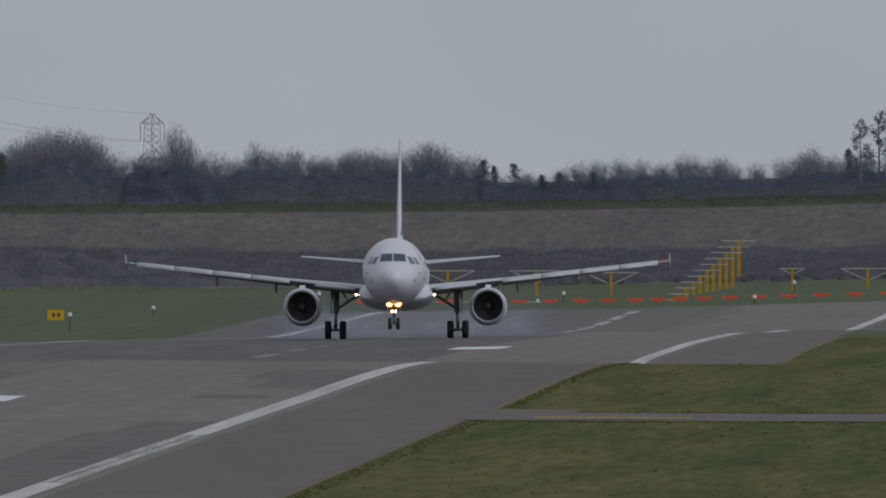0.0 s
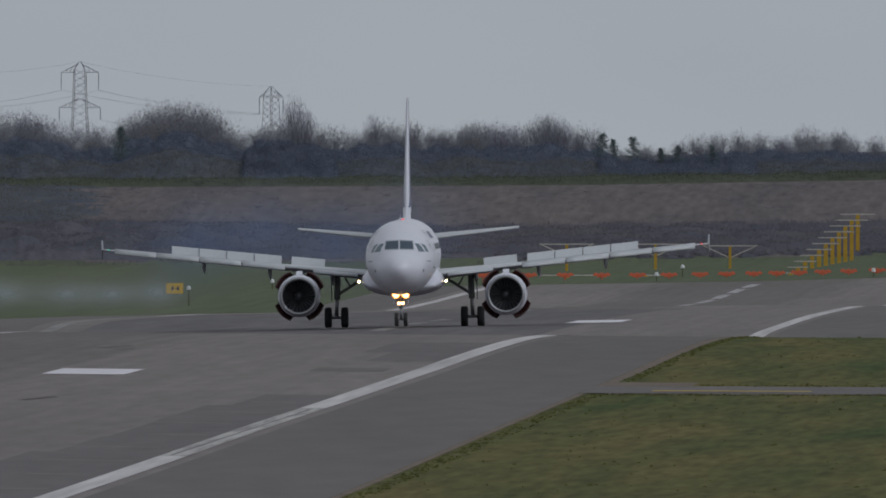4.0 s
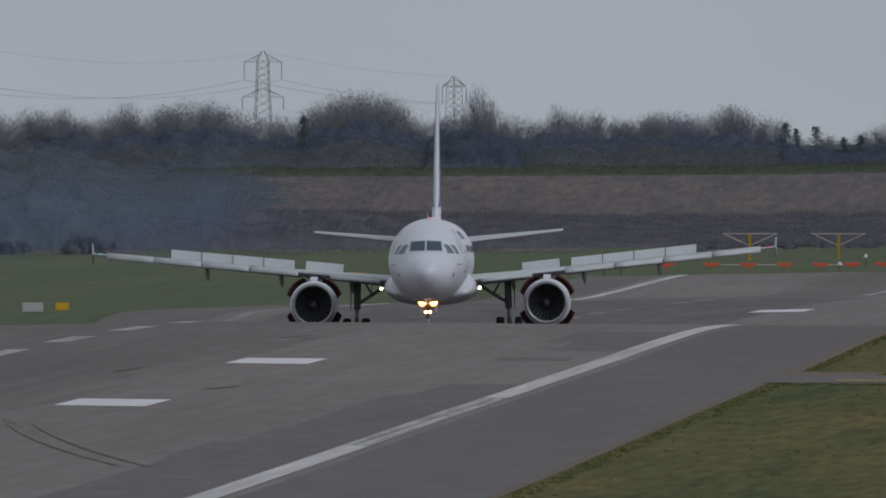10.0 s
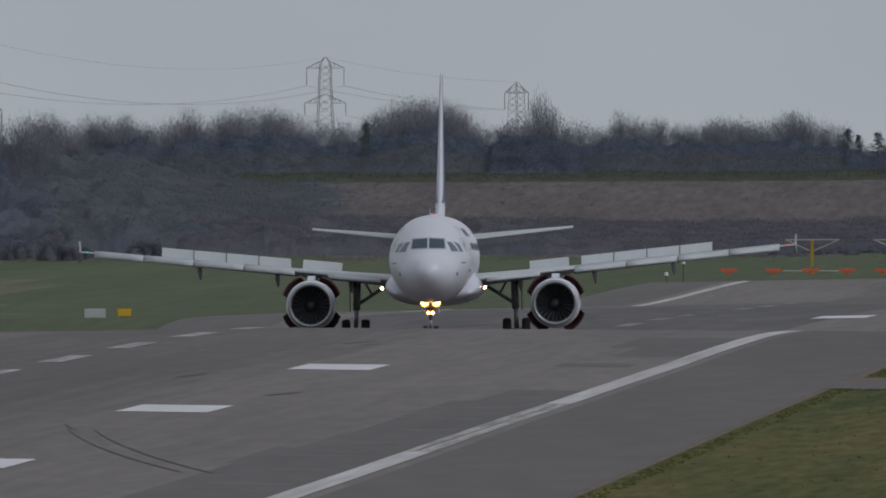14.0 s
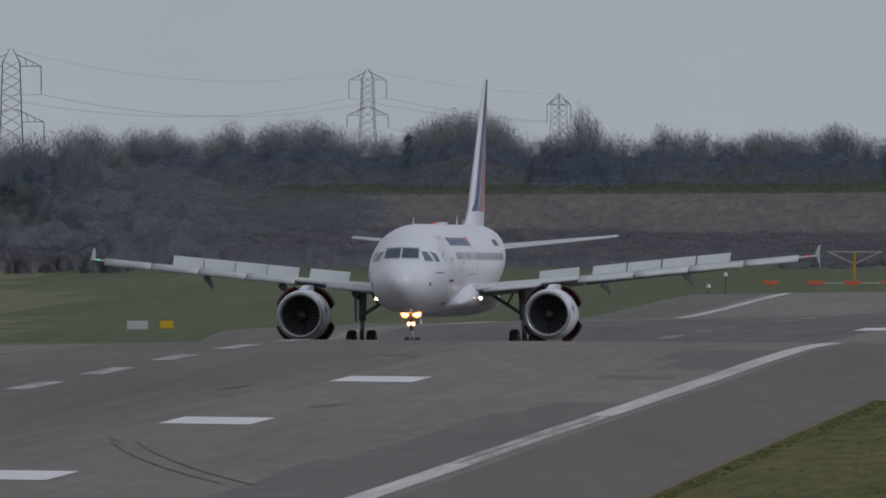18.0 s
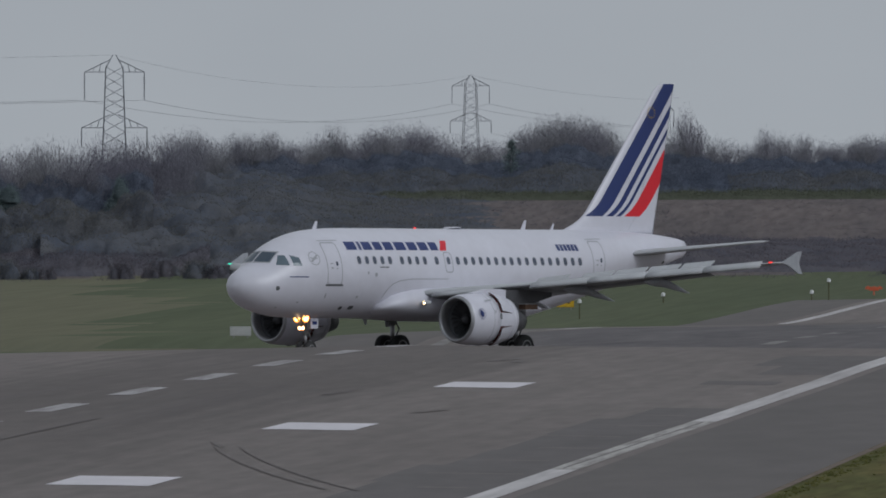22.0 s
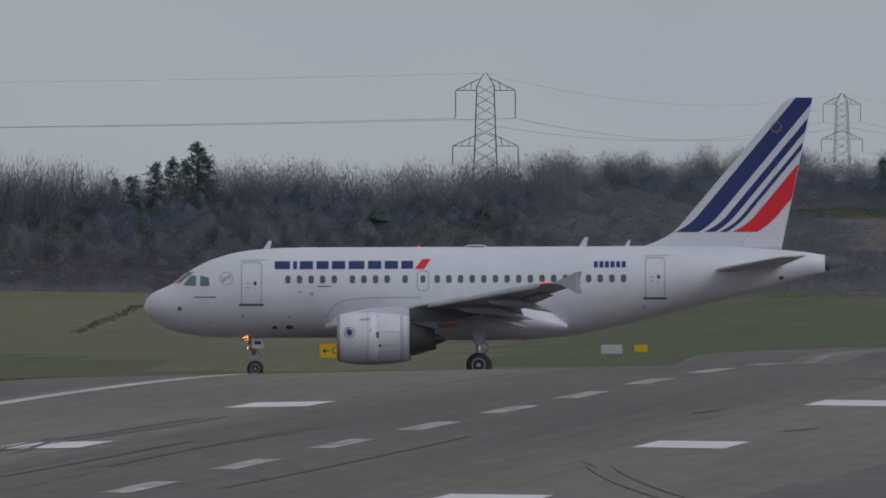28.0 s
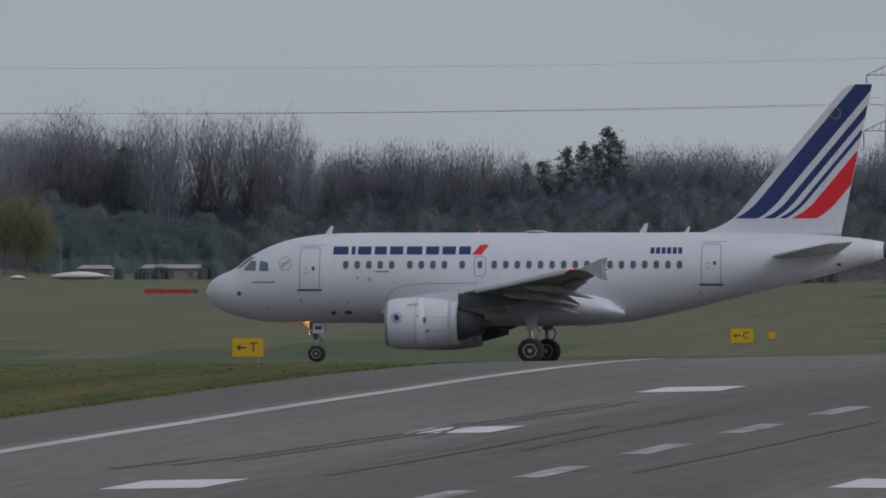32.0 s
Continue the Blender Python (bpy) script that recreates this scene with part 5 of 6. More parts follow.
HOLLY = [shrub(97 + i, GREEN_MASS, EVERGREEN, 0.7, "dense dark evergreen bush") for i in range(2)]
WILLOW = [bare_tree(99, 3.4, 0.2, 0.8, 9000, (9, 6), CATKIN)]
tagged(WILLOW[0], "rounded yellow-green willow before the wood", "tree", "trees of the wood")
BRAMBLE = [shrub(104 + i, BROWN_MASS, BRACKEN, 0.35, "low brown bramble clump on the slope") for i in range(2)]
USED = set()


def plant(kinds, bearing, distance, dip=None, size=None, wide=1.0, i=0, sunk=0.0):
    """Sets a tree so that its top shows at that dip, or a bush of that size."""
    src = kinds[i % len(kinds)]
    x, y = spot(bearing, distance)
    z = ground_z(x, y) - sunk
    k = size if size else max(0.12, (level(dip, distance) - z) / 10.0)
    m = Matrix.LocRotScale((x, y, z), Euler((0, 0, random.uniform(0, 6.28))), None)
    if src.name in USED:
        ob = copy_thing(src, m)
    else:
        ob = src
        USED.add(src.name)
        ob.matrix_basis = m
    ob.scale = (k * wide, k * wide, k)
    return ob


# the wood's skyline: bearing and dip of its upper edge
SKY_B = [-2750, -2560, -2480, -2380, -2330, -2200, -2060, -1990, -1960, -1930, -1890, -1800, -1700, -1620, -1560, -1435, -1390, -1340, -1299, -1250, -1214, -1149, -1100, -1044, -981, -943, -892, -836, -791, -741, -690, -640, -579, -538, -510, -425, -375, -320, -269, -232, -188, -143, -99, -40, 15, 60, 100, 130, 186, 249, 300, 363, 414, 490, 550, 591, 617, 660, 820, 940, 1080, 1160, 1230, 1450]
SKY_D = [40, 34, 40, 70, 100, 118, 104, 102, 84, 68, 92, 92, 94, 98, 96, 66, 56, 64, 51, 62, 64, 80, 72, 70, 64, 60, 58, 52, 66, 62, 58, 78, 58, 64, 54, 50, 67, 73, 74, 48, 34, 36, 52, 76, 64, 70, 76, 76, 66, 68, 70, 66, 72, 66, 76, 88, 108, 110, 92, 84, 94, 78, 74, 60]
skyline = spline(SKY_B, SKY_D)
random.seed(5)
b, i = -2740, 0
while b < 1440:
    left = smooth(-640, -1000, b)
    far = 4010 - 185 * left
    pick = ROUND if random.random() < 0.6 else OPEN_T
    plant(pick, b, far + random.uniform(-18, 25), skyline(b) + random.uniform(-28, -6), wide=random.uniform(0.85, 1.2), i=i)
    i += 1
    b += random.uniform(28, 44) * (1.35 if b < -900 else 1.0)
random.seed(6)
b = -2050
while b < 1440:
    left = smooth(-640, -1000, b)
    plant(ROUND, b, 3985 - 165 * left + random.uniform(-8, 8), skyline(b) + random.uniform(-14, 4), wide=random.uniform(0.9, 1.3), i=i)
    i += 1
    b += random.uniform(50, 70) * (1.4 if b < -900 else 1.0)
# the trees that stand out
for kinds, b, dip, wide, dist in ((ROUND, -232, 36, 1.2, 3990), (ROUND, -188, 16, 1.25, 3980), (ROUND, -143, 18, 1.25, 3985), (ROUND, -105, 36, 1.2, 3985), (TALL, 40, 10, 0.75, 3990), (TALL, 62, 34, 0.7, 3985), (SPINDLY, 184, 46, 0.9, 3985), (OPEN_T, 212, 56, 0.9, 3990), (SPINDLY, 250, 58, 1.0, 3990), (OPEN_T, 360, 58, 1.0, 3990), (SPINDLY, 486, 44, 1.0, 3990), (OPEN_T, 500, 50, 1.0, 3980),
                                  (SPINDLY, -579, 38, 1.0, 3990), (ROUND, -512, 46, 1.2, 3990), (ROUND, -430, 40, 1.3, 3990), (ROUND, -836, 48, 1.4, 3990), (SPINDLY, -693, 48, 0.9, 3990), (ROUND, -740, 56, 1.1, 3990), (FIRS, 586, 82, 2.0, 3960), (FIRS, 606, 92, 2.0, 3960), (FIRS, 640, 88, 2.0, 3960), (FIRS, -266, 70, 2.0, 3960), (FIRS, 720, 104, 2.2, 3950), (FIRS, 690, 108, 2.2, 3950), (FIRS, 780, 102, 2.2, 3950),
                                  (PINES, 1255, 26, 0.9, 3960), (PINES, 1288, 12, 1.0, 3960), (PINES, 1322, 20, 1.0, 3960), (FIRS, 1232, 62, 1.6, 3965), (OPEN_T, 1165, 58, 1.1, 3990), (OPEN_T, 945, 68, 1.1, 3990), (OPEN_T, 1010, 76, 1.1, 3990), (OPEN_T, 828, 78, 1.1, 3990),
                                  (FIRS, -1479, 40, 1.6, 3819), (FIRS, -1461, 64, 1.5, 3817), (FIRS, -1498, 72, 1.5, 3818), (FIRS, -1523, 69, 1.5, 3820), (FIRS, -1555, 76, 1.6, 3819), (FIRS, -1593, 100, 1.7, 3817), (FIRS, -1625, 104, 1.3, 3819), (SPINDLY, -1390, 70, 1.1, 3819), (SPINDLY, -1299, 66, 1.1, 3819),
                                  (BROAD, -2546, 26, 0.9, 3805), (BROAD, -2518, 12, 1.0, 3812), (BROAD, -2480, 6, 1.0, 3806), (OPEN_T, -2438, -18, 0.95, 3812), (BROAD, -2430, 0, 0.95, 3806), (BROAD, -2391, 6, 0.95, 3800), (OPEN_T, -2366, 40, 0.8, 3806),
                                  (TALL, -2328, 16, 0.8, 3805), (TALL, -2292, -8, 0.9, 3805), (TALL, -2260, 0, 0.8, 3800), (TALL, -2203, -6, 0.8, 3805), (TALL, -2166, -2, 0.75, 3807), (TALL, -2122, -4, 0.8, 3800), (TALL, -2080, 10, 0.7, 3805), (TALL, -2050, -2, 0.85, 3805), (TALL, -2020, 36, 0.7, 3800), (FIRS, -2328, 74, 2.0, 3803),
                                  (SPINDLY, -1963, 80, 0.9, 3805), (ROUND, -1926, 52, 1.1, 3805), (SPINDLY, -1855, 44, 1.0, 3805), (SPINDLY, -1815, 58, 0.9, 3805), (SPINDLY, -1766, 50, 1.0, 3805), (SPINDLY, -1732, 66, 0.9, 3805), (SPINDLY, -1704, 54, 1.0, 3805), (SPINDLY, -1645, 72, 0.9, 3805)):
    i += 1
    plant(kinds, b, dist + random.uniform(-6, 6), dip - 11 * (kinds is not FIRS), wide=wide, i=i)
random.seed(15)
for b in range(-1950, -950, 190):
    plant(IVY, b + random.uniform(-50, 50), 3800 + random.uniform(-6, 6), skyline(b) + random.uniform(40, 90), wide=random.uniform(1.0, 1.4), i=random.randrange(3))


# the thick lower body of the wood
def thicket(label, mass, mat, b0, b1, n, dist, deep, high, wide, cover, seed, leafy=0.75):
    """Low bushes that run together: their dense hearts, and the twigs round them."""
    random.seed(seed)
    hv, hf, v, f = [], [], [], []
    for k in range(n):
        x, y = spot(b0 + (b1 - b0) * (k + random.random()) / n, dist + random.uniform(-deep, deep))
        c, w, h = Vector((x, y, ground_z(x, y))), random.uniform(*wide), random.uniform(*high)
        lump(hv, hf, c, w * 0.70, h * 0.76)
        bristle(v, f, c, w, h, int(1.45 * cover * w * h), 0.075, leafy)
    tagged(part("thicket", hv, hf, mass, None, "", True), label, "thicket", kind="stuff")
    tagged(part("thicket_twigs", v, f, mat), "fine twigs over " + label, "twigs", kind="stuff")


def canopy(label, mass, mat, b0, b1, d0, d1, rise, top, seed, leaves, swing=0.35):
    """Bushes grown into one mass: an uneven sheet over their tops, steep in front, with fine twigs on it. top: the height at a bearing and a share of the depth."""
    random.seed(seed)
    bs, ds = steps(b0, b1, 5), steps(d0, d1, 0.9 if d1 - d0 < 40 else 1.6)
    verts, high, n = [], [], len(ds)
    for b in bs:
        for d in ds:
            x, y = spot(b, d)
            u = (d - d0) / (d1 - d0)
            q = Vector((x, y * 0.6, seed))
            k = 1 + swing * noise.noise(q * 0.28) + 0.22 * noise.noise(q * 0.75 + Vector((9, 0, 0)))
            h = top(b, u) * min(1, (d - d0) / rise) ** 0.45 * k + 0.16 * noise.noise(q * 2.3)
            e = 0.9 * noise.noise(q * 0.5 + Vector((0, 0, h * 0.8))) + 0.4 * noise.noise(Vector((x * 1.6, seed, h * 1.6)))
            verts.append(Vector((x, y + e, ground_z(x, y) - 0.2 + max(0.0, h))))
            high.append(h)
    faces = [(i * n + j, (i + 1) * n + j, (i + 1) * n + j + 1, i * n + j + 1) for i in range(len(bs) - 1) for j in range(n - 1)]
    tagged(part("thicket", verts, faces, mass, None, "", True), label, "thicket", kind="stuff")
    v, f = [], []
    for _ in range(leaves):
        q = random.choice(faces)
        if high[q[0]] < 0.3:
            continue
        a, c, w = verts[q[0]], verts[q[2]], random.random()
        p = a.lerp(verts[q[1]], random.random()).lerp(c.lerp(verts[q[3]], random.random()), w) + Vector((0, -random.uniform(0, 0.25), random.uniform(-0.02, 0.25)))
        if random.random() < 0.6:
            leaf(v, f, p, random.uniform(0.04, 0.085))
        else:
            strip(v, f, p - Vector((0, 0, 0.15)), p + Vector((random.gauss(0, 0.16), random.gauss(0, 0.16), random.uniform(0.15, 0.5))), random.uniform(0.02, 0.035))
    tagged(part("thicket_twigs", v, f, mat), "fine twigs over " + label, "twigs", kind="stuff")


def wood_height(share, dist):
    return lambda b, u: share * (level(skyline(b), dist) - ground_z(*spot(b, dist)))


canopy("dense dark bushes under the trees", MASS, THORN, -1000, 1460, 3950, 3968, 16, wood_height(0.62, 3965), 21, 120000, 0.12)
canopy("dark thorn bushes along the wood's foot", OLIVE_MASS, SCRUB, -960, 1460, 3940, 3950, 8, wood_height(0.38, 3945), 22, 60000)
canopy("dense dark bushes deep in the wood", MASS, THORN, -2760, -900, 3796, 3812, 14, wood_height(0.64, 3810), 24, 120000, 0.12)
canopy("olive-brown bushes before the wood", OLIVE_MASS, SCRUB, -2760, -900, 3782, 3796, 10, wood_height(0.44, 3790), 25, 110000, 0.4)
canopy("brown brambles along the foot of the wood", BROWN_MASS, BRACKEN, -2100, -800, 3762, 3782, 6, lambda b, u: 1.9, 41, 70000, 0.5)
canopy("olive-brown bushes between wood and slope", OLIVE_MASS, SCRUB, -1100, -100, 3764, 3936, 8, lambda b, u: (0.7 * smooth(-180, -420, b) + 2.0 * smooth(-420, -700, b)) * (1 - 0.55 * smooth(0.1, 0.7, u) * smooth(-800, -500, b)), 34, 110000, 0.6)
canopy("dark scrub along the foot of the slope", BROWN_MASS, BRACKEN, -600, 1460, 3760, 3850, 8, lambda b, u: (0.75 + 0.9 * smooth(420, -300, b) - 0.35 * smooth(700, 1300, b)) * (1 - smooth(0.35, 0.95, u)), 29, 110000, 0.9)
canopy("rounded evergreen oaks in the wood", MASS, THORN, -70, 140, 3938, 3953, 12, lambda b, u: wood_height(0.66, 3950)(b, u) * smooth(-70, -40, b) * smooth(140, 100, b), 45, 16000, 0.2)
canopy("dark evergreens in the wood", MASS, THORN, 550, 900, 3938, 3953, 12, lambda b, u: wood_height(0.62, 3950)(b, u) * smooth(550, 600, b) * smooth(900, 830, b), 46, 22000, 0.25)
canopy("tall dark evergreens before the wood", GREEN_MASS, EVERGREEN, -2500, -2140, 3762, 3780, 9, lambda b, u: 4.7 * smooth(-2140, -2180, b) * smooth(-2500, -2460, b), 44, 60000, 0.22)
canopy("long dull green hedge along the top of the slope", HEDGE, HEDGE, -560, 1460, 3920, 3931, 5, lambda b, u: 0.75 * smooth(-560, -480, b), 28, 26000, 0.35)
thicket("low brown scrub at the foot of the slope", BROWN_MASS, BRACKEN, 400, 1460, 110, 3758, 8, (0.25, 0.7), (0.8, 1.8), 110, 32)
random.seed(7)
for b, dip in ((-2590, 118), (-2548, 128), (-2508, 132), (-2484, 168)):
    plant(WILLOW, b, 3754, dip, wide=0.95)
for b, s in ((-2312, 0.75), (-2300, 0.6), (-2345, 0.8)):
    plant(HOLLY, b, 3680, size=s, wide=0.7, i=b)
for b, s in ((-2278, 0.9), (-2262, 0.8), (-2190, 1.1)):
    plant(BUSHES, b, 3682, size=s, wide=0.9, i=b)


def scrub_field():
    """Bracken and brambles over the slope, as one mesh of many twigs."""
    random.seed(8)
    v, f = [], []
    for _ in range(9000):
        b = random.uniform(-1480, 1440)
        left = smooth(-620, -960, b)
        u = random.random()
        x, y = spot(b, 3740 + u * (190 + 100 * left))
        z = ground_z(x, y)
        dark = smooth(700, -300, b) * (1 - 0.6 * u)
        if random.random() < 0.10 + 0.6 * dark:
            h = random.uniform(0.10, 0.3) + 0.6 * dark * random.random() ** 2
            for _ in range(8):
                a = Vector((x + random.gauss(0, 0.5), y + random.gauss(0, 0.5), z - 0.05))
                strip(v, f, a, a + Vector((random.gauss(0, 0.4), random.gauss(0, 0.3), h * random.uniform(0.6, 1.2))), random.uniform(0.02, 0.05))
    tagged(part("scrub", v, f, BRACKEN), "brown bracken and bramble scrub over the slope", "scrub", kind="stuff")


scrub_field()
random.seed(9)
for _ in range(45):
    b = random.uniform(-1400, -450)
    left = smooth(-620, -960, b)
    u = random.random() ** 1.5
    if random.random() < smooth(300, -500, b) * (1.1 - u):
        plant(BUSHES + BRAMBLE, b, 3750 + u * 150 * (1 - left), size=random.uniform(0.5, 1.2) * (1.2 - 0.4 * u), wide=random.uniform(1.0, 1.7), i=random.randrange(9))


# ---- power line ----
def pylon_thing():
    """A lattice tower; its peak is at height zero."""
    tower = new("pylon")
    brace = Shape()
    prof = [(-1.0, 0.66), (-5.2, 0.80), (-9.5, 1.0), (-22.0, 2.4)]
    half = spline([-p[0] for p in prof], [p[1] for p in prof])
    for sx in (-1, 1):
        for sy in (-1, 1):
            legs = Shape()
            zs = [-1.0, -3.0, -5.2, -9.5, -15, -22]
            for a, c in zip(zs, zs[1:]):
                legs.rod((sx * half(-a), sy * half(-a), a), (sx * half(-c), sy * half(-c), c), 0.030, n=4)
            legs.rod((sx * 0.66, sy * 0.66, -1.0), (sx * 0.12, sy * 0.12, 0.0), 0.032, n=4)
            legs.part("leg", GALV, tower)
    z = -0.9
    while z > -20:
        z2 = z - 1.15 * half(-z)
        for face in range(4):
            for s in (-1, 1):
                p, q = (s * half(-z), half(-z), z), (-s * half(-z2), half(-z2), z2)
                r = Matrix.Rotation(face * math.pi / 2, 4, "Z")
                brace.rod(r @ Vector(p), r @ Vector(q), 0.014, n=3, caps=False)
        z = z2
    part("lattice_bracing", brace.v, brace.f, GALV, tower)
    for top, low, reach in ((-0.35, -1.3, 2.28), (-4.55, -5.55, 2.5)):
        for s in (-1, 1):
            arm = Shape()
            tip = Vector((s * reach, 0, low))
            for sy in (-1, 1):
                arm.rod((s * half(-low), sy * half(-low), low), tip, 0.028, n=4)
                arm.rod((s * 0.3, sy * 0.3, top), tip, 0.028, n=4)
                for k in (0.3, 0.6):
                    arm.rod(Vector((s * half(-low), sy * half(-low), low)).lerp(tip, k), Vector((s * 0.5, sy * 0.45, top)).lerp(tip, k), 0.015, n=3)
            arm.part("cross_arm", GALV, tower)
            ins = Shape()
            end = low - 2.15 if low > -2 else low - 1.5
            ins.rod(tip, tip + Vector((0, 0, end - low)), 0.03, n=5)
            for k in range(12):
                zc = low - 0.25 - (low - end - 0.4) * k / 12
                ins.rod((tip.x, 0, zc), (tip.x, 0, zc - 0.05), 0.06, n=8)
            ins.part("insulator_string", GALV, tower, "hanging insulator string")
    return tagged(tower, "grey steel lattice pylon with two cross-arms", "pylon", "pylons of the power line")


PYLONS = []
first = pylon_thing()
for k, (b, dip, dist, turn) in enumerate(((-969.3, -79.6, 3850, 4), (-338.6, -44, 4850, -6), (0, 0, 4940, 52), (-3700, -79, 3940, 4))):
    x, y = spot(b, dist)
    m = pose(x, y, level(dip, dist), 0, 0, turn) @ Matrix.Scale(dist / (3060 if k in (0, 3) else 4850 if k == 1 else 4940), 4)
    ob = first if k == 0 else copy_thing(first, m)
    ob.matrix_basis = m
    PYLONS.append(m)


UPPER, LOWER = [(-2.28, -3.45), (2.28, -3.45), (0, 0)], [(-2.5, -7.05), (2.5, -7.05)]


def wires(a, c, sag, rests):
    for px, pz in rests:
        p, q = a @ Vector((px, 0, pz)), c @ Vector((px, 0, pz))
        sh = Shape()
        n = 22
        pts = [p.lerp(q, k / n) - Vector((0, 0, 4 * sag * (k / n) * (1 - k / n))) for k in range(n + 1)]
        r = 0.020 if pz else 0.011
        sh.rings([[u + Vector((r * math.cos(w), 0, r * math.sin(w))) for w in (0.8, 2.4, 3.9, 5.5)] for u in pts])
        tagged(sh.part("power_wire", WIRE), "thin grey overhead wire between pylons", "wire", "wires of the power line")


wires(PYLONS[3], PYLONS[0], 1.0, UPPER)
wires(PYLONS[0], PYLONS[1], 2.2, UPPER + LOWER[:1])
wires(PYLONS[1], PYLONS[2], 0.6, UPPER + LOWER)


# ---- airfield signs and lights ----
def board(bearing, dip, dist, w, h, face, label, marks=()):
    if dist > 1900:  # where the line of sight just below the board meets the ground
        near = dist
        dist = 1950
        while dist < 3500 and ground_z(*spot(bearing, dist)) < level(dip + 6, dist):
            dist += 4
        w, h = w * dist / near, h * dist / near
    x, y = spot(bearing, dist)
    ob = tagged(new("airfield_sign"), label, "sign")
    z = ground_z(x, y)
    ob.matrix_basis = pose(x, y, z, 0, 0, 2)
    base = max(0.12, level(dip, dist) - z)
    Shape().box((0, 0.06, base + h / 2), (w + 0.08, 0.16, h + 0.08)).part("casing", SIGN_W if face is SIGN_W else YPOST, ob)
    Shape().box((0, -0.03, base + h / 2), (w, 0.02, h)).part("face", face, ob)
    for s in (-1, 1):
        Shape().rod((s * w * 0.35, 0.06, -0.1), (s * w * 0.35, 0.06, base), 0.035, n=6).part("leg", GEAR, ob)
    for verts, faces in marks:
        part("lettering", [(px * h, -0.045, base + h / 2 + pz * h) for px, pz in verts], faces, SIGN_B, ob)
    return ob


def text_mark(ch, at, size):
    c = bpy.data.curves.new("letter", "FONT")
    c.body, c.size, c.align_x, c.align_y = ch, size, "CENTER", "CENTER"
    o = bpy.data.objects.new("letter", c)
    scene.collection.objects.link(o)
    me = o.to_mesh()
    v, f = [(p.co.x + at[0], p.co.y + at[1]) for p in me.vertices], [tuple(p.vertices) for p in me.polygons]
    o.to_mesh_clear()
    bpy.data.objects.remove(o)
    return v, f


ARROW = ([(-0.62, 0), (-0.42, 0.17), (-0.36, 0.12), (-0.46, 0.04), (-0.08, 0.04), (-0.08, -0.04), (-0.46, -0.04), (-0.36, -0.12), (-0.42, -0.17)], [(0, 8, 7, 6, 5, 4, 3, 2, 1)])
board(-2118, 449, 1772, 1.36, 0.80, SIGN_Y, "yellow taxiway sign with a black arrow and letter", [ARROW, text_mark("T", (0.32, 0), 0.75)])
board(-1243, 424, 2250, 1.26, 0.76, SIGN_Y, "yellow taxiway sign with a black arrow and letter", [ARROW, text_mark("C", (0.32, 0), 0.75)])
board(-1190, 417, 2260, 0.36, 0.36, SIGN_Y, "small yellow marker board")
board(-746, 416, 2300, 1.14, 0.45, SIGN_W, "pale grey sign board seen from behind")
board(-694, 414, 2320, 0.75, 0.40, SIGN_Y, "low yellow sign board in the grass")
board(-171, 366, 3060, 1.25, 0.75, SIGN_Y, "yellow sign board with dark lettering beside the runway", [([(-0.35, -0.2), (-0.1, -0.2), (-0.1, 0.2), (-0.35, 0.2)], [(0, 1, 2, 3)]), ([(0.0, -0.05), (0.12, -0.05), (0.12, 0.03), (0.0, 0.03)], [(0, 1, 2, 3)]), ([(0.22, -0.2), (0.45, -0.2), (0.45, 0.2), (0.22, 0.2)], [(0, 1, 2, 3)])])


def lamp_post(bearing, dist, h, cap):
    x, y = spot(bearing, dist)
    ob = tagged(new("field_light"), "small white-capped light on a thin stem", "light", "lights beside the runway")
    ob.matrix_basis = pose(x, y, ground_z(x, y))
    Shape().rod((0, 0, -0.1), (0, 0, h), 0.05, n=6).part("stem", BRUSH, ob)
    Shape().rings([[Vector((r * math.cos(a), r * math.sin(a), h + z)) for a in [-2 * math.pi * k / 10 for k in range(10)]] for z, r in ((-0.05, cap), (0.08, cap), (0.2, cap * 0.8), (0.27, cap * 0.3))]).part("cap", WHITE_LAMP, ob)


for b, dist, h in ((-146, 3100, 1.3), (682, 3360, 0.5), (728, 3420, 0.8), (1066, 3350, 0.5), (1136, 3400, 1.4), (2, 3300, 0.6), (265, 3330, 0.6), (295, 3330, 1.55)):
    lamp_post(b, dist, h, 0.17)


def approach_light(bearing, dist, dip, width, brace):
    """A yellow post with a wide crossbar of lamps."""
    x, y = spot(bearing, dist)
    z = ground_z(x, y)
    h = level(dip, dist) - z
    ob = tagged(new("approach_light"), "yellow post carrying a pale crossbar of lamps", "approach light", "approach lights beyond the runway")
    ob.matrix_basis = pose(x, y, z)
    Shape().box((0, 0, h / 2 - 0.2), (0.24 if brace else 0.36, 0.30, h + 0.3)).part("post", YPOST, ob)
    Shape().box((0, 0, h), (width, 0.09, 0.09)).part("crossbar", BEIGE, ob, "pale crossbar")
    for s in (-1, 1):
        if brace:
            Shape().rod((s * width * 0.48, 0, h), (0, 0, h - width * 0.22), 0.045, n=4).part("brace", BEIGE, ob, "thin pale brace")
        for k in (0.15, 0.5, 0.85):
            Shape().rod((s * k * width / 2, -0.02, h + 0.03), (s * k * width / 2, -0.02, h + 0.17), 0.055, 0.04, n=6).part("lamp", GALV, ob)


for b, dip in ((523, 279), (680, 279), (812, 282), (1133, 275), (1266, 275)):
    approach_light(b, 3560, dip, 4.9 if b < 1000 or b > 1200 else 2.3, True)
for b, width in ((523, 5.0), (663, 2.5)):
    approach_light(b, 3430, 334, width, False)
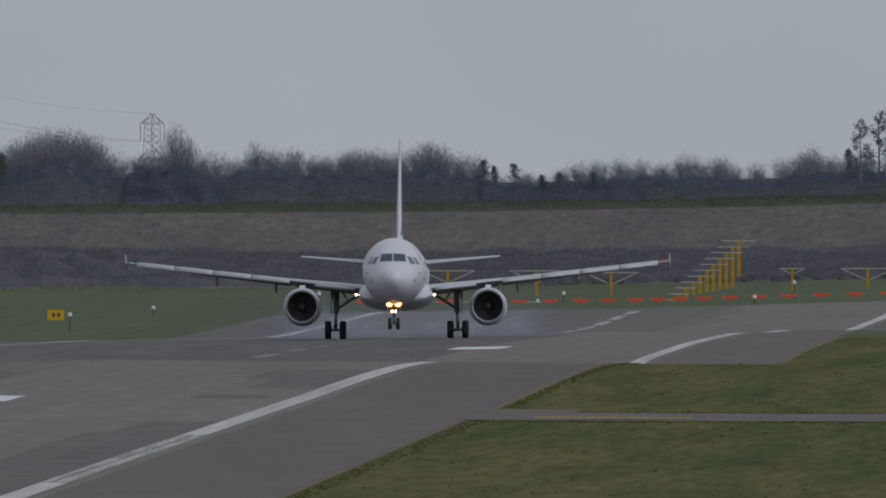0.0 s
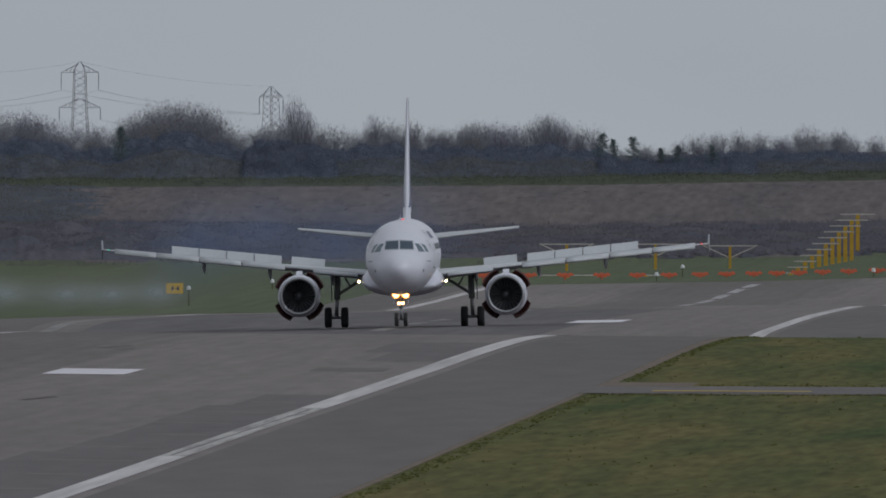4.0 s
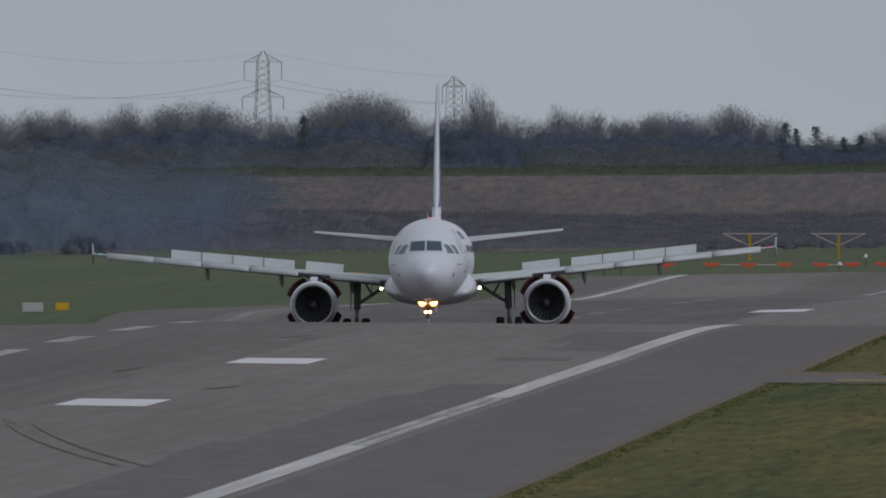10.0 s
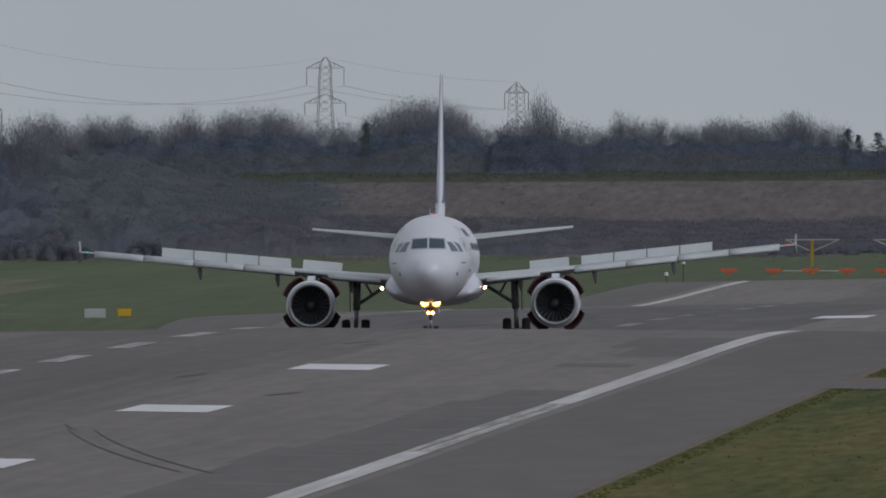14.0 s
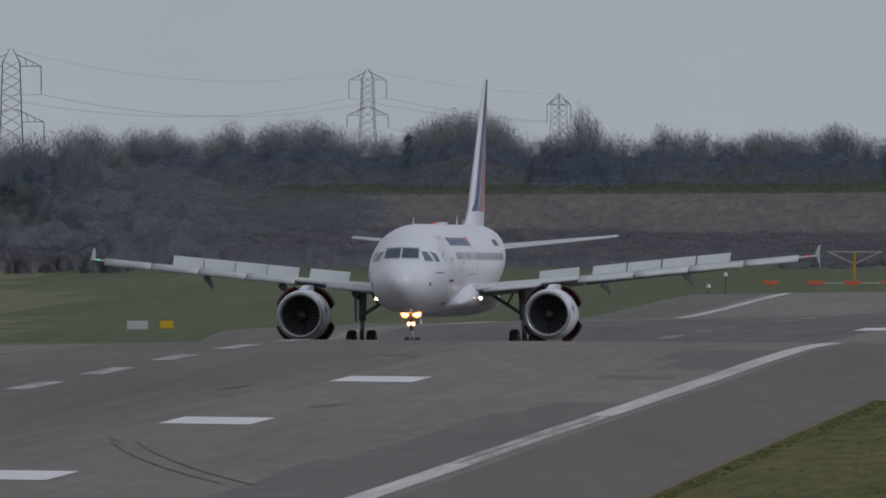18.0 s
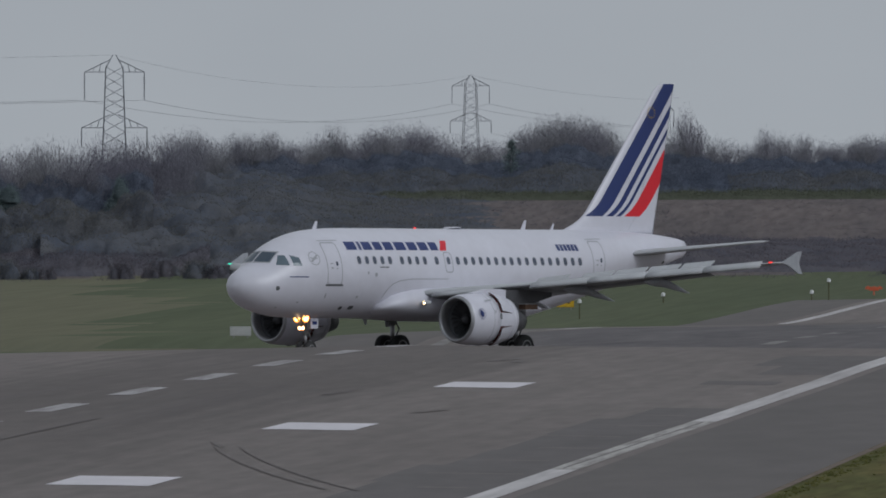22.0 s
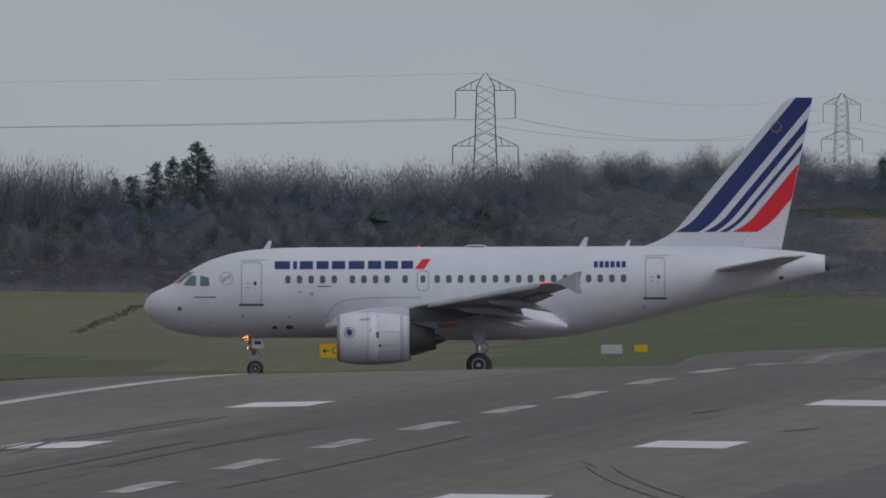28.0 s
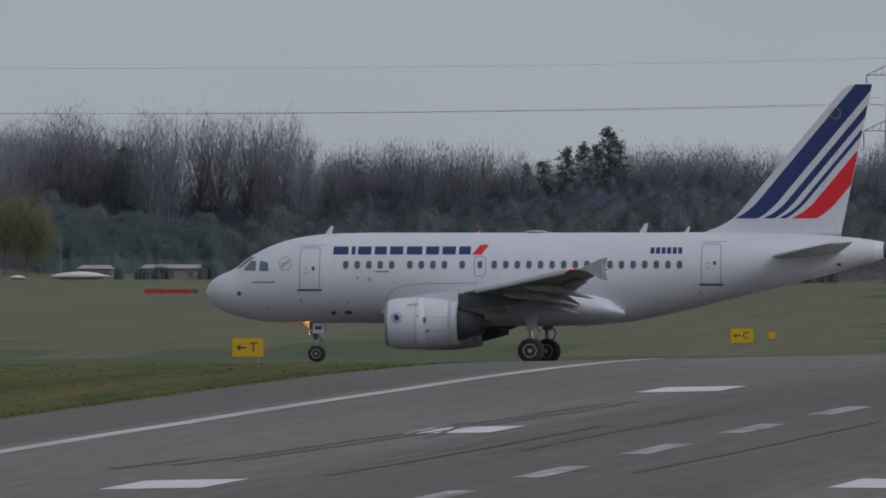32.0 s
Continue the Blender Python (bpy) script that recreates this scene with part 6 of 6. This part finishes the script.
for k in range(11):
    d = 3420 + 34 * k
    b = SCALE * (math.atan2(-EYE[0], d) + TURN) + 6
    approach_light(b, d, 330 - 10.4 * k, 1.6 + 0.16 * k, False)


def red_barrette(bearing, dist, dip, w):
    x, y = spot(bearing, dist)
    z = ground_z(x, y)
    h = max(0.35, level(dip, dist) - z)
    ob = tagged(new("runway_end_light"), "orange-red light bar on a short post", "light", "red lights at the runway's end")
    ob.matrix_basis = pose(x, y, z)
    Shape().box((0, 0, h), (w, 0.25, 0.20), taper=0.96).part("bar", ORANGE, ob)
    Shape().box((0, 0, h - 0.16), (w * 0.55, 0.2, 0.12)).part("bracket", ORANGE, ob)
    for k in (-0.34, 0, 0.34):
        Shape().rod((k * w, 0, h + 0.10), (k * w, 0, h + 0.19), 0.07, 0.05, n=6).part("lamp", ORANGE, ob)
    Shape().rod((0, 0, -0.1), (0, 0, h), 0.07, n=6).part("leg", ORANGE, ob)


for b in (375, 455, 520, 585, 648, 704, 759, 806, 854, 895, 934, 976, 1022, 1072, 1125, 1184, 1243, 1302):
    red_barrette(b, 3400, 333, 1.45)

# ---- sheds and barrier at the wood's left edge ----
def low_shed(b, w, h, wall):
    x, y = spot(b, 3690)
    ob = tagged(new("low_shed"), "low shed with a pale grey roof before the trees", "shed")
    ob.matrix_basis = pose(x, y, ground_z(x, y))
    Shape().box((0, 0, h * 0.38), (w * 0.94, 2.4, h * 0.76)).part("wall", wall, ob)
    roof = Shape()
    roof.add([(-w / 2, -1.4, h * 0.74), (w / 2, -1.4, h * 0.74), (w / 2, 1.4, h * 0.74), (-w / 2, 1.4, h * 0.74), (-w / 2 + 0.5, 0, h), (w / 2 - 0.3, 0, h)], [(0, 1, 5, 4), (2, 3, 4, 5), (1, 2, 5), (3, 0, 4), (3, 2, 1, 0)])
    roof.part("roof", ROOF, ob)
    for k in range(3):
        Shape().box((w * (-0.3 + 0.3 * k), -1.21, h * 0.35), (0.45, 0.03, h * 0.35)).part("dark_opening", SEAL, ob)


low_shed(-2388, 3.4, 1.3, WALLM)
low_shed(-2252, 5.9, 1.35, WALLM)


def covered_load(b, w, h):
    """A long white covered hull on the grass."""
    x, y = spot(b, 3680)
    ob = tagged(new("covered_boat"), "long low white covered boat on the grass", "boat")
    ob.matrix_basis = pose(x, y, ground_z(x, y))
    rows = []
    for k in range(9):
        u = k / 8
        e = max(0.05, math.sin(math.pi * min(1, 0.08 + u)) ** 0.5)
        rows.append([Vector((-w / 2 + w * u, 0.9 * e * math.cos(a), h * (0.45 + 0.2 * math.sin(3 * u)) * (1 + e * math.sin(a)) * 0.62)) for a in [2 * math.pi * i / 10 for i in range(10)]])
    Shape().rings(rows).part("cover", WHITE_LAMP, ob, "", True)
    Shape().box((0, 0, 0.06), (w * 0.7, 0.6, 0.12)).part("cradle", SEAL, ob)


covered_load(-2412, 5.6, 0.95)
covered_load(-2525, 1.5, 0.5)
x, y = spot(-2450, 3700)
pole = tagged(new("thin_pole"), "thin weathered pole beside the shed", "pole")
pole.matrix_basis = pose(x, y, ground_z(x, y))
Shape().rod((0, 0, -0.2), (0, 0, 4.6), 0.08, 0.05, n=6).part("shaft", GALV, pole)
for k in range(7):
    x, y = spot(-2294 + 13.6 * k, 3420)
    ob = tagged(new("barrier_block"), "red plastic barrier block standing on grass" if k < 6 else "dark barrier block standing on grass", "barrier", "barrier blocks in a row")
    ob.matrix_basis = pose(x, y, ground_z(x, y), 0, 0, random.uniform(-4, 4))
    Shape().box((0, 0, 0.2), (0.645, 0.30, 0.36), taper=0.94).part("block", REDBAR if k < 6 else SEAL, ob)


# ---- grass ----
def grass_tufts():
    """Coarse blades over the near verges, as one mesh."""
    rng = np.random.default_rng(3)
    areas = ((30.6, 75, 930, 1405, 900), (33.6, 100, 1434, 1446, 200), (30.6, 100, 1447, 1800, 700), (-75, -30.6, 1250, 1800, 900), (30.4, 31.0, 930, 1405, 900), (30.5, 31.0, 1448, 1800, 600), (31, 75, 1400, 1405, 900), (33.6, 90, 1434, 1438, 900), (-31.0, -30.4, 1250, 1800, 800))
    pts = np.concatenate([np.stack([rng.uniform(a, c, n), rng.uniform(d, e, n)], 1) for a, c, d, e, n in areas])
    n = len(pts)
    z = np.array([ground_z(x, y) for x, y in pts])
    h = rng.uniform(0.02, 0.06, n) * (0.7 + 0.6 * rng.random(n))
    w = rng.uniform(0.03, 0.16, n)
    lean = rng.normal(0, 0.05, (n, 2))
    v = np.empty((n, 3, 3))
    v[:, 0], v[:, 1] = np.stack([pts[:, 0] - w, pts[:, 1], z - 0.02], 1), np.stack([pts[:, 0] + w, pts[:, 1], z - 0.02], 1)
    v[:, 2] = np.stack([pts[:, 0] + lean[:, 0], pts[:, 1] + lean[:, 1], z + h], 1)
    me = bpy.data.meshes.new("grass_tufts")
    me.vertices.add(3 * n)
    me.vertices.foreach_set("co", v.ravel())
    me.loops.add(3 * n)
    me.loops.foreach_set("vertex_index", np.arange(3 * n))
    me.polygons.add(n)
    me.polygons.foreach_set("loop_start", np.arange(0, 3 * n, 3))
    me.materials.append(BLADES)
    me.update(calc_edges=True)
    tagged(new("grass_tufts", me), "coarse yellow-green tufts of airfield grass", "grass", kind="stuff")


grass_tufts()


def rush_line():
    """A shallow drain with dark rushes across the grass."""
    random.seed(14)
    v, f = [], []
    for k in range(500):
        u = random.random()
        x, y = -110.6 - 15.3 * u + random.gauss(0, 0.3), 3146 + 381 * u
        a = Vector((x, y, ground_z(x, y) - 0.05))
        strip(v, f, a, a + Vector((random.gauss(0, 0.25), random.gauss(0, 0.2), random.uniform(0.08, 0.22))), random.uniform(0.08, 0.25))
    tagged(part("rushes", v, f, HEDGE), "line of dark rushes along a shallow drain", "rushes", kind="stuff")


rush_line()


# ---- tyre smoke: soft rigid wisps that drift with the wind ----
def smoke_material(name, colour, most):
    m = bpy.data.materials.new(name)
    m.use_nodes = True
    n, l = m.node_tree.nodes, m.node_tree.links
    n.remove(n["Principled BSDF"])
    uv = n.new("ShaderNodeUVMap")
    grad = n.new("ShaderNodeTexGradient")
    grad.gradient_type = "QUADRATIC_SPHERE"
    l.new(uv.outputs[0], grad.inputs["Vector"])
    at = n.new("ShaderNodeTexCoord")
    noise_n = n.new("ShaderNodeTexNoise")
    noise_n.inputs["Scale"].default_value, noise_n.inputs["Detail"].default_value = 0.22, 2
    l.new(at.outputs["Object"], noise_n.inputs["Vector"])
    mul = n.new("ShaderNodeMath")
    mul.operation = "MULTIPLY"
    l.new(grad.outputs["Fac"], mul.inputs[0])
    l.new(noise_n.outputs["Fac"], mul.inputs[1])
    amount = n.new("ShaderNodeMath")
    amount.operation = "MULTIPLY"
    amount.inputs[1].default_value = most * 2
    l.new(mul.outputs[0], amount.inputs[0])
    clear, haze, both, mix = n.new("ShaderNodeBsdfTransparent"), n.new("ShaderNodeBsdfDiffuse"), n.new("ShaderNodeBsdfTranslucent"), n.new("ShaderNodeMixShader")
    haze.inputs["Color"].default_value = both.inputs["Color"].default_value = (*colour, 1)
    body = n.new("ShaderNodeMixShader")
    l.new(haze.outputs[0], body.inputs[1])
    l.new(both.outputs[0], body.inputs[2])
    l.new(amount.outputs[0], mix.inputs["Fac"])
    l.new(clear.outputs[0], mix.inputs[1])
    l.new(body.outputs[0], mix.inputs[2])
    l.new(mix.outputs[0], n["Material Output"].inputs["Surface"])
    return m


HAZE = smoke_material("blue_smoke_haze", (0.22, 0.31, 0.52), 0.42)
PUFF = smoke_material("pale_tyre_smoke", (0.62, 0.66, 0.76), 0.45)


def wisp(w, h, mat, label):
    """A bowed sheet of smoke that thins out to its rim."""
    n = 6
    v, f, uvs = [], [], []
    for j in range(n + 1):
        for i in range(n + 1):
            a, c = 2 * i / n - 1, 2 * j / n - 1
            v.append((a * w / 2, 0.35 * w * (a * a + c * c) * 0.4, c * h / 2))
    for j in range(n):
        for i in range(n):
            q = (j * (n + 1) + i, j * (n + 1) + i + 1, (j + 1) * (n + 1) + i + 1, (j + 1) * (n + 1) + i)
            f.append(q)
            uvs += [c for k in q for c in (2 * (k % (n + 1)) / n - 1, 2 * (k // (n + 1)) / n - 1)]
    me = mesh("smoke_wisp", v, f, mat, True)
    me.uv_layers.new(name="wisp").data.foreach_set("uv", uvs)
    ob = new("smoke_wisp", me)
    return tagged(ob, label, "smoke", "wisps of tyre smoke")


random.seed(12)
SMOKE = []
for k in range(4):
    w, h = random.uniform(12, 15), random.uniform(8, 10)
    ob = wisp(w, h, HAZE, "thin blue wisp of drifting smoke")
    x0, y0, v, z1 = -6.0 + 4.2 * k, 2510 + 12 * k, 4.2 + 0.05 * k, 4.6 + 1.0 * (k % 2)
    SMOKE.append((ob, [(t, pose(x0 - v * max(0, t - 0.6), y0 + 0.6 * t, -0.9 + z1 * smooth(0.2, 3.5, t) + 0.05 * t, 0, 0, 4)) for t in (0, 1, 2, 3, 4.5, 8)] + [(t, pose(x0 - away, y0 + 6, z1, 0, 0, 4)) for t, away in ((10, 39), (12, 46), (14, 58), (16, 110), (32, 700))]))
for k in range(6):
    side = -1 if k % 2 else 1
    w, h = random.uniform(6.0, 8.5), random.uniform(2.6, 3.4)
    ob = wisp(w, h, PUFF, "pale puff of tyre smoke low over the runway")
    x0, y0 = side * (2.0 + 2.3 * (k // 2)) + 0.4, 2493 + 7 * k
    SMOKE.append((ob, [(t, pose(x0 - away, y0, ground_z(0, y0) + 0.25 * h + 0.1 * min(t, 5), 0, 0, 3)) for t, away in ((0, 0), (0.5, 0.6), (1, 2.0), (2, 6), (3, 13), (4, 30), (6, 75), (10, 170), (32, 700))]))


# ---- what moves ----
ROLLOUT = [  # seconds, main gear across and along the runway, degrees turned to its right
    (0, 0.48, 2485.65, -0.5), (1, 0.45, 2415.69, -0.5), (2, 0.58, 2350.67, -0.5), (3, 0.55, 2290.47, -0.5),
    (4, 0.64, 2234.82, -0.5), (5, 0.72, 2183.42, -0.5), (6, 0.54, 2135.91, -0.5), (7, 0.35, 2092.15, -0.5),
    (8, 0.32, 2052.09, -0.5), (9, 0.11, 2015.86, -0.5), (10, 0.04, 1983.69, -0.5), (11, 0.08, 1955.62, -0.5),
    (12, 0.12, 1931.32, -0.5), (13, 0.15, 1910.30, -0.5), (14, 0.17, 1892.19, -0.5), (15, 0.16, 1876.92, -0.5),
    (16, 0.22, 1864.89, -0.5), (17, 0.18, 1856.54, 1.4), (18, -0.12, 1851.47, 6.0), (19, -0.60, 1848.38, 12.0),
    (20, -1.41, 1845.75, 21.7), (21, -2.63, 1843.25, 30.4), (22, -4.00, 1841.27, 39.3), (23, -5.74, 1839.48, 48.9),
    (24, -7.91, 1837.88, 58.4), (25, -10.36, 1836.64, 67.5), (26, -13.19, 1835.70, 75.7), (27, -16.29, 1835.10, 82.6),
    (28, -19.62, 1834.82, 87.7), (29, -23.28, 1834.76, 90.3), (30, -27.26, 1834.82, 91.5), (31, -31.43, 1834.95, 92.1),
    (32, -35.72, 1835.13, 92.5),
]

PITCH = spline([0, 0.5, 1, 1.5, 2, 3, 5, 32], [1.6, 1.0, 0.3, -0.2, -0.4, -0.2, 0.0, 0.0])
ROLL = spline([0, 1, 2, 4, 14, 18, 21, 26, 32], [0.2, 1.2, 0.9, 0.6, 0.6, 0.3, 0.15, 0.33, 0.36])
RISE = spline([0, 17, 21, 32], [0, 0, 0.07, 0.06])
LIFT = spline([0, 0.5, 1, 1.5, 2, 3, 20, 24, 28, 32], [1.4, 1.2, 0.9, 0.6, 0.3, 0, 0, -0.25, -0.75, -0.8])
STRUT = spline([0, 1, 2, 3, 5, 32], [0.32, 0.34, 0.35, 0.30, 0.27, 0.27])
NOSE_STRUT = spline([0, 2, 5, 32], [0.0, 0.10, 0.18, 0.20])
SPOIL = spline([0, 0.6, 1.5, 21.6, 23.0, 32], [0, 0, 44, 44, 0, 0])
DOORS = spline([0, 1.2, 2.0, 21.2, 22.6, 32], [0, 0, 21, 21, 0, 0])


def motions():
    rows = []
    for t, x, y, h in ROLLOUT:
        rz = 180 - h
        fx, fy = -math.sin(radians(rz)), math.cos(radians(rz))
        z0 = ground_z(x, y) + 0.02
        z1 = ground_z(x + 10.25 * fx, y + 10.25 * fy) + 0.02
        rx = math.degrees(math.atan2(z1 - z0, 10.25)) if t > 3 else 0
        rows.append((t, pose(x, y, z0 + STRUT(t) + RISE(t), rx + PITCH(t), ROLL(t), rz)))
    walk(airliner, rows)
    for ob, way in SMOKE:
        walk(ob, way)
    for ob, at, sd in MOVING["wing"]:
        walk(ob, [(t, pose(*at, 0, -sd * LIFT(t), 0)) for t in (0, 0.5, 1, 1.5, 2, 3, 20, 22, 24, 26, 28, 32)])
    for ob, at, axis in MOVING["spoiler"]:
        walk(ob, [(t, Matrix.Translation(at) @ Matrix.Rotation(radians(-SPOIL(t)), 4, axis)) for t in (0, 0.7, 0.9, 1.1, 1.3, 1.6, 21.6, 22.0, 22.4, 22.7, 23.0, 32)])
    for ob, at, axis in MOVING["door"]:
        walk(ob, [(t, Matrix.Translation(at) @ Matrix.Rotation(radians(-DOORS(t)), 4, axis)) for t in (0, 1.2, 1.4, 1.6, 1.8, 2.0, 21.2, 21.6, 21.9, 22.2, 22.6, 32)])
    for ob in MOVING["slide"]:
        walk(ob, [(t, pose(0, 0, -STRUT(t))) for t in (0, 0.5, 1, 1.5, 2, 3, 5, 32)])
    for ob in MOVING["nose_slide"]:
        walk(ob, [(t, pose(0, 0, -NOSE_STRUT(t))) for t in (0, 1, 2, 3, 5, 32)])
    # the wheels turn once the roll is slow
    run = {}
    for group, r, step in (("main", 0.57, 0.25), ("nose", 0.38, 0.2)):
        ts = [0.0, 0.5, 1.0, 1.5, 2.0, 3.0, 5.0] + [18 + step * i for i in range(int(14 / step) + 1)]
        way, keys, last = 0.0, [], None
        for t in ts:
            i = min(int(t), 31)
            a, b, k = ROLLOUT[i], ROLLOUT[i + 1], t - i
            p = (a[1] + (b[1] - a[1]) * k, a[2] + (b[2] - a[2]) * k)
            if last and t > 18:
                way += math.hypot(p[0] - last[0], p[1] - last[1]) / r
            last = p
            keys.append((t, way))
        run[group] = keys
        for ob in MOVING[group]:
            at = ob.location.copy()
            walk(ob, [(t, pose(at.x, at.y, at.z - (STRUT(t) if group == "main" else NOSE_STRUT(t)), -math.degrees(w))) for t, w in keys])


motions()
